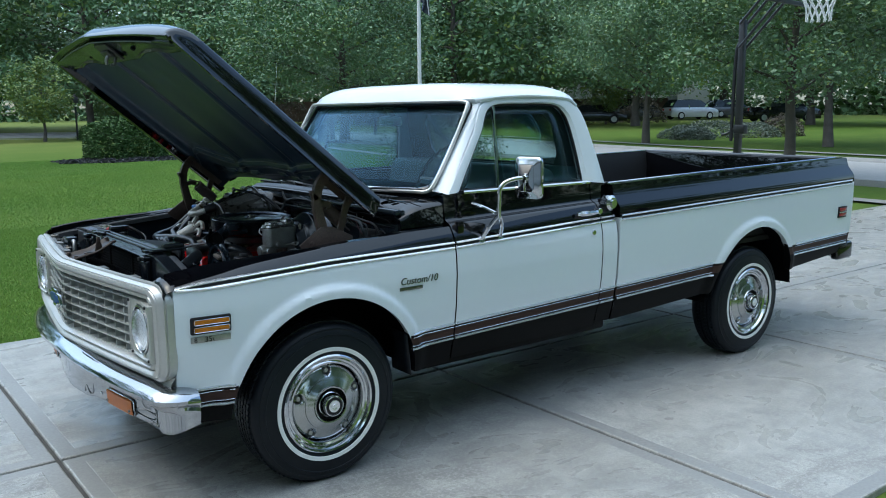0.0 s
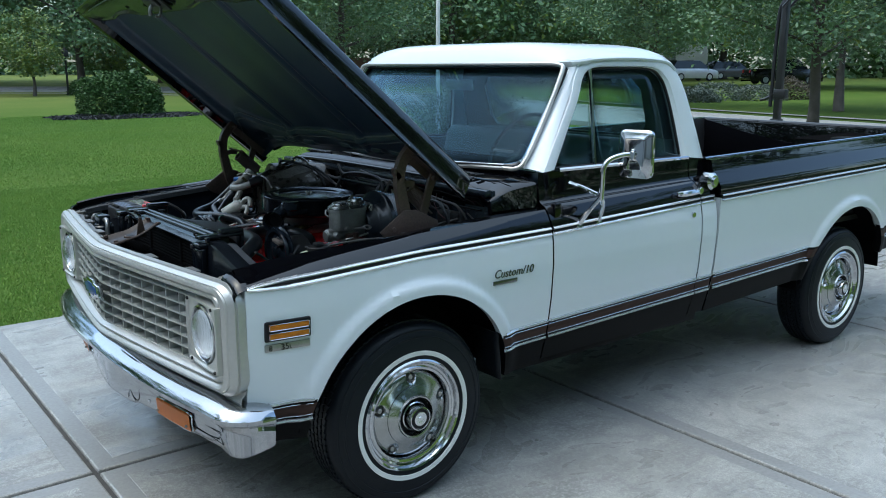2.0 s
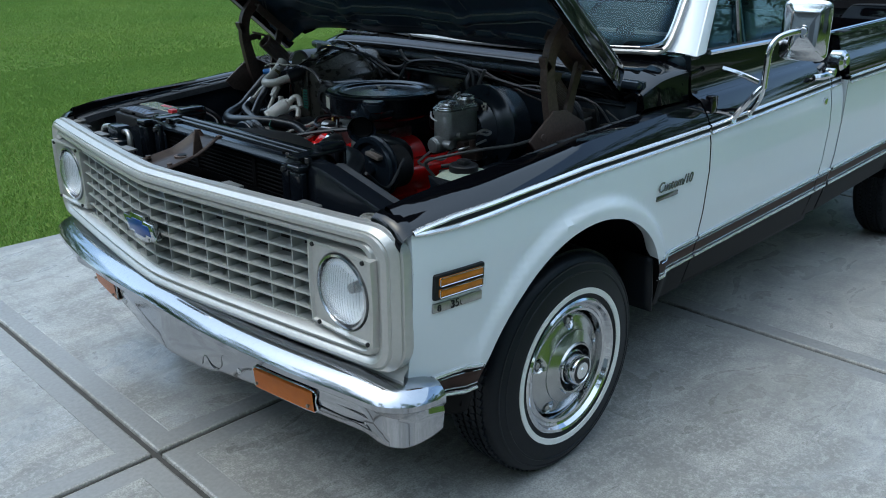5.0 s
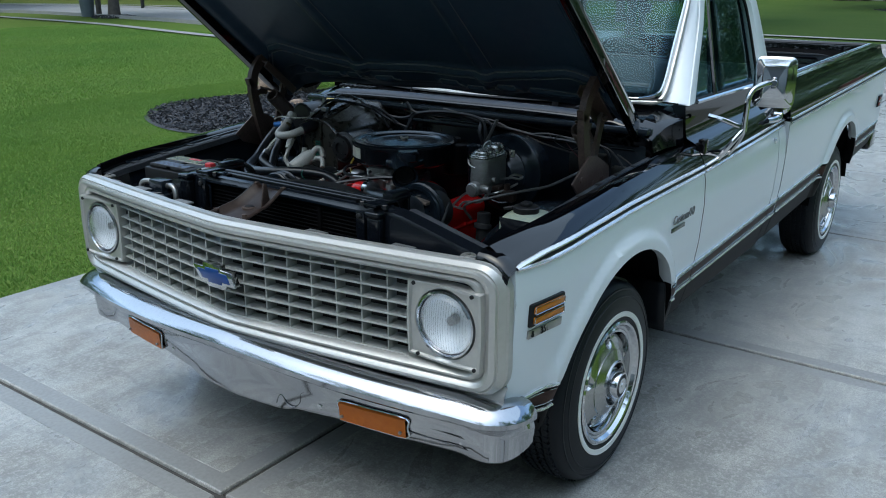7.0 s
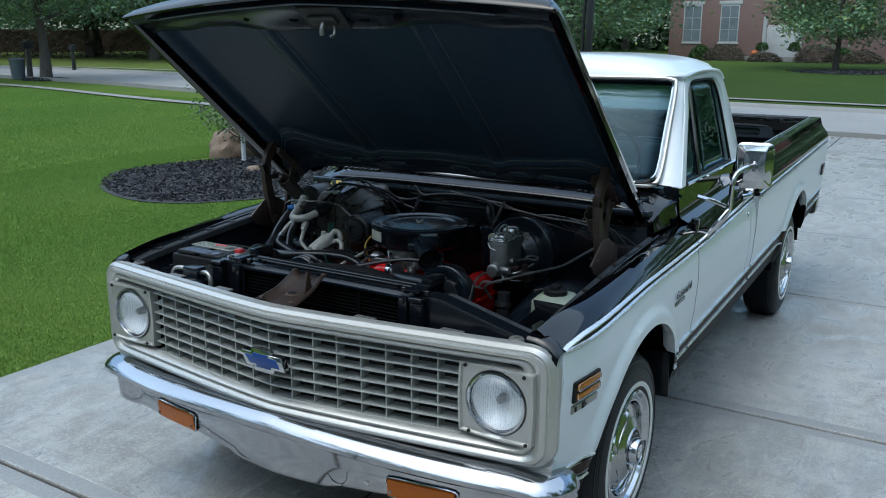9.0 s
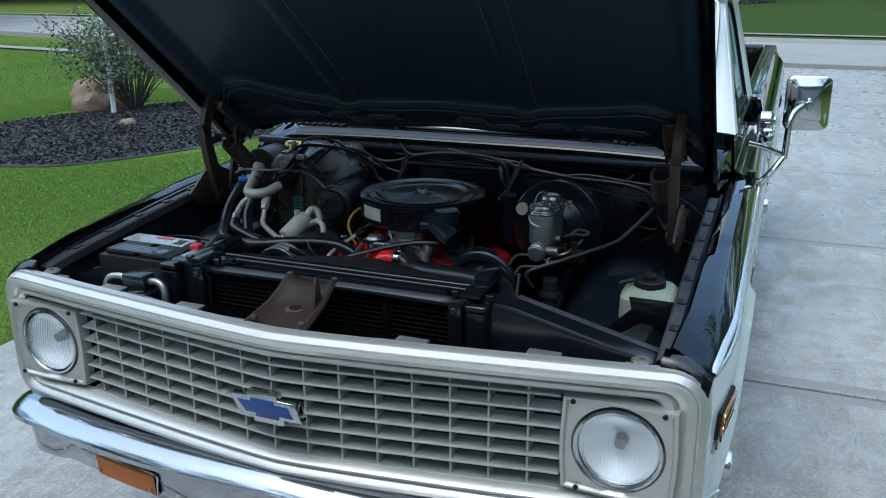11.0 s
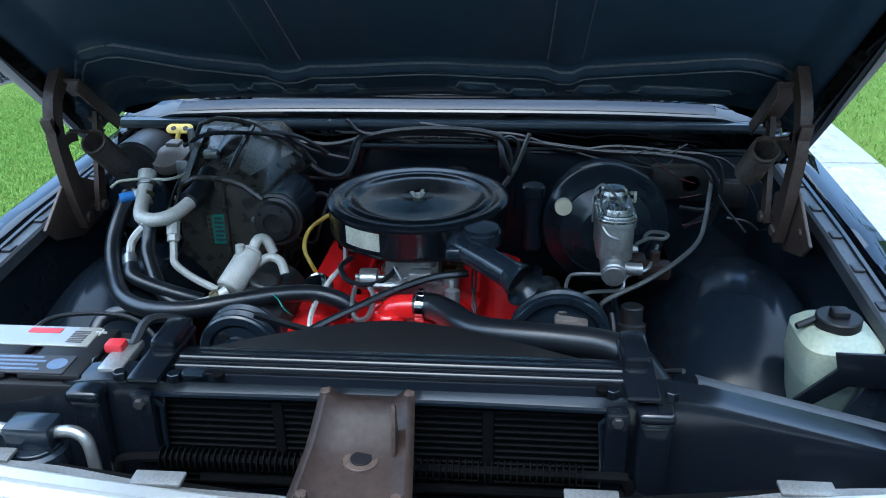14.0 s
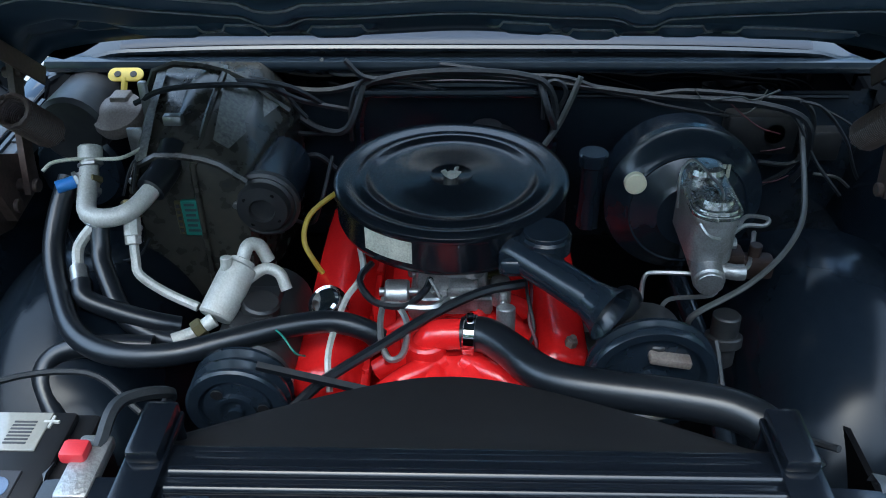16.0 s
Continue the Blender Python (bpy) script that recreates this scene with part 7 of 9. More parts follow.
part("liquid_pipe", join(tube([(0.025, 0.567, 1.005), (0.0, 0.562, 0.965), (-0.018, 0.553, 0.945), (-0.034, 0.508, 0.92), (-0.049, 0.451, 0.90)], 0.0085, 8), cyl((0.045, 0.570, 1.035), (0.02, 0.566, 1.0), 0.015, 8)), GREYALU, truck, "thin aluminium pipe")
for p0, p1, r, m in (((0.060, 0.572, 1.048), (0.040, 0.569, 1.024), 0.018, OLIVE), ((0.026, 0.567, 1.008), (0.012, 0.565, 0.988), 0.014, GREYALU), ((0.030, 0.620, 1.036), (0.016, 0.630, 1.020), 0.017, ZINC), ((0.098, 0.652, 1.072), (0.090, 0.651, 1.064), 0.022, OLIVE), ((0.082, 0.651, 1.058), (0.074, 0.650, 1.051), 0.0215, ZINC), ((0.088, 0.668, 1.073), (0.084, 0.674, 1.072), 0.016, ZINC), ((0.112, 0.653, 1.086), (0.116, 0.654, 1.091), 0.022, ZINC), ((-0.142, 0.411, 0.937), (-0.150, 0.425, 0.930), 0.016, OLIVE)):
    part("pipe_nut", cyl(p0, p1, r, 6), m, truck, smooth=False)
part("pressure_pipe", tube([(0.022, 0.622, 1.028), (0.005, 0.645, 1.005), (-0.008, 0.655, 0.985), (-0.045, 0.643, 0.967)], 0.010, 8), GREYALU, truck)
part("pipe_ferrule", tube([(-0.035, 0.647, 0.972), (-0.072, 0.632, 0.953)], 0.015, 10, straight=True), ZINC, truck)
part("suction_hose", tube([(0.10, 0.69, 1.07), (0.055, 0.70, 1.03), (0.0, 0.70, 0.985), (-0.069, 0.672, 0.95), (-0.165, 0.612, 0.938), (-0.214, 0.533, 0.938), (-0.222, 0.44, 0.945), (-0.196, 0.355, 0.952), (-0.163, 0.278, 0.952), (-0.140, 0.207, 0.945), (-0.141, 0.152, 0.93), (-0.143, 0.124, 0.905)], 0.0185, 14, 6), HOSE, truck, "long black refrigerant hose")
part("discharge_hose", tube([(-0.058, 0.636, 0.96), (-0.085, 0.622, 0.945), (-0.098, 0.566, 0.928), (-0.107, 0.506, 0.915), (-0.10, 0.468, 0.90)], 0.0165, 12), HOSE, truck)
part("heater_hose", tube([(0.03, 0.62, 1.03), (0.0, 0.617, 0.99), (-0.03, 0.606, 0.965), (-0.094, 0.56, 0.915), (-0.119, 0.506, 0.895), (-0.129, 0.46, 0.89)], 0.0165, 12), HOSE, truck)
part("heater_hose", tube([(-0.145, 0.50, 0.895), (-0.15, 0.58, 0.90), (-0.16, 0.65, 0.89), (-0.19, 0.672, 0.865), (-0.24, 0.64, 0.83), (-0.33, 0.56, 0.80), (-0.38, 0.46, 0.80)], 0.0175, 12), HOSE, truck)
part("heater_hose", tube([(0.0, 0.60, 0.84), (-0.14, 0.62, 0.82), (-0.30, 0.56, 0.80), (-0.40, 0.44, 0.78)], 0.016, 12), HOSE, truck)
part("drier", join(cyl((-0.132, 0.394, 0.945), (-0.058, 0.362, 0.995), 0.029, 24), cyl((-0.060, 0.363, 0.993), (-0.05, 0.359, 1.0), 0.021, 20), cyl((-0.080, 0.378, 1.003), (-0.077, 0.377, 1.025), 0.010, 10)), GREYALU, truck, "oxidised aluminium drier canister")
part("drier_pipe", tube([(-0.055, 0.361, 0.997), (-0.034, 0.352, 1.018), (-0.024, 0.336, 1.012), (-0.03, 0.322, 0.985)], 0.0115, 10), GREYALU, truck)
part("drier_pipe", tube([(-0.07, 0.352, 0.975), (-0.052, 0.325, 0.985), (-0.056, 0.300, 0.978), (-0.07, 0.288, 0.955)], 0.010, 10), GREYALU, truck)
part("drier_pipe", tube([(-0.134, 0.395, 0.943), (-0.150, 0.425, 0.930), (-0.165, 0.455, 0.922)], [0.013, 0.010, 0.014], 10), GREYALU, truck)

# brake booster and master cylinder
PLUG = material("cream_plug", (0.72, 0.66, 0.46), 0.5, vary=0.3, scale=30)
BM = Matrix.Translation((0.185, -0.414, 0.978)) @ Matrix.Rotation(radians(-90), 4, "Y") @ Matrix.Rotation(radians(4), 4, "Y")
boost = part("brake_booster", lathe([(0.0, 0.060), (0.06, 0.060), (0.07, 0.052), (0.10, 0.040), (0.125, 0.020), (0.138, 0.0), (0.146, -0.004), (0.147, -0.022), (0.138, -0.028), (0.136, -0.10), (0.08, -0.14), (0.0, -0.14)], BM, 56), BAY, truck, "large round black brake booster")
part("booster_ring", lathe([(0.112, 0.034), (0.108, 0.038), (0.104, 0.036)], BM, 48), BAY, boost)
part("booster_plug", cyl(BM @ Vector((0.055, 0.101, 0.030)), BM @ Vector((0.055, 0.101, 0.046)), 0.020, 20), PLUG, boost, "cream round plug")
part("booster_mark", join(*[box(-0.004, 0.004, -0.003, 0.003, 0, 0.003, turn=BM @ Matrix.Translation((0.075 + 0.009 * i, -0.058 + 0.008 * j, 0.047))) for i, j in ((0, 0), (1, 0), (0, 1), (2, 1), (2, 0), (1, 2))]), PAPER, boost, smooth=False)
LIDSTEEL = material("dull_plated_lid", (0.46, 0.46, 0.45), 0.24, 0.9, vary=0.5, scale=14, color2=(0.30, 0.30, 0.29), rough_vary=0.08)


def capsule(x0, x1, hw, c=-0.418, n=9):
    """Plan outline, rounded at both ends."""
    r = hw * 0.8
    out = []
    for cx, cy, a0 in ((x1 - r, hw - r, 0), (x0 + r, hw - r, 90), (x0 + r, r - hw, 180), (x1 - r, r - hw, 270)):
        out += [(cx + r * math.cos(radians(a0 + 90 * k / (n - 1))), c + cy + r * math.sin(radians(a0 + 90 * k / (n - 1)))) for k in range(n)]
    return out


def puck(x0, x1, hw, z0, z1, b):
    """Upright block with that plan and an eased top edge."""
    rows = []
    for inset, z in ((0.0, z0), (0.0, z1 - b), (0.3 * b, z1 - 0.3 * b), (b, z1), (0.9 * hw, z1)):
        rows.append([(x, y, z) for x, y in capsule(x0 + inset, x1 - inset, hw - inset)])
    return flipped(grid(rows, closed_v=True))


mc = part("master_cylinder", join(puck(-0.022, 0.138, 0.038, 0.978, 1.058, 0.004), puck(-0.026, 0.142, 0.041, 1.052, 1.066, 0.002), cyl((-0.01, -0.418, 0.962), (0.16, -0.42, 0.970), 0.030, 24), cyl((-0.040, -0.414, 0.956), (0.0, -0.416, 0.962), 0.027, 24), cyl((-0.048, -0.4135, 0.955), (-0.038, -0.414, 0.956), 0.023, 24), tube([(-0.01, -0.43, 0.962), (-0.02, -0.46, 0.962), (-0.02, -0.475, 0.962)], 0.014, 10), tube([(0.03, -0.44, 0.985), (0.03, -0.47, 0.988)], 0.010, 8, straight=True)), CAST, truck, "cast master cylinder")
part("reservoir_lid", join(puck(-0.027, 0.143, 0.042, 1.0655, 1.074, 0.003), puck(-0.022, 0.138, 0.037, 1.072, 1.080, 0.004), puck(-0.010, 0.056, 0.029, 1.078, 1.092, 0.008), puck(0.070, 0.132, 0.031, 1.078, 1.104, 0.012)), LIDSTEEL, mc, "bright pressed lid", smooth=False)
part("lid_bail", join(tube([(0.075, -0.374, 1.03), (0.090, -0.374, 1.09), (0.100, -0.395, 1.110), (0.062, -0.418, 1.098), (0.010, -0.425, 1.096), (-0.030, -0.410, 1.066)], 0.0025, 6), tube([(-0.024, -0.385, 1.060), (-0.034, -0.398, 1.045), (-0.032, -0.420, 1.035)], 0.003, 6)), ZINC, mc)
part("brake_line", tube([(0.018, -0.413, 0.93), (0.033, -0.35, 0.922), (0.036, -0.326, 0.912), (0.0, -0.316, 0.89), (-0.017, -0.316, 0.878), (-0.007, -0.354, 0.87)], 0.0042, 6), ZINC, truck, "bent steel brake line")
part("brake_line", tube([(0.092, -0.522, 0.97), (0.04, -0.505, 0.955), (0.007, -0.487, 0.948), (0.002, -0.445, 0.932), (-0.015, -0.433, 0.91), (-0.014, -0.364, 0.90), (-0.021, -0.345, 0.88)], 0.0042, 6), ZINC, truck, "bent steel brake line")
part("brake_line", tube([(0.060, -0.470, 0.985), (0.082, -0.500, 0.99), (0.082, -0.533, 0.99), (0.092, -0.541, 0.998), (0.098, -0.51, 1.0), (0.090, -0.495, 0.995), (0.078, -0.49, 0.985)], 0.0042, 6), ZINC, truck, "bent steel brake line")
part("proportioning_valve", join(box(0.02, 0.055, -0.545, -0.475, 0.915, 0.955, 0.008), cyl((0.04, -0.51, 0.955), (0.04, -0.51, 0.978), 0.011), box(0.02, 0.06, -0.49, -0.455, 0.945, 0.968, 0.006)), BARE, truck, "brass-brown brake valve block")
part("steering_shaft", tube([(0.46, -0.42, 0.80), (-0.02, -0.46, 0.74), (-0.25, -0.47, 0.62)], 0.020, 10, straight=True), BAY, truck)
part("shaft_coupling", join(cyl((-0.04, -0.46, 0.78), (-0.03, -0.46, 0.88), 0.024), cyl((-0.04, -0.46, 0.82), (-0.035, -0.46, 0.84), 0.032)), BAYDULL, truck)

# wiring along the firewall
def wire(name, pts, r=0.005, m=WIRE, label=""):
    return part(name, tube(pts, r, 6, 6), m, truck, label)


wire("wiring_loom", [(0.42, 0.50, 1.12), (0.43, 0.30, 1.09), (0.42, 0.18, 1.115), (0.42, 0.0, 1.13), (0.42, -0.15, 1.118), (0.42, -0.40, 1.085), (0.40, -0.58, 1.08), (0.36, -0.68, 1.06), (0.38, -0.71, 0.96), (0.40, -0.70, 0.90)], 0.0075, label="taped black wiring loom")
wire("wiring_loom", [(0.42, 0.21, 1.07), (0.41, 0.18, 1.12), (0.41, 0.02, 1.142), (0.40, -0.16, 1.125), (0.38, -0.19, 1.03), (0.37, -0.17, 1.08), (0.41, -0.155, 1.12)], 0.0075)
wire("ground_strap", [(0.36, -0.165, 1.0), (0.38, -0.20, 1.05), (0.40, -0.235, 1.135)], 0.0065, OLDCABLE, "grey braided cable")
wire("speedometer_cable", [(0.42, -0.70, 1.02), (0.232, -0.653, 0.985), (0.135, -0.621, 0.965), (0.045, -0.562, 0.955), (-0.023, -0.484, 0.935), (-0.057, -0.395, 0.9), (-0.02, -0.40, 0.84)], 0.0055, OLDCABLE, "grey sheathed cable")
wire("wire", [(0.42, -0.52, 1.09), (0.40, -0.60, 1.03), (0.42, -0.66, 1.00)], 0.0016, PINKWIRE)
wire("wire", [(0.43, -0.55, 1.07), (0.40, -0.66, 1.06), (0.36, -0.72, 0.97), (0.34, -0.78, 0.90)], 0.004)
wire("wire", [(0.42, 0.0, 1.128), (0.41, 0.18, 1.125), (0.41, 0.235, 1.165)], 0.006)
wire("wire", [(0.40, -0.50, 1.085), (0.36, -0.54, 1.11), (0.39, -0.58, 1.09), (0.37, -0.62, 1.12)], 0.002, OLDCABLE)
wire("hose_line", [(0.44, 0.38, 1.06), (0.40, 0.30, 1.02), (0.38, 0.235, 1.03), (0.41, 0.20, 1.11)], 0.008)
wire("hose_line", [(0.34, 0.52, 1.15), (0.36, 0.36, 1.135), (0.42, 0.28, 1.06)], 0.006)
wire("hose_line", [(0.28, 0.62, 1.13), (0.27, 0.54, 1.165), (0.34, 0.40, 1.14), (0.40, 0.32, 1.08), (0.42, 0.22, 1.05)], 0.006)
wire("wire", [(0.20, 0.36, 0.94), (0.22, 0.30, 0.90), (0.20, 0.27, 0.96), (0.26, 0.25, 1.03)], 0.004)
wire("battery_cable", [(-0.46, 0.45, 1.0), (-0.40, 0.44, 1.02), (-0.34, 0.40, 0.98), (-0.30, 0.44, 0.90)], 0.009)
wire("hose_line", [(-0.44, 0.68, 0.98), (-0.33, 0.66, 0.98), (-0.27, 0.55, 0.95), (-0.30, 0.47, 0.90)], 0.005)
wire("wire", [(-0.40, -0.50, 0.95), (-0.25, -0.42, 0.86), (-0.16, -0.40, 0.93)], 0.005)
part("firewall_box", join(box(0.42, 0.47, -0.70, -0.55, 0.95, 1.04, 0.010), box(0.43, 0.47, -0.80, -0.72, 0.93, 1.00, 0.008), cyl((0.42, -0.65, 1.0), (0.45, -0.65, 1.0), 0.025)), BAYDULL, truck, "black fuse connector box")
part("distributor", join(cyl((0.36, -0.06, 0.90), (0.36, -0.06, 1.03), 0.055), cyl((0.36, -0.05, 1.03), (0.36, -0.05, 1.05), 0.03)), PLASTIC, truck)
part("oil_fill_tube", join(cyl((0.22, -0.245, 0.90), (0.22, -0.245, 1.04), 0.022), cyl((0.22, -0.245, 1.035), (0.22, -0.245, 1.062), 0.028)), BAY, truck)

# battery
LABEL = material("glossy_cream_label", (0.26, 0.25, 0.215), 0.25, vary=0.5, scale=20, color2=(0.20, 0.19, 0.16), coat=1.0)
BLUEGREY = material("pale_blue_print", (0.07, 0.11, 0.19), 0.5, vary=0.6, scale=60, color2=(0.16, 0.19, 0.25))
bat = part("battery", join(box(-0.565, -0.385, 0.475, 0.755, 0.78, 0.985, 0.008), box(-0.555, -0.395, 0.50, 0.61, 0.985, 0.998, 0.006), box(-0.555, -0.395, 0.63, 0.735, 0.985, 0.998, 0.006)), PLASTIC, truck, "black battery with pale top label")
part("battery_label", box(-0.465, -0.400, 0.53, 0.75, 0.996, 1.0005, 0.001, 1), LABEL, bat, "cream label")
part("battery_side_label", box(-0.552, -0.497, 0.53, 0.73, 0.996, 1.0005, 0.001, 1), INK, bat, "dark label with pale blue print")
for k in range(4):
    part("label_print", box(-0.545 + k * 0.012, -0.539 + k * 0.012, 0.575 + 0.01 * (k % 2), 0.71, 1.0, 1.0015, 0.0005, 1), BLUEGREY, bat)
part("label_mark", cyl((-0.525, 0.552, 0.999), (-0.525, 0.552, 1.0015), 0.017, 16), BLUEGREY, bat)
part("label_mark", box(-0.425, -0.408, 0.60, 0.66, 1.0, 1.0015, 0.0005, 1), REDPLASTIC, bat)
for k in range(7):
    part("label_print", box(-0.455 + k * 0.006, -0.452 + k * 0.006, 0.545, 0.575, 1.0, 1.0015, 0.0005, 1), INK, bat)
part("battery_terminal", box(-0.488, -0.460, 0.455, 0.488, 1.0, 1.018, 0.005), REDPLASTIC, bat, "red terminal cover")
part("terminal_clamp", box(-0.54, -0.44, 0.435, 0.478, 0.985, 1.005, 0.006), CAST, bat)
# washer bottle
FLUID = material("bottle_plastic_over_fluid", (0.15, 0.21, 0.20), 0.4, vary=0.7, scale=9, color2=(0.22, 0.25, 0.18))
rows = []
for w, d, z, o in ((0.045, 0.035, 0.78, 0.01), (0.062, 0.050, 0.79, 0.008), (0.072, 0.060, 0.86, 0.0), (0.0775, 0.067, 0.899, 0.0), (0.078, 0.0675, 0.902, 0.0), (0.080, 0.070, 0.92, 0.0), (0.078, 0.068, 0.968, 0.0), (0.060, 0.052, 0.985, 0.0), (0.03, 0.03, 0.992, 0.0)):
    rows.append([(-0.285 + d * 1.15 * (abs(math.cos(a)) ** 0.5) * np.sign(math.cos(a)) + o, -0.786 + 0.9 * w * (abs(math.sin(a)) ** 0.5) * np.sign(math.sin(a)), z) for a in [math.tau * k / 28 for k in range(28)]])
wb = part("washer_bottle", grid(rows, closed_v=True, mat=lambda i, j, c: 1 if c.z < 0.90 else 0), [CREAM, FLUID], truck, "milky green washer bottle")
part("bottle_cap", join(cyl((-0.290, -0.784, 0.985), (-0.290, -0.784, 1.008), 0.040, 24), box(-0.305, -0.275, -0.80, -0.768, 1.006, 1.022, 0.006), tube([(-0.285, -0.75, 1.0), (-0.30, -0.71, 0.99)], 0.006, 6, straight=True)), PLASTIC, wb, "black bottle cap")
CROSS = Matrix(((0, 0, 1, -0.392), (1, 0, 0, 0), (0, 1, 0, 0), (0, 0, 0, 1)))
part("bottle_bracket", prism([(-0.749, 0.990), (-0.757, 0.959), (-0.672, 0.874), (-0.703, 0.868), (-0.780, 0.925), (-0.868, 0.920), (-0.868, 0.989)][::-1], 0.006, CROSS, 0.0015), RADBLACK, truck, "black forked bottle bracket")
part("bottle_strap", join(box(-0.375, -0.367, -0.86, -0.79, 0.80, 0.93, 0.004, 1, Matrix.Translation((-0.37, -0.82, 0.86)) @ Matrix.Rotation(radians(25), 4, "X") @ Matrix.Translation((0.37, 0.82, -0.86))), box(-0.40, -0.36, -0.86, -0.74, 0.775, 0.80, 0.005)), BAY, truck)
# horn canister in front of the support
part("vapour_canister", join(cyl((-0.655, 0.530, 0.82), (-0.655, 0.530, 0.935), 0.046, 28), cyl((-0.655, 0.530, 0.93), (-0.655, 0.530, 0.942), 0.040, 28), box(-0.680, -0.630, 0.492, 0.568, 0.938, 0.982, 0.007)), BAY, truck, "black canister ahead of the radiator support")
part("canister_pipe", tube([(-0.655, 0.566, 0.962), (-0.658, 0.600, 0.966), (-0.665, 0.628, 0.955), (-0.67, 0.64, 0.90)], 0.010, 10), ZINC, truck, "bent aluminium pipe")
part("canister_pipe", tube([(-0.655, 0.494, 0.962), (-0.657, 0.462, 0.964), (-0.66, 0.442, 0.945), (-0.665, 0.436, 0.88)], 0.010, 10), ZINC, truck, "bent aluminium pipe")
part("bay_floor", box(-0.58, 0.47, -0.60, 0.60, 0.38, 0.42), BAYDULL, truck)

# more wiring across the firewall
for pts, r, m in (
        ([(0.435, 0.046, 1.13), (0.435, -0.064, 1.117), (0.435, -0.167, 1.121), (0.435, -0.287, 1.096), (0.435, -0.401, 1.061), (0.435, -0.515, 1.039), (0.435, -0.597, 1.026), (0.435, -0.665, 0.999), (0.435, -0.7, 0.964)], 0.004, WIRE),
        ([(0.42, 0.046, 1.153), (0.42, -0.111, 1.131), (0.42, -0.212, 1.123), (0.42, -0.333, 1.085), (0.42, -0.456, 1.097), (0.42, -0.614, 1.083), (0.42, -0.686, 1.075), (0.42, -0.72, 1.041), (0.42, -0.725, 0.979), (0.42, -0.693, 0.916), (0.42, -0.642, 0.879)], 0.0052, WIRE),
        ([(0.4, -0.164, 1.043), (0.4, -0.165, 1.11), (0.4, -0.187, 1.126), (0.4, -0.208, 1.102), (0.4, -0.191, 1.051), (0.4, -0.182, 0.999)], 0.0048, WIRE),
        ([(0.41, -0.682, 1.079), (0.41, -0.732, 1.062), (0.41, -0.794, 0.993), (0.41, -0.848, 0.893), (0.41, -0.956, 0.789)], 0.004, WIRE),
        ([(0.43, -0.749, 1.049), (0.43, -0.803, 1.019), (0.43, -0.861, 0.974)], 0.003, WIRE),
        ([(0.42, -0.628, 0.935), (0.42, -0.69, 0.929), (0.42, -0.734, 0.953)], 0.0058, WIRE),
        ([(0.41, -0.465, 1.105), (0.41, -0.497, 1.071), (0.41, -0.555, 1.05), (0.41, -0.592, 1.062), (0.41, -0.611, 1.104)], 0.0014, OLDCABLE),
        ([(0.41, -0.624, 0.965), (0.41, -0.648, 0.968), (0.41, -0.673, 0.974)], 0.0014, PINKWIRE),
        ([(0.41, -0.637, 0.889), (0.41, -0.669, 0.894), (0.41, -0.695, 0.908)], 0.0014, PINKWIRE),
        ([(0.42, -0.751, 0.907), (0.42, -0.802, 0.898), (0.42, -0.834, 0.874)], 0.0035, OLDCABLE),
        ([(0.38, 0.47, 1.145), (0.38, 0.379, 1.129), (0.38, 0.33, 1.07), (0.38, 0.316, 1.053)], 0.005, WIRE),
        ([(0.33, 0.586, 1.109), (0.348, 0.54, 1.142), (0.366, 0.47, 1.122), (0.384, 0.388, 1.06), (0.402, 0.34, 1.008), (0.42, 0.237, 1.004)], 0.0055, WIRE),
        ([(0.28, 0.605, 1.09), (0.313, 0.561, 1.14), (0.347, 0.492, 1.149), (0.38, 0.429, 1.1)], 0.004, WIRE),
        ([(0.44, 0.288, 1.155), (0.44, 0.263, 1.125), (0.44, 0.199, 1.121), (0.44, 0.048, 1.112)], 0.005, OLDCABLE),
        ([(0.36, 0.328, 0.975), (0.36, 0.296, 0.977), (0.36, 0.262, 0.946)], 0.006, WIRE),
        ([(0.41, 0.233, 0.987), (0.41, 0.227, 1.074), (0.41, 0.196, 1.124), (0.41, 0.118, 1.116), (0.41, 0.047, 1.1)], 0.005, WIRE),
        ([(0.33, 0.807, 1.026), (0.33, 0.783, 1.077), (0.33, 0.757, 1.1), (0.33, 0.726, 1.105)], 0.003, WIRE),
        ([(0.06, 0.661, 0.953), (0.06, 0.626, 0.92), (0.06, 0.581, 0.933), (0.06, 0.556, 0.97)], 0.0025, WIRE),
        ([(0.1, 0.602, 1.034), (0.1, 0.582, 1.081), (0.1, 0.566, 1.103), (0.1, 0.583, 1.042)], 0.0022, WIRE),
        ([(0.06, 0.699, 0.986), (0.06, 0.69, 0.949), (0.06, 0.647, 0.92)], 0.0022, WIRE),
):
    wire("wire", pts, r, m)
for hx0, hy0 in ((-0.563, 0.26), (-0.565, -0.344)):
    part("panel_hole", cyl((hx0, hy0, 1.010), (hx0, hy0, 1.0195), 0.010, 18), CORE, rad)
part("panel_stamp", box(-0.558-0.012, -0.558+0.012, 0.301-0.018, 0.301+0.018, 1.012, 1.0205, 0.004, 2), BAY, rad)
part("plus_mark", join(box(-0.416-0.010, -0.416+0.010, 0.527-0.0018, 0.527+0.0018, 0.997, 1.0008), box(-0.416-0.0018, -0.416+0.0018, 0.527-0.010, 0.527+0.010, 0.997, 1.0010)), GREYALU, bat)


# ---- the garden and the far side of the street ----
BARK = material("tree_bark", (0.10, 0.085, 0.07), 0.9, vary=0.9, scale=6, color2=(0.05, 0.042, 0.036), bump=0.6, bump_scale=30)
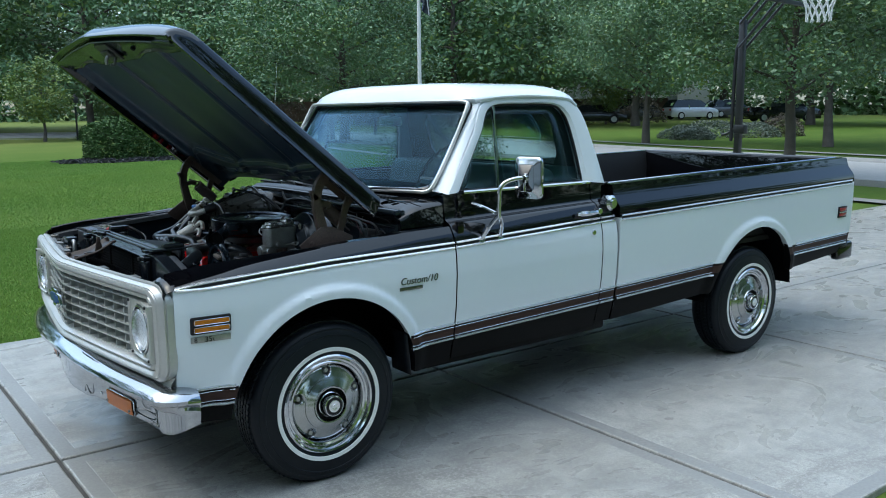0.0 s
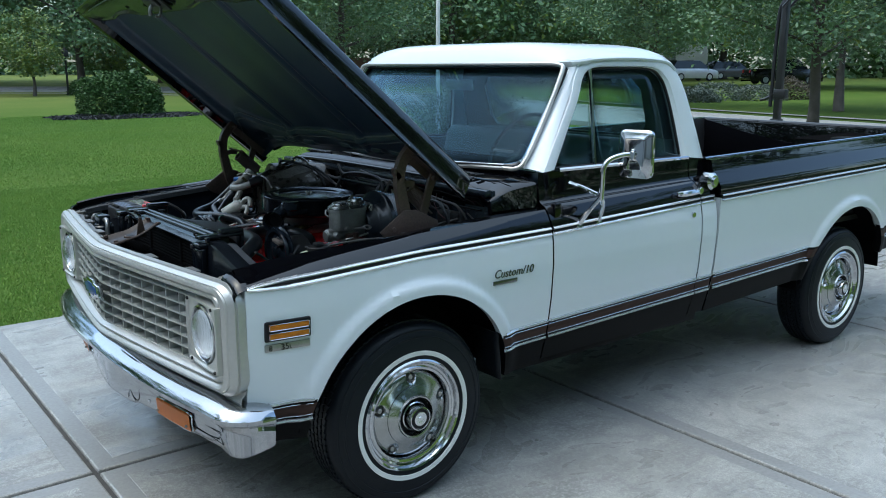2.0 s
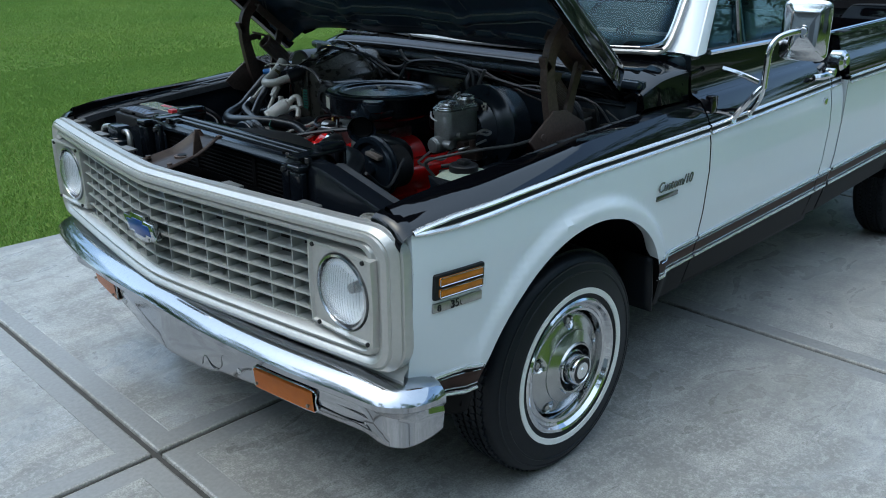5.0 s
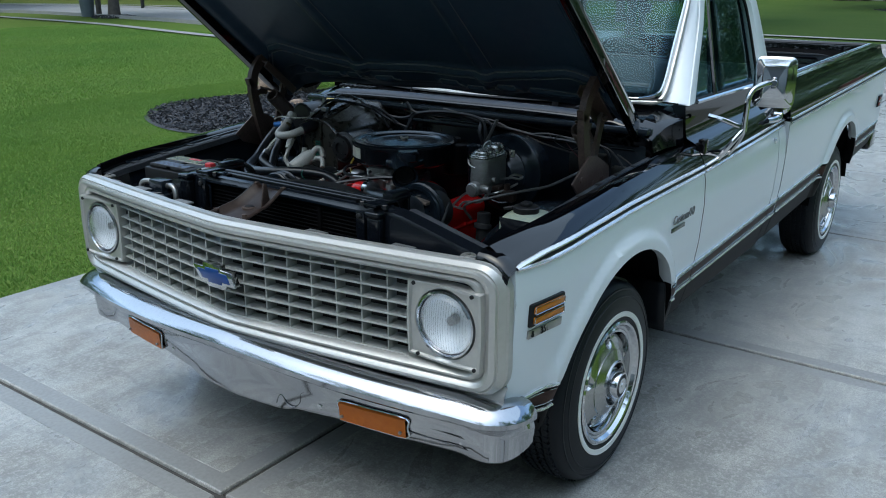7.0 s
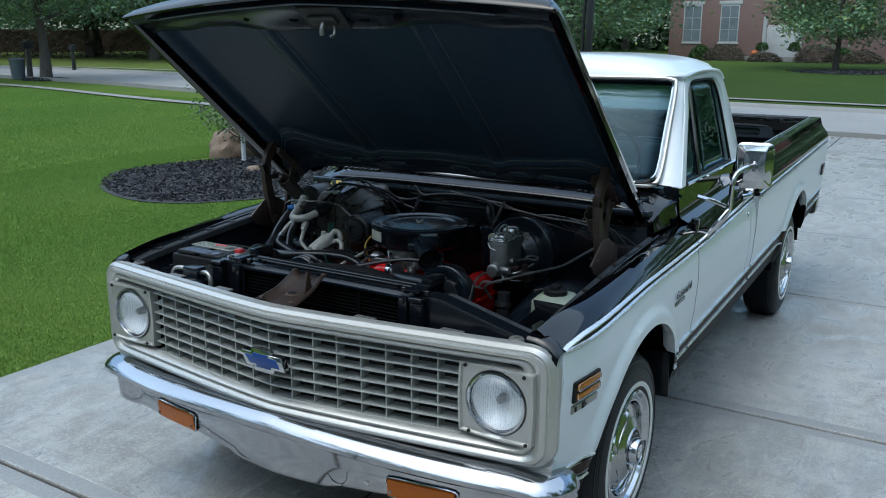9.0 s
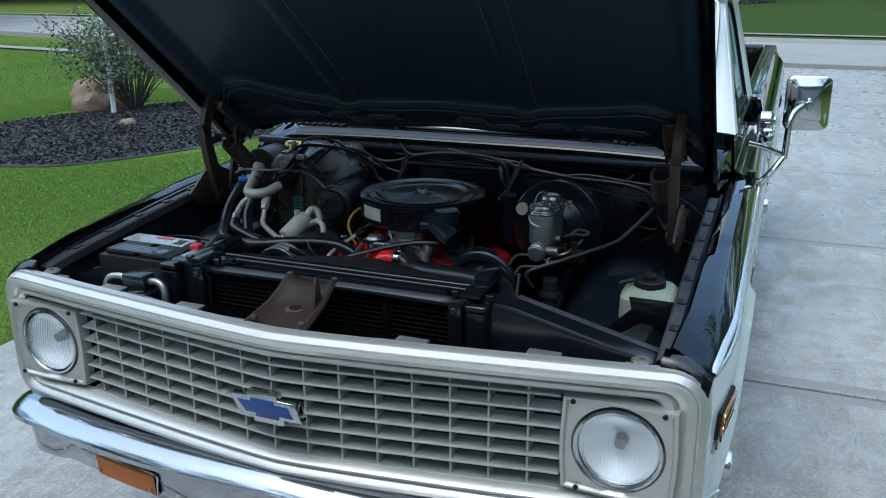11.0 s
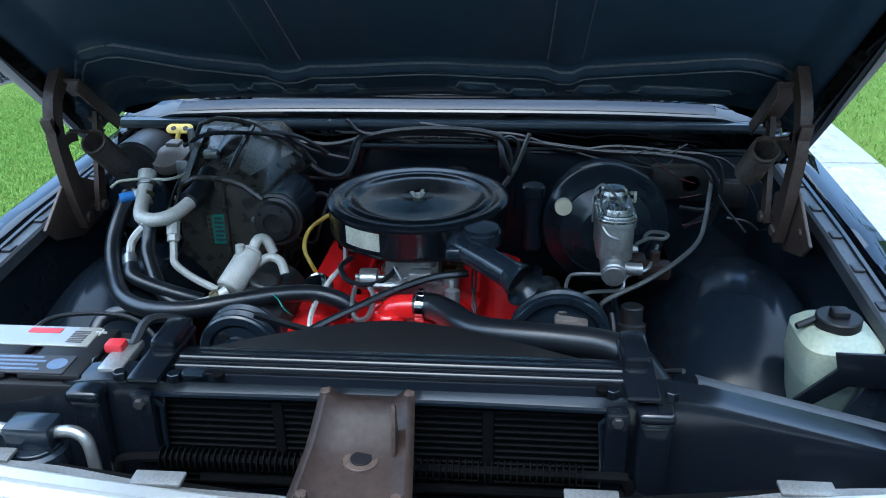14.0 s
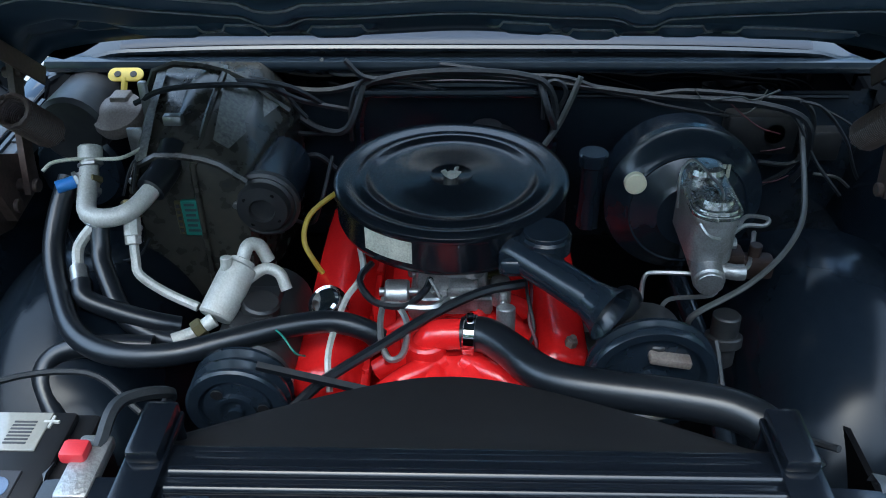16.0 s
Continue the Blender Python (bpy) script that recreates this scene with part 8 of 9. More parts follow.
LEAF = material("tree_leaves", (0.100, 0.180, 0.092), 0.42, vary=1.0, scale=0.6, color2=(0.155, 0.250, 0.105))
LEAF2 = material("yellowing_leaves", (0.20, 0.24, 0.045), 0.5, vary=1.0, scale=0.6, color2=(0.11, 0.18, 0.05))
HEDGE = material("hedge_leaves", (0.030, 0.072, 0.018), 0.6, vary=1.0, scale=3, color2=(0.062, 0.115, 0.030), spec=0.25)
STONE = material("boulder_stone", (0.27, 0.20, 0.145), 0.85, vary=1.0, scale=3.5, color2=(0.10, 0.065, 0.045), bump=0.7, bump_scale=16, stretch=(1, 1, 0.5))


def quads_mesh(name, centres, sizes, rng, mats, slots=None, flat=0.6):
    """Many small bent leaves as one mesh."""
    n = len(centres)
    a = rng.normal(size=(n, 3))
    a[:, 2] *= flat
    a /= np.linalg.norm(a, axis=1)[:, None]
    b = rng.normal(size=(n, 3))
    b -= a * (a * b).sum(1)[:, None]
    b /= np.linalg.norm(b, axis=1)[:, None]
    c = np.cross(a, b)
    s = sizes[:, None]
    v = np.stack([centres - a * s, centres + b * s * 0.45 + c * s * 0.18, centres + a * s, centres - b * s * 0.45 + c * s * 0.18], 1).reshape(-1, 3)
    me = bpy.data.meshes.new(name)
    me.vertices.add(4 * n)
    me.vertices.foreach_set("co", v.ravel())
    me.loops.add(4 * n)
    me.loops.foreach_set("vertex_index", np.arange(4 * n))
    me.polygons.add(n)
    me.polygons.foreach_set("loop_start", np.arange(n) * 4)
    for m in mats:
        me.materials.append(m)
    if slots is not None:
        me.polygons.foreach_set("material_index", slots.astype(np.int32))
    me.update(calc_edges=True)
    return me


def make_tree(seed, height, spread, clear, leaves, leaf_size, label, mats=(0.12,), at=(0, 0), kind_name="tree", lean=0.0, trunk_r=0.16):
    rng = np.random.default_rng(seed)
    gz = ground_z(*at) - 0.04
    tree = thing(kind_name, label, "tree", (at[0], at[1], gz), "trees along the street")
    top = height * 0.62
    trunk = [(0, 0, 0), (0.05, 0.02, clear * 0.5), (0.1 * lean, 0.05, clear), (0.2 * lean, 0.0, lerp(clear, top, 0.6)), (0.2 * lean, 0.1, top)]
    parts = [tube(trunk, [trunk_r * 1.5, trunk_r, trunk_r * 0.9, trunk_r * 0.6, trunk_r * 0.25], 10, 4)]
    tips = []
    nb = 13
    for k in range(nb):
        a = k * 2.4 + rng.uniform(-0.3, 0.3)
        z0 = lerp(clear * 0.85, top, (k + 0.5) / nb)
        reach = spread * rng.uniform(0.65, 1.0) * (1 - 0.35 * (k / nb) ** 2)
        z1 = z0 + rng.uniform(0.2, 0.9) * reach * 0.6
        p1 = (math.cos(a) * reach * 0.5, math.sin(a) * reach * 0.5, lerp(z0, z1, 0.6))
        p2 = (math.cos(a) * reach, math.sin(a) * reach, z1)
        parts.append(tube([(0, 0, z0), p1, p2], [trunk_r * 0.4, trunk_r * 0.22, trunk_r * 0.06], 6, 4))
        tips += [p1, p2, (p1[0] * 1.5, p1[1] * 1.5, lerp(p1[2], p2[2], 0.5))]
    part("trunk", join(*parts), BARK, tree)
    # clumps of leaves near the limbs and over the crown
    centres = [Vector(t) for t in tips]
    while len(centres) < 95:
        d = Vector(rng.normal(size=3)).normalized()
        r = rng.uniform(0.45, 1.0) ** 0.6
        mid = lerp(clear * 0.9, height, 0.47)
        p = Vector((d.x * spread * r, d.y * spread * r, mid + d.z * (height - clear) * 0.52 * r))
        if noise.noise(p * 0.55 + Vector((seed, 0, 0))) > -0.22 and p.z > clear * 0.75:
            centres.append(p)
    per = leaves // len(centres)
    pts = []
    for c in centres:
        q = rng.normal(size=(per, 3)) * np.array([0.42, 0.42, 0.30]) * spread * 0.27
        q[:, 2] -= np.abs(rng.normal(size=per)) * 0.1
        pts.append(q + np.array(c))
    pts = np.concatenate(pts)
    pts = pts[pts[:, 2] > clear * 0.78]
    sizes = rng.uniform(0.6, 1.3, len(pts)) * leaf_size
    slots = (rng.random(len(pts)) < mats[0]).astype(int)
    crown = new("crown", quads_mesh("crown", pts, sizes, rng, (LEAF, LEAF2), slots))
    crown.parent = tree
    return tree


GREEN_TREE = "broad green shade tree with drooping leafy crown"
t1 = make_tree(3, 7.4, 3.1, 2.0, 46000, 0.056, GREEN_TREE, at=(14.6, 5.5), trunk_r=0.10)
t2 = make_tree(8, 10.5, 4.6, 2.5, 40000, 0.085, GREEN_TREE, at=(18.1, 29.2), trunk_r=0.17)
t3 = make_tree(15, 12.0, 5.2, 1.5, 23000, 0.13, GREEN_TREE, at=(30, 64))


# copies keep the scale of their own matrix
def tree_copy(src, x, y, turn, s):
    ob = copy_thing(src, Matrix.Translation((x, y, ground_z(x, y) - 0.04)) @ Matrix.Rotation(turn, 4, "Z"))
    ob.scale = (s, s, s)
    return ob


# copies from (6, -24) through (-24, 10) are unseen, added to block low sky
for src, x, y, turn, s in (
        (t1, 28.1, 11.9, 1.0, 1.25), (t3, 54, 54, 2.0, 0.95), (t3, 37, 52, 0.6, 0.9), (t3, 17, 44, 3.0, 1.0), (t3, 12.5, 49, 1.4, 0.95),
        (t3, 62, 50, 4.0, 0.9), (t3, 43.8, 33.9, 2.2, 1.05), (t3, 36, 44, 5.0, 1.15), (t1, 26, 18.5, 3.3, 1.1), (t3, 52, 20, 4.1, 0.7),
        (t3, 52, 26, 0.3, 1.05), (t3, 84, 16, 1.3, 1.1), (t3, 49, 4.3, 2.7, 0.80), (t3, 50, -12, 0.9, 0.8), (t3, 6, -24, 0.5, 1.1), (t3, 16, -26, 1.5, 1.2), (t3, -6, -22, 2.5, 1.3), (t3, -16, -18, 3.5, 1.2), (t3, 27, -22, 0.1, 1.2), (t3, -20, 22, 4.0, 1.2), (t3, -26, -4, 1.0, 1.3), (t3, -24, 10, 1.0, 1.3), (t3, 5, 58, 2.9, 1.1), (t3, -8, 62, 1.9, 1.2),
        (t3, 40, 55, 0.4, 1.3), (t3, 22, 62, 3.7, 1.3), (t3, 70, 45, 2.4, 1.5), (t3, 88, 30, 3.0, 1.4), (t3, 85, -14, 0.2, 1.4), (t3, 70, -22, 1.0, 1.3),
        (t3, 60, 62, 5.2, 1.5), (t3, 75, 75, 1.0, 1.6), (t3, -30, 60, 3.9, 1.3), (t3, 55, 48, 3.4, 1.2), (t3, 95, 8, 4.4, 1.5), (t3, 9, 70, 0.9, 1.4), (t3, 40, 78, 2.0, 1.5)):
    tree_copy(src, x, y, turn, s * (1.4 if math.hypot(x, y) > 50 or y < -15 or x < -15 else 1.1))
# unseen trees too, added so the side paint mirrors leaves and sky gaps
for x, y, turn, s in ((13.5, -13.5, 2.0, 0.9), (-9.0, -14.0, 3.6, 1.0)):
    tree_copy(t2, x, y, turn, s)
small = make_tree(21, 4.2, 1.7, 1.2, 6000, 0.085, "small ornamental tree turning yellow", (0.75,), at=(8.4, 42.4), trunk_r=0.07)
tree_copy(small, 5.4, 43, 1.0, 0.75)
tree_copy(small, 46, 38.5, 2.0, 1.0)
tree_copy(small, 14.5, 50, 2.6, 1.0)

# clipped hedge ball with its mulch
def leaf_blob(name, label, at, rx, ry, rz, n, size, mats, cat="bush", seed=1, base=0.0, boxy=2.0):
    rng = np.random.default_rng(seed)
    d = rng.normal(size=(n, 3))
    d /= (np.abs(d) ** boxy).sum(1)[:, None] ** (1 / boxy)
    d[:, 2] = np.abs(d[:, 2]) * np.where(rng.random(n) < 0.85, 1, -0.3)
    r = rng.uniform(0.72, 1.0, n) ** 0.5 * (1 + 0.10 * np.sin(d[:, 0] * 7 + seed) * np.cos(d[:, 1] * 6))
    p = d * r[:, None] * np.array([rx, ry, rz])
    p[:, 2] += base
    ob = new(name, quads_mesh(name, p, rng.uniform(0.6, 1.3, n) * size, rng, mats))
    ob.location = (at[0], at[1], ground_z(*at) - 0.03)
    return tagged(ob, label, cat, {"hedge": "hedge bushes", "lavender_bush": "lavender clumps", "foundation_shrub": "shrubs along the house", "potted_bush": "potted bushes on the porch", "mulch_patch": "mulch rings"}.get(name, ""))


leaf_blob("hedge", "rounded clipped dark green hedge", (7.0, 24.8), 1.20, 1.05, 1.32, 18000, 0.055, (HEDGE,), seed=4, boxy=3.4)
leaf_blob("mulch_patch", "low ring of dark mulch under the hedge", (7.2, 24.2), 2.6, 1.3, 0.09, 3500, 0.06, (MULCH,), "mulch", 5)
leaf_blob("mulch_patch", "dark mulch ring under the street tree", (46.5, 3.2), 3.2, 3.0, 0.08, 3500, 0.07, (MULCH,), "mulch", 8)
leaf_blob("hedge_far", "low dark shrub by the street", (11.0, 42.5), 1.1, 0.6, 0.8, 3000, 0.06, (HEDGE,), seed=6).name = "shrub"
LAVENDER = material("lavender_leaves", (0.16, 0.19, 0.16), 0.6, vary=1.0, scale=3, color2=(0.10, 0.13, 0.09))
for k, (x, y, r, h) in enumerate(((31, 20.2, 1.3, 0.6), (32.5, 20.0, 1.5, 0.8), (33.8, 18.6, 1.2, 0.7), (30, 19.2, 1.0, 0.5))):
    leaf_blob("lavender_bush", "grey-green lavender clump in a mulch bed", (x, y), r, r, h, 2600, 0.06, (LAVENDER,), seed=10 + k)
PURPLE = material("purple_shrub_leaves", (0.07, 0.05, 0.045), 0.6, vary=1.0, scale=3, color2=(0.10, 0.09, 0.05))
leaf_blob("barberry_bush", "rounded purple-brown shrub in a mulch bed", (35.6, 18.2), 1.0, 1.0, 1.0, 2600, 0.06, (PURPLE,), seed=20)

# mulch bed with a boulder and a grey-green shrub
bm = bmesh.new()
cx, cy = 6.08, 6.40
ring = [bm.verts.new((cx + 2.25 * math.cos(a) * (1 + 0.08 * math.sin(2 * a + 1)) - 0.25 * math.sin(a), cy + 1.95 * math.sin(a) + 0.15 * math.cos(3 * a), -0.02)) for a in [math.tau * k / 48 for k in range(48)]]
c = bm.verts.new((cx, cy, 0.10))
for k in range(48):
    bm.faces.new((ring[k], ring[(k + 1) % 48], c))
tagged(part("mulch_bed", bm, MULCH), "black mulch bed edged into the lawn", "mulch bed", kind="structure")
rng = np.random.default_rng(33)
n = 26000
a, r = rng.uniform(0, math.tau, n), np.sqrt(rng.uniform(0, 1, n))
px = cx + 2.2 * r * np.cos(a) * (1 + 0.08 * np.sin(2 * a + 1)) - 0.25 * r * np.sin(a)
py = cy + 1.9 * r * np.sin(a) + 0.15 * r * np.cos(3 * a)
pz = -0.02 + 0.12 * (1 - r) + rng.uniform(0.0, 0.03, n)
chips = new("mulch_chips", quads_mesh("mulch_chips", np.stack([px, py, pz], 1), rng.uniform(0.010, 0.034, n), rng, (MULCH, INK), (rng.random(n) < 0.5).astype(int), flat=0.35))
tagged(chips, "loose black shredded mulch chips", "mulch", kind="stuff")


def boulder(x, y, sx, sy, sz, seed, label):
    bm = bmesh.new()
    bmesh.ops.create_icosphere(bm, subdivisions=4, radius=1)
    for v in bm.verts:
        k = 1 + 0.30 * noise.noise(v.co * 1.3 + Vector((seed, 0, 0))) + 0.10 * noise.noise(v.co * 3.3 + Vector((0, seed, 0))) + 0.04 * noise.noise(v.co * 9 + Vector((0, 0, seed)))
        v.co = Vector((v.co.x * sx * k, v.co.y * sy * k, max(-0.3, v.co.z) * sz * k))
    ob = part("boulder", bm, STONE)
    ob.location = (x, y, ground_z(x, y) + 0.05)
    return tagged(ob, label, "boulder")


boulder(7.15, 8.1, 0.46, 0.38, 0.40, 2.0, "tan rounded boulder on the mulch bed")
boulder(5.7, 6.35, 0.10, 0.13, 0.07, 5.0, "small pale stone lying in the mulch")
shrub = thing("shrub", "open grey-green variegated shrub in the mulch bed", "shrub", (6.85, 7.25, 0.05))
rng = np.random.default_rng(40)
stems, lp = [], []
for k in range(58):
    a = rng.uniform(0, math.tau)
    r1, h = rng.uniform(0.15, 1.05), rng.uniform(0.95, 1.62)
    h *= 1 - 0.25 * r1
    pts = [(0.06 * math.cos(a), 0.06 * math.sin(a), 0), (0.40 * r1 * math.cos(a), 0.40 * r1 * math.sin(a), h * 0.45), (r1 * math.cos(a + 0.15), r1 * math.sin(a + 0.15), h)]
    stems.append(tube(pts, [0.011, 0.007, 0.003], 5, 3))
    for j in range(105):
        t = rng.uniform(0.25, 1.05) ** 0.6
        lp.append((r1 * t * math.cos(a + 0.15 * t) + rng.normal() * 0.085, r1 * t * math.sin(a + 0.15 * t) + rng.normal() * 0.085, h * t + rng.normal() * 0.06))
part("branch", join(*stems), BARK, shrub)
SILVERLEAF = material("variegated_leaves", (0.20, 0.235, 0.17), 0.6, vary=1.0, scale=9, color2=(0.075, 0.12, 0.055))
leaves = new("leaves", quads_mesh("leaves", np.array(lp), rng.uniform(0.018, 0.038, len(lp)), rng, (SILVERLEAF,)))
leaves.parent = shrub

# mulch edge opposite the bed
leaf_blob("mulch_island", "small mulch island on the lawn", (11.0, -5.6), 1.1, 1.0, 0.08, 2500, 0.05, (MULCH,), "mulch", 60)

# basketball hoop
STEEL = material("black_powder_coat", (0.015, 0.015, 0.017), 0.4, vary=0.4, scale=8)
NET = material("white_net_cord", (0.75, 0.75, 0.75), 0.7, vary=0.2, scale=20)
HOOPRED = material("rim_red", (0.45, 0.03, 0.03), 0.4, vary=0.3, scale=20)
CLEAR = glass_material("clear_backboard", (0.85, 0.9, 0.9))
hx, hy = 8.3, 2.56
hoop = thing("basketball_hoop", "black basketball hoop post with red rim and white net", "basketball hoop", (hx, hy, ground_z(hx, hy) - 0.03))
part("post", join(box(-0.050, 0.050, -0.050, 0.050, 0, 1.05, 0.012), box(-0.040, 0.040, -0.040, 0.040, 1.0, 2.78, 0.010), box(-0.060, 0.060, -0.060, 0.060, 0.99, 1.05, 0.01)), STEEL, hoop)
fd = Vector((0.10, -1.0, 0)).normalized()
sd = Vector((-fd.y, fd.x, 0))
for z0, z1 in ((2.42, 3.02), (2.72, 3.32)):
    part("arm", join(*[tube([Vector((0, 0, z0)) + sd * k, Vector((0, 0, z1)) + fd * 0.55 + sd * k], 0.018, 6, straight=True) for k in (-0.09, 0.09)]), STEEL, hoop)
part("spring_strut", tube([Vector((0, 0, 1.2)) - fd * 0.10, Vector((0, 0, 2.3)) - fd * 0.08, Vector((0, 0, 2.5)) - fd * 0.02], 0.024, 8), STEEL, hoop)
part("crank_handle", join(box(-0.05, 0.05, -0.11, 0.05, 1.30, 1.42, 0.015), tube([Vector((0, 0, 1.36)) - fd * 0.06, Vector((0, 0, 1.30)) - fd * 0.16, Vector((0, 0, 1.28)) - fd * 0.24], 0.020, 6)), STEEL, hoop)
bb = Matrix.Translation(fd * 0.58 + Vector((0, 0, 3.40))) @ Matrix(((fd.x, sd.x, 0, 0), (fd.y, sd.y, 0, 0), (0, 0, 1, 0), (0, 0, 0, 1)))
part("backboard_frame", join(*[box(-0.02, 0.02, -0.68, 0.68, z - 0.025, z + 0.025, 0.006, 1, bb) for z in (-0.45, 0.45)], *[box(-0.02, 0.02, y - 0.025, y + 0.025, -0.45, 0.45, 0.006, 1, bb) for y in (-0.68, 0.68)]), STEEL, hoop)
part("backboard", box(-0.008, 0.008, -0.66, 0.66, -0.43, 0.43, 0, 1, bb), CLEAR, hoop)
rc = bb @ Vector((0.40, 0, -0.30))
part("rim", join(tube([rc + Vector((0.23 * math.cos(a), 0.23 * math.sin(a), 0)) for a in [math.tau * k / 24 for k in range(25)]], 0.011, 6, straight=True), box(0.0, 0.18, -0.10, 0.10, -0.36, -0.28, 0.01, 1, bb)), HOOPRED, hoop, "red rim")
net = []
for k in range(12):
    for sgn in (1, -1):
        net.append(tube([rc + Vector((r * math.cos(math.tau * (k + sgn * t * 2.2) / 12), r * math.sin(math.tau * (k + sgn * t * 2.2) / 12), -0.42 * t)) for t, r in ((0, 0.23), (0.3, 0.20), (0.6, 0.155), (1.0, 0.145))], 0.008, 4, 2))
part("net", join(*net), NET, hoop, "white cord net")

# flagpole
fx, fy = 6.45, 7.25
pole = thing("flagpole", "slim white flagpole with a hanging dark flag", "flagpole", (fx, fy, ground_z(fx, fy) - 0.03))
part("pole", tube([(0, 0, 0), (0, 0, 3), (0, 0, 4.6)], [0.035, 0.030, 0.022], 10), NET, pole)
FLAGD = material("flag_dark_cloth", (0.04, 0.05, 0.07), 0.8, vary=0.5, scale=6)
FLAGB = material("flag_blue_cloth", (0.03, 0.08, 0.35), 0.8, vary=0.4, scale=6)
FLAGW = material("flag_pale_cloth", (0.6, 0.6, 0.62), 0.8, vary=0.3, scale=6)
rows = []
for k in range(17):
    t = k / 16
    rows.append([(0.03 + 0.16 * t * (0.6 + 0.4 * s), 0.06 * math.sin(t * 9 + s * 3) * (0.4 + 0.6 * s), 4.4 - 1.05 * s - 0.25 * t) for s in span(0, 1, 13)])
part("flag", grid(rows, mat=lambda i, j, c: 1 if i in (7, 8) else (2 if i % 5 == 3 else 0)), [FLAGD, FLAGB, FLAGW], pole, "limp dark flag with a blue stripe")


# parked cars across the street
CARBLACK = material("car_black_paint", (0.010, 0.010, 0.013), 0.2, coat=1.0, vary=0.3)
CARSILVER = material("car_silver_paint", (0.62, 0.64, 0.67), 0.3, 0.4, coat=1.0, vary=0.3)
CARGREY = material("car_grey_paint", (0.09, 0.095, 0.10), 0.25, coat=1.0, vary=0.3)
CARGLASS = material("dark_car_glass", (0.015, 0.02, 0.024), 0.05, vary=0.2)
TAILRED = material("tail_lamp_red", (0.40, 0.02, 0.02), 0.3, vary=0.3)


def car(name, label, x, y, turn, paint, length, width, height, roof, tall=0.0):
    ob = thing(name, label, "car", (x, y, ground_z(x, y)), "cars parked across the street")
    ob.rotation_euler = (0, 0, radians(turn))
    L, W, H = length / 2, width / 2, height
    belt = H * 0.60
    body_prof = [(-L, 0.45), (-L + 0.05, belt * 0.93), (-L * 0.75, belt), (0, belt * 1.02), (L * 0.55, belt * 0.98), (L * 0.95, belt * 0.80), (L, 0.5)]
    rows = []
    for px, pz in smooth_line([(a, b, 0) for a, b in body_prof], 4) and [(p.x, p.y) for p in smooth_line([(a, b, 0) for a, b in body_prof], 4)]:
        w = W * (1 - 0.10 * abs(px / L) ** 4)
        rows.append([(px, -w * 0.97, 0.22), (px, -w, 0.4), (px, -w, lerp(0.4, pz, 0.7)), (px, -w * 0.93, pz), (px, 0, pz + 0.02), (px, w * 0.93, pz), (px, w, lerp(0.4, pz, 0.7)), (px, w, 0.4), (px, w * 0.97, 0.22)])
    part("body", grid(rows), paint, ob)
    x0, x1, x2, x3 = [v * L for v in roof]
    rows = []
    for px, pz in ((x0, belt), (lerp(x0, x1, 0.5), lerp(belt, H, 0.6)), (x1, H - 0.03), (lerp(x1, x2, 0.5), H), (x2, H - 0.04), (lerp(x2, x3, 0.5), lerp(belt, H, 0.55)), (x3, belt)):
        k = (pz - belt) / (H - belt)
        w = W * lerp(0.94, 0.76, k)
        rows.append([(px, -w, pz - 0.01), (px, -w * 0.86, pz + 0.01), (px, 0, pz + 0.02), (px, w * 0.86, pz + 0.01), (px, w, pz - 0.01)])
    part("roof", grid(rows[2:5]), paint, ob)
    part("window", grid(rows[:3]), CARGLASS, ob)
    part("window", grid(rows[4:]), CARGLASS, ob)
    for s in (-1, 1):
        part("window", grid([[(lerp(x0, x3, t), s * W * 0.945, belt - 0.01), (lerp(x1, x2, t), s * W * 0.77, H - 0.05)] for t in span(0, 1, 7)]), CARGLASS, ob)
        for px in (-L * 0.60, L * 0.60):
            wh = part("wheel", cyl((px, s * (W - 0.18), 0.33), (px, s * (W + 0.01), 0.33), 0.33, 24), RUBBER, ob)
            part("rim", cyl((px, s * (W + 0.008), 0.33), (px, s * (W + 0.02), 0.33), 0.21, 16), CARSILVER, wh)
        part("tail_lamp", box(-L - 0.01, -L + 0.10, s * W * 0.62 - 0.14, s * W * 0.62 + 0.14, belt * 0.72, belt * 0.90, 0.02), TAILRED, ob)
    part("bumper", box(-L - 0.04, -L + 0.1, -W * 0.9, W * 0.9, 0.32, 0.52, 0.04), paint, ob)
    return ob


car("sedan", "black sedan parked across the street", 45.9, 39.6, -45, CARBLACK, 4.7, 1.8, 1.42, (-0.85, -0.38, 0.22, 0.62))
car("hatchback", "dark grey car parked behind the silver one", 58, 46.0, 130, CARGREY, 4.5, 1.85, 1.55, (-0.95, -0.6, 0.2, 0.6))
car("suv", "silver sport utility car parked on a driveway", 60.6, 41.9, -22, CARSILVER, 4.6, 1.85, 1.72, (-0.97, -0.74, 0.22, 0.58))
car("suv_dark", "grey car parked beyond the silver one", 68, 43, -25, CARGREY, 4.5, 1.85, 1.65, (-0.97, -0.74, 0.22, 0.58)).name = "estate_car"
car("parked_pickup", "dark pickup parked on a far driveway", 57.0, 31.2, -35, CARBLACK, 5.4, 1.95, 1.85, (-0.15, -0.05, 0.30, 0.55))

# houses
BRICK = material("red_house_brick", (0.20, 0.095, 0.078), 0.85, vary=0.9, scale=9, color2=(0.14, 0.068, 0.056), bump=0.3, bump_scale=30)
bn = BRICK.node_tree
courses = bn.nodes.new("ShaderNodeTexBrick")
courses.inputs["Scale"].default_value, courses.inputs["Mortar Size"].default_value = 4.0, 0.035
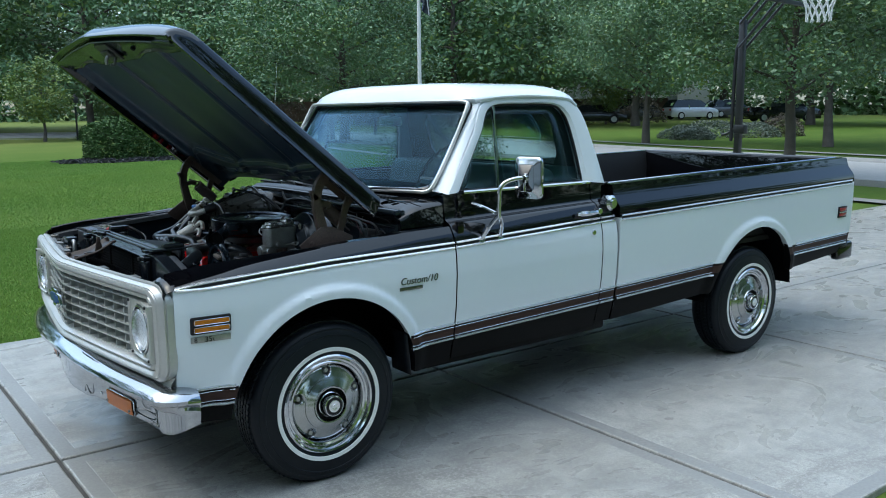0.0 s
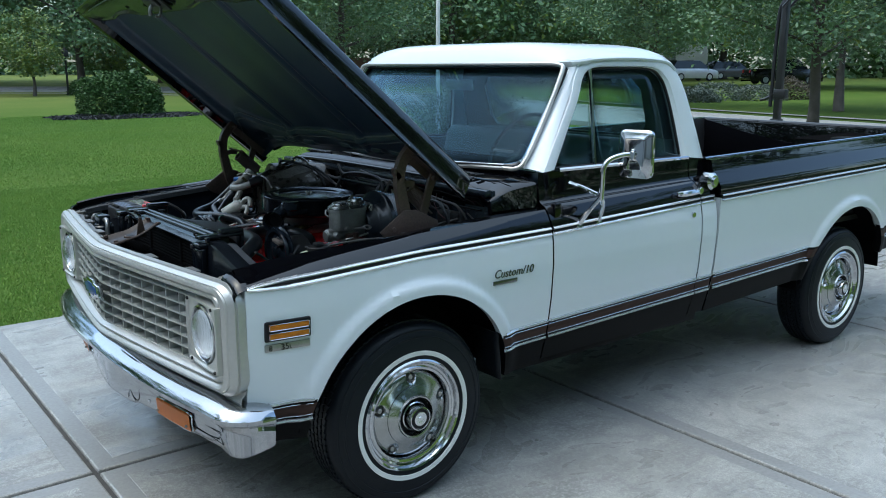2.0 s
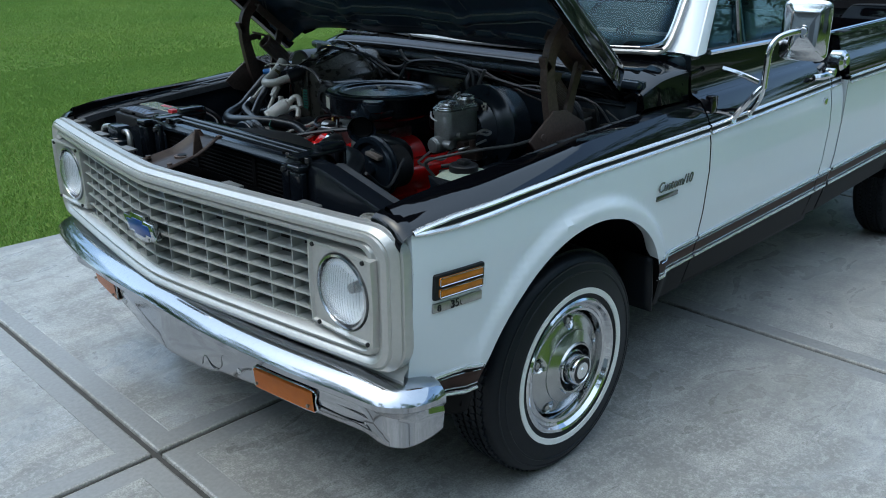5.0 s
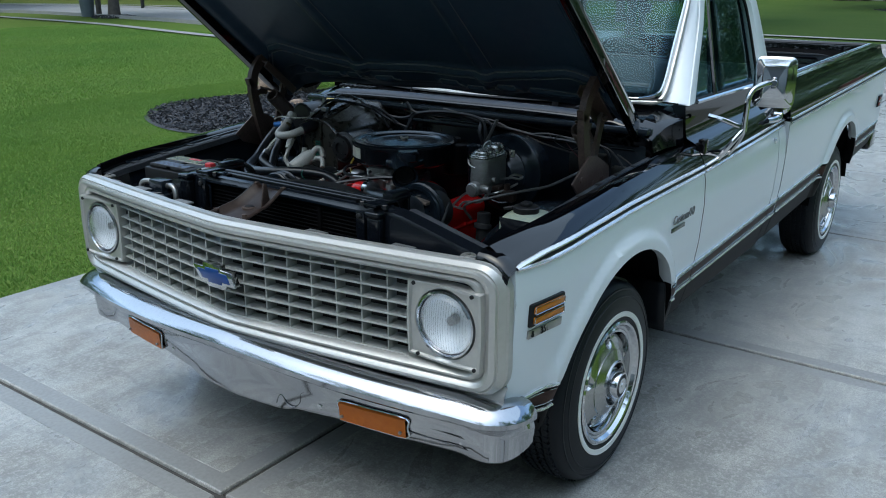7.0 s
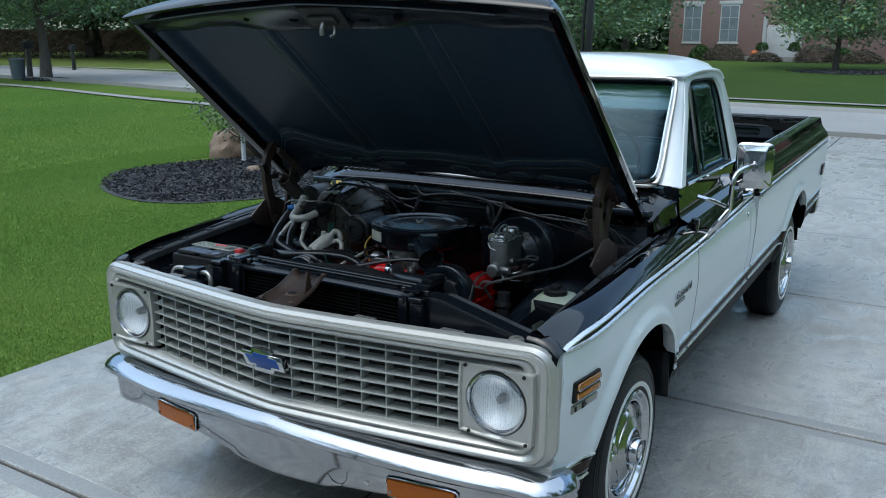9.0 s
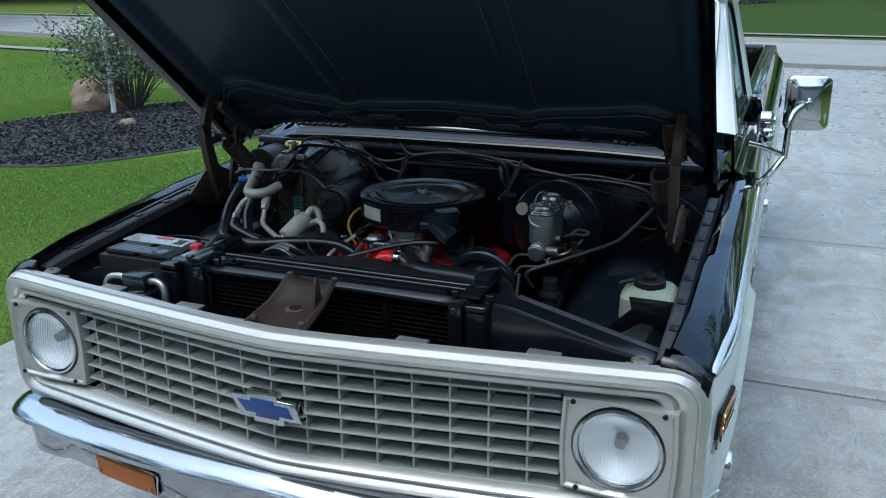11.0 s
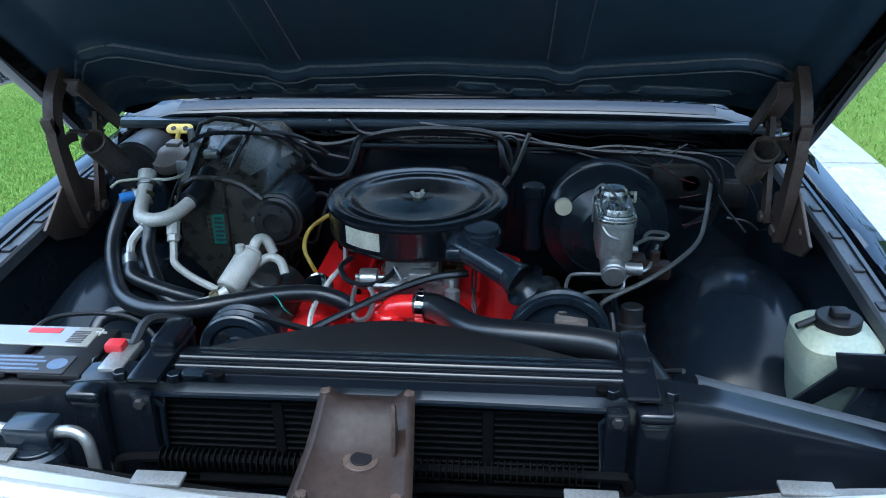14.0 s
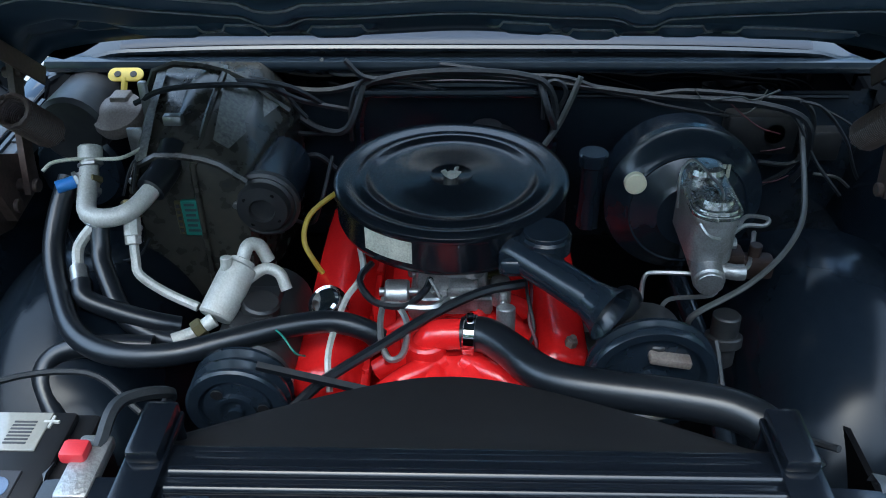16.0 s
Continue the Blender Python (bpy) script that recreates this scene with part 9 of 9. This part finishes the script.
courses.inputs["Color1"].default_value, courses.inputs["Color2"].default_value, courses.inputs["Mortar"].default_value = (1.15, 1.05, 1.0, 1), (0.72, 0.70, 0.70, 1), (1.3, 1.7, 1.8, 1)
wallco, wallmap = bn.nodes.new("ShaderNodeTexCoord"), bn.nodes.new("ShaderNodeMapping")
wallmap.inputs["Rotation"].default_value = (radians(90), 0, radians(90))
bn.links.new(wallco.outputs["Object"], wallmap.inputs[0])
bn.links.new(wallmap.outputs[0], courses.inputs["Vector"])
times = bn.nodes.new("ShaderNodeMixRGB")
times.blend_type, times.inputs[0].default_value = "MULTIPLY", 1.0
bb_ = bn.nodes["Principled BSDF"]
bn.links.new(bb_.inputs["Base Color"].links[0].from_socket, times.inputs[1])
bn.links.new(courses.outputs["Color"], times.inputs[2])
bn.links.new(times.outputs[0], bb_.inputs["Base Color"])
WHITETRIM = material("white_house_trim", (0.50, 0.50, 0.48), 0.6, vary=0.3, scale=3)
SIDING = material("white_siding", (0.66, 0.68, 0.72), 0.7, vary=0.3, scale=2)
SHINGLE = material("grey_roof_shingles", (0.10, 0.095, 0.09), 0.9, vary=0.8, scale=6)
WINDOWDARK = material("house_window_glass", (0.13, 0.16, 0.175), 0.1, vary=0.7, scale=1.2, color2=(0.30, 0.32, 0.33))


def house(label, x, y, turn, w, d, h, wall, windows, doors_at=()):
    ob = thing("house", label, "house", (x, y, ground_z(x, y) - 0.1))
    ob.rotation_euler = (0, 0, radians(turn))
    part("wall", box(0, d, -w / 2, w / 2, 0, h, 0.02), wall, ob)
    bm = grid([[(-0.5, yy, h), (d / 2, yy * 0.7, h + 2.6), (d + 0.5, yy, h)] for yy in span(-w / 2 - 0.4, w / 2 + 0.4, 3)])
    part("roof", thick_bm(bm), SHINGLE, ob)
    for wy, wz, ww, wh in windows:
        win = part("window", box(-0.03, 0.02, wy - ww / 2, wy + ww / 2, wz, wz + wh, 0.01), WHITETRIM, ob)
        for i in range(2):
            for j in range(3):
                part("pane", box(-0.045, -0.028, wy - ww / 2 + 0.06 + i * (ww - 0.12) / 2 + 0.02, wy - ww / 2 + 0.06 + (i + 1) * (ww - 0.12) / 2 - 0.02, wz + 0.06 + j * (wh - 0.12) / 3 + 0.02, wz + 0.06 + (j + 1) * (wh - 0.12) / 3 - 0.02), WINDOWDARK, win)
        part("lintel", box(-0.06, 0.0, wy - ww / 2 - 0.15, wy + ww / 2 + 0.15, wz + wh, wz + wh + 0.28, 0.02), WHITETRIM, win)
        part("sill", box(-0.08, 0.0, wy - ww / 2 - 0.08, wy + ww / 2 + 0.08, wz - 0.12, wz, 0.02), WHITETRIM, win)
    for wy, ww in doors_at:
        dr = part("door", box(-0.05, 0.03, wy - ww / 2, wy + ww / 2, 0.3, 2.6, 0.02), WHITETRIM, ob)
        part("column", cyl((-1.2, wy - ww / 2, 0), (-1.2, wy - ww / 2, 3.2), 0.14, 16), WHITETRIM, dr)
        part("column", cyl((-1.2, wy + ww / 2, 0), (-1.2, wy + ww / 2, 3.2), 0.14, 16), WHITETRIM, dr)
    return ob


def thick_bm(bm):
    bmesh.ops.solidify(bm, geom=bm.faces[:], thickness=0.15)
    return bm


house("red brick house with white-trimmed windows behind the trees", 64, 6.0, 3, 24, 9, 6.4, BRICK, [(10.3, 1.4, 1.35, 2.7), (7.6, 1.4, 1.35, 2.7), (-3.5, 1.4, 1.35, 2.7), (-7.2, 1.4, 1.35, 2.7)], [(3.7, 2.4)])
PUMPKIN = material("pumpkin_orange", (0.55, 0.13, 0.02), 0.5, vary=0.5, scale=6)
porch_z = ground_z(62.2, 9.8)
tagged(part("porch_step", box(62.0, 63.9, 7.8, 12.2, porch_z - 0.2, porch_z + 0.30, 0.03), WALKWAY), "pale concrete porch step before the door", "step", kind="structure")
pk = tagged(part("pumpkin", lathe([(0.0, 0.40), (0.05, 0.42), (0.16, 0.40), (0.25, 0.28), (0.26, 0.18), (0.2, 0.04), (0.0, 0.0)], None, 20), PUMPKIN), "orange pumpkin standing on the porch step", "pumpkin")
pk.location = (62.3, 11.35, porch_z + 0.30)
for yy in (10.9, 8.7):
    pot = leaf_blob("potted_bush", "round dark bush in a pot on the porch", (62.5, yy), 0.42, 0.42, 0.5, 900, 0.07, (HEDGE,), seed=int(yy * 10), base=0.85)
house("white-sided house beyond the parked cars", 75, 60, 40, 16, 8, 5.5, SIDING, [(-4, 1.2, 1.3, 1.6), (3, 1.2, 1.3, 1.6)])
for k, (yy, xx, r, h) in enumerate(((15.2, 62.4, 0.9, 1.05), (5.6, 62.4, 1.0, 1.0))):
    leaf_blob("foundation_shrub", "rounded dark green shrub against the brick house", (xx, yy), r, r, h, 3000, 0.07, (HEDGE,), seed=70 + k)
for k, (yy, xx, r, h) in enumerate(((13.3, 61.6, 1.5, 1.15), (10.4, 61.0, 1.2, 0.62), (7.0, 61.2, 1.5, 1.2), (4.2, 61.4, 1.3, 0.9))):
    leaf_blob("foundation_shrub", "broad purple-brown shrub before the brick house", (xx, yy), r, r, h, 3600, 0.07, (PURPLE,), seed=80 + k)
# wooded edge all round the far lawns
rng = np.random.default_rng(91)
n = 70000
a = rng.uniform(0, math.tau, n)
r = 104 + 7 * np.sin(a * 9 + 1) + rng.normal(0, 2.5, n)
h = rng.uniform(0, 1, n) ** 1.3 * (6.5 + 2.0 * np.sin(a * 14) + 1.6 * np.sin(a * 37 + 2) + 1.0 * np.sin(a * 71))
x, y = r * np.cos(a), r * np.sin(a)
woods = new("far_woods", quads_mesh("far_woods", np.stack([x, y, h + 0.012 * np.maximum(0.0, 0.75 * x + 0.66 * y - 7)], 1), rng.uniform(0.3, 0.75, n), rng, (LEAF, HEDGE), (rng.random(n) < 0.5).astype(int)))
tagged(woods, "dense green woods beyond the far lawns", "woods", kind="stuff")

# an unseen house with two garage doors, added to darken what the chrome mirrors
HOMEWALL = material("grey_stone_wall", (0.26, 0.255, 0.25), 0.85, vary=0.8, scale=5, color2=(0.17, 0.165, 0.16), bump=0.3, bump_scale=20)
home = thing("home", "unseen grey house with garage doors, added behind the view", "house", (-8.25, -1.5, 0))
part("wall", join(box(-9, 0, -10.5, 8.5, -0.1, 3.1, 0.02)), HOMEWALL, home)
part("roof", thick_bm(grid([[(0.5, yy, 3.05), (-4.5, yy * 0.75, 5.6), (-9.5, yy, 3.05)] for yy in span(-11, 9, 3)])), SHINGLE, home)
for yy in (-3.9, 1.2):
    gd = part("garage_door", box(-0.02, 0.05, yy - 1.9, yy + 1.9, 0.0, 2.2, 0.01), WHITETRIM, home, "white panelled garage door")
    for i in range(4):
        for j in range(4):
            part("panel", box(0.045, 0.06, yy - 1.8 + i * 0.92, yy - 1.0 + i * 0.92, 0.10 + j * 0.53, 0.53 + j * 0.53, 0.008), WHITETRIM, gd)
for yy in (-8.5, 6.2):
    wn2 = part("window", box(-0.02, 0.04, yy - 0.6, yy + 0.6, 0.9, 2.3, 0.01), WHITETRIM, home)
    for k in (-0.29, 0.29):
        part("pane", box(0.035, 0.045, yy + k - 0.24, yy + k + 0.24, 0.98, 2.22), WINDOWDARK, wn2)

# fence far left
FENCE = material("brown_fence_boards", (0.12, 0.075, 0.055), 0.8, vary=0.8, scale=3, color2=(0.08, 0.05, 0.04))
fence = thing("fence", "brown board fence behind the far lawn", "fence", (0, 0, 0))
for k in range(60):
    t = k / 59
    x, y = lerp(33, 70, t), lerp(72, 52, t)
    part("board", box(-0.36, 0.36, -0.03, 0.03, 0, 1.9, 0.01, 1, Matrix.Translation((x, y, ground_z(x, y))) @ Matrix.Rotation(math.atan2(-20, 37), 4, "Z")), FENCE, fence)

# mailboxes, bin and lamp post by the street
MAILBLACK = material("mailbox_black", (0.015, 0.015, 0.016), 0.5, vary=0.4, scale=10)


def mailbox(x, y, turn):
    ob = thing("mailbox", "black mailbox on a post by the kerb", "mailbox", (x, y, ground_z(x, y) - 0.03), "mailboxes")
    ob.rotation_euler = (0, 0, radians(turn))
    part("post", box(-0.07, 0.07, -0.07, 0.07, 0, 1.0, 0.01), MAILBLACK, ob)
    rows = []
    for px in (-0.25, 0.25):
        rows.append([(px, -0.1, 1.0), (px, -0.1, 1.14), (px, -0.07, 1.21), (px, 0, 1.24), (px, 0.07, 1.21), (px, 0.1, 1.14), (px, 0.1, 1.0)])
    bm = grid(rows)
    for r in rows:
        bm.faces.new([bm.verts.new(p) for p in r])
    part("box", bm, MAILBLACK, ob)


mailbox(23.6, 35.1, 30)
leaf_blob("mulch_patch", "low ring of dark mulch round the tree trunk", (18.1, 29.2), 0.9, 0.9, 0.10, 900, 0.05, (MULCH,), "mulch", 8)
for k in range(9):
    leaf_blob("hedge", "reddish-brown hedge bush behind the far lawn", (27 + k * 3.0, 60 - k * 2.6), 2.2, 1.6, 1.9, 1600, 0.10, (PURPLE, HEDGE), seed=90 + k)
mailbox(4.6, 45.5, 70)
binob = thing("trash_can", "grey lidded trash can by the street", "trash can", (17.7, 30.4, ground_z(17.7, 30.4) - 0.02))
BINGREY = material("bin_grey_plastic", (0.10, 0.12, 0.13), 0.6, vary=0.4, scale=8)
part("bin", lathe([(0.0, 0.0), (0.24, 0.0), (0.30, 0.72), (0.32, 0.74)], None, 20), BINGREY, binob)
part("lid", lathe([(0.33, 0.73), (0.33, 0.78), (0.1, 0.84), (0.0, 0.84)], None, 20), BINGREY, binob)
post = thing("street_post", "plain wooden post beside the trash can", "post", (17.95, 30.0, ground_z(17.95, 30.0) - 0.03))
part("post", box(-0.08, 0.08, -0.08, 0.08, 0, 1.55, 0.01), BARK, post)
part("box", box(-0.22, 0.22, -0.12, 0.12, 1.2, 1.45, 0.02), MAILBLACK, post)
lamp = thing("lamp_post", "black garden lamp post", "lamp post", (10.0, 42.5, ground_z(10, 42.5) - 0.03))
part("post", tube([(0, 0, 0), (0, 0, 1.9)], 0.05, 8, straight=True), MAILBLACK, lamp)
part("lantern", join(box(-0.13, 0.13, -0.13, 0.13, 1.9, 2.2, 0.02), lathe([(0.18, 2.2), (0.02, 2.36), (0.0, 2.36)], None, 4)), MAILBLACK, lamp)

# brick pillar on the far side of the drive
pil = thing("brick_pillar", "square red brick gate pillar", "pillar", (24.5, -5.6, ground_z(24.5, -5.6) - 0.03))
PIERBRICK = BRICK
part("shaft", box(-0.3, 0.3, -0.3, 0.3, 0, 1.6, 0.015), PIERBRICK, pil)
part("cap", box(-0.36, 0.36, -0.36, 0.36, 1.6, 1.7, 0.02), WHITETRIM, pil)

# grass blades on the near lawn
def lawn(name, n, x0, x1, y0, y1, h, w, seed):
    rng = np.random.default_rng(seed)
    x, y = rng.uniform(x0, x1, n), rng.uniform(y0, y1, n)
    keep = ~(((x - cx) / 2.2) ** 2 + ((y - cy) / 1.9) ** 2 < 1.0)
    keep &= x < 14.6 + 0.05 * y
    x, y = x[keep], y[keep]
    n = len(x)
    z = 0.012 * np.maximum(0, 0.75 * x + 0.66 * y - 7) - 0.035
    a = rng.uniform(0, math.tau, n)
    hh = h * rng.uniform(0.6, 1.2, n) * (0.85 + 0.3 * np.sin(x * 1.1) * np.cos(y * 0.9))
    lean = rng.normal(size=(n, 2)) * 0.5 * hh[:, None]
    base = np.stack([x, y, z], 1)
    d = np.stack([np.cos(a), np.sin(a), np.zeros(n)], 1) * w
    tip = base + np.concatenate([lean, hh[:, None]], 1)
    v = np.stack([base - d, base + d, tip], 1).reshape(-1, 3)
    me = bpy.data.meshes.new(name)
    me.vertices.add(3 * n)
    me.vertices.foreach_set("co", v.ravel())
    me.loops.add(3 * n)
    me.loops.foreach_set("vertex_index", np.arange(3 * n))
    me.polygons.add(n)
    me.polygons.foreach_set("loop_start", np.arange(n) * 3)
    me.materials.append(BLADE)
    me.update(calc_edges=True)
    return tagged(new(name, me), "short green lawn grass", "grass", kind="stuff")


lawn("grass", 800000, -4.5, 9, 2.53, 9.5, 0.023, 0.0030, 50)
lawn("grass", 430000, 0, 15, 9.5, 26, 0.024, 0.0062, 51)
lawn("grass", 70000, 2.0, 12, -9, -2.54, 0.035, 0.0035, 52)

# driveway slabs, each with eased edges and a recessed joint
drive = thing("driveway", "grey broom-finished concrete driveway of large slabs", "driveway", kind="structure")
JX = [-7.9, -5.6, -3.25, -0.905, 1.345, 3.675, 5.98, 8.28, 10.6, 12.9, 15.6]
JY = (-2.51, 0.02, 2.49)


BORDER = material("tooled_concrete_edge", (0.29, 0.286, 0.274), 0.40, vary=0.9, scale=1.6, color2=(0.215, 0.213, 0.204), bump=0.05, bump_scale=60, rough_vary=0.1, fine=40)


def slab(x0, x1, y0, y1, grow=0.0):
    g = 0.010
    z = ground_z((x0 + x1) / 2, 0)
    bm = box(x0 + g, x1 - g, y0 + g, y1 - g, -0.10, 0.0, 0.009, 2)
    top = [f for f in bm.faces if f.normal.z > 0.99]
    # tooled border round the slab, wider along the lawn
    r = bmesh.ops.inset_region(bm, faces=top, thickness=0.075, use_even_offset=True)
    for f in r["faces"]:
        f.material_index = 1
    r = bmesh.ops.inset_region(bm, faces=top, thickness=0.003, depth=0.0012, use_even_offset=True)
    for v in bm.verts:
        v.co.z += ground_z(v.co.x, 0.0)
        if v.co.x > 12.9:
            v.co.y += np.sign(v.co.y) * (v.co.x - 12.9) * 0.45 if abs(v.co.y) > 2.3 else 0
    return part("slab", bm, [CONCRETE, BORDER], drive, smooth=False)


JOINT = material("joint_dirt", (0.045, 0.042, 0.038), 0.9, vary=0.8, scale=20, color2=(0.075, 0.07, 0.062))
for x in JX[1:-1]:
    g = ground_z(x, 0)
    part("joint", box(x - 0.014, x + 0.014, JY[0] + 0.005, JY[-1] - 0.005, g - 0.05, g - 0.013), JOINT, drive, smooth=False)
for a, b in zip(JX[:-2], JX[1:-1]):
    bm = box(a + 0.02, b - 0.02, JY[1] - 0.014, JY[1] + 0.014, -0.05, -0.013)
    for v in bm.verts:
        v.co.z += ground_z(v.co.x, 0.0)
    part("joint", bm, JOINT, drive, smooth=False)
for a, b in zip(JX, JX[1:]):
    for c, d in zip(JY, JY[1:]):
        slab(a, b, c, d)
# wider court towards the garage
for a, b in zip(JX[:4], JX[1:4]):
    slab(a, b, -5.2, -2.51)
    slab(a, b, -7.8, -5.2)
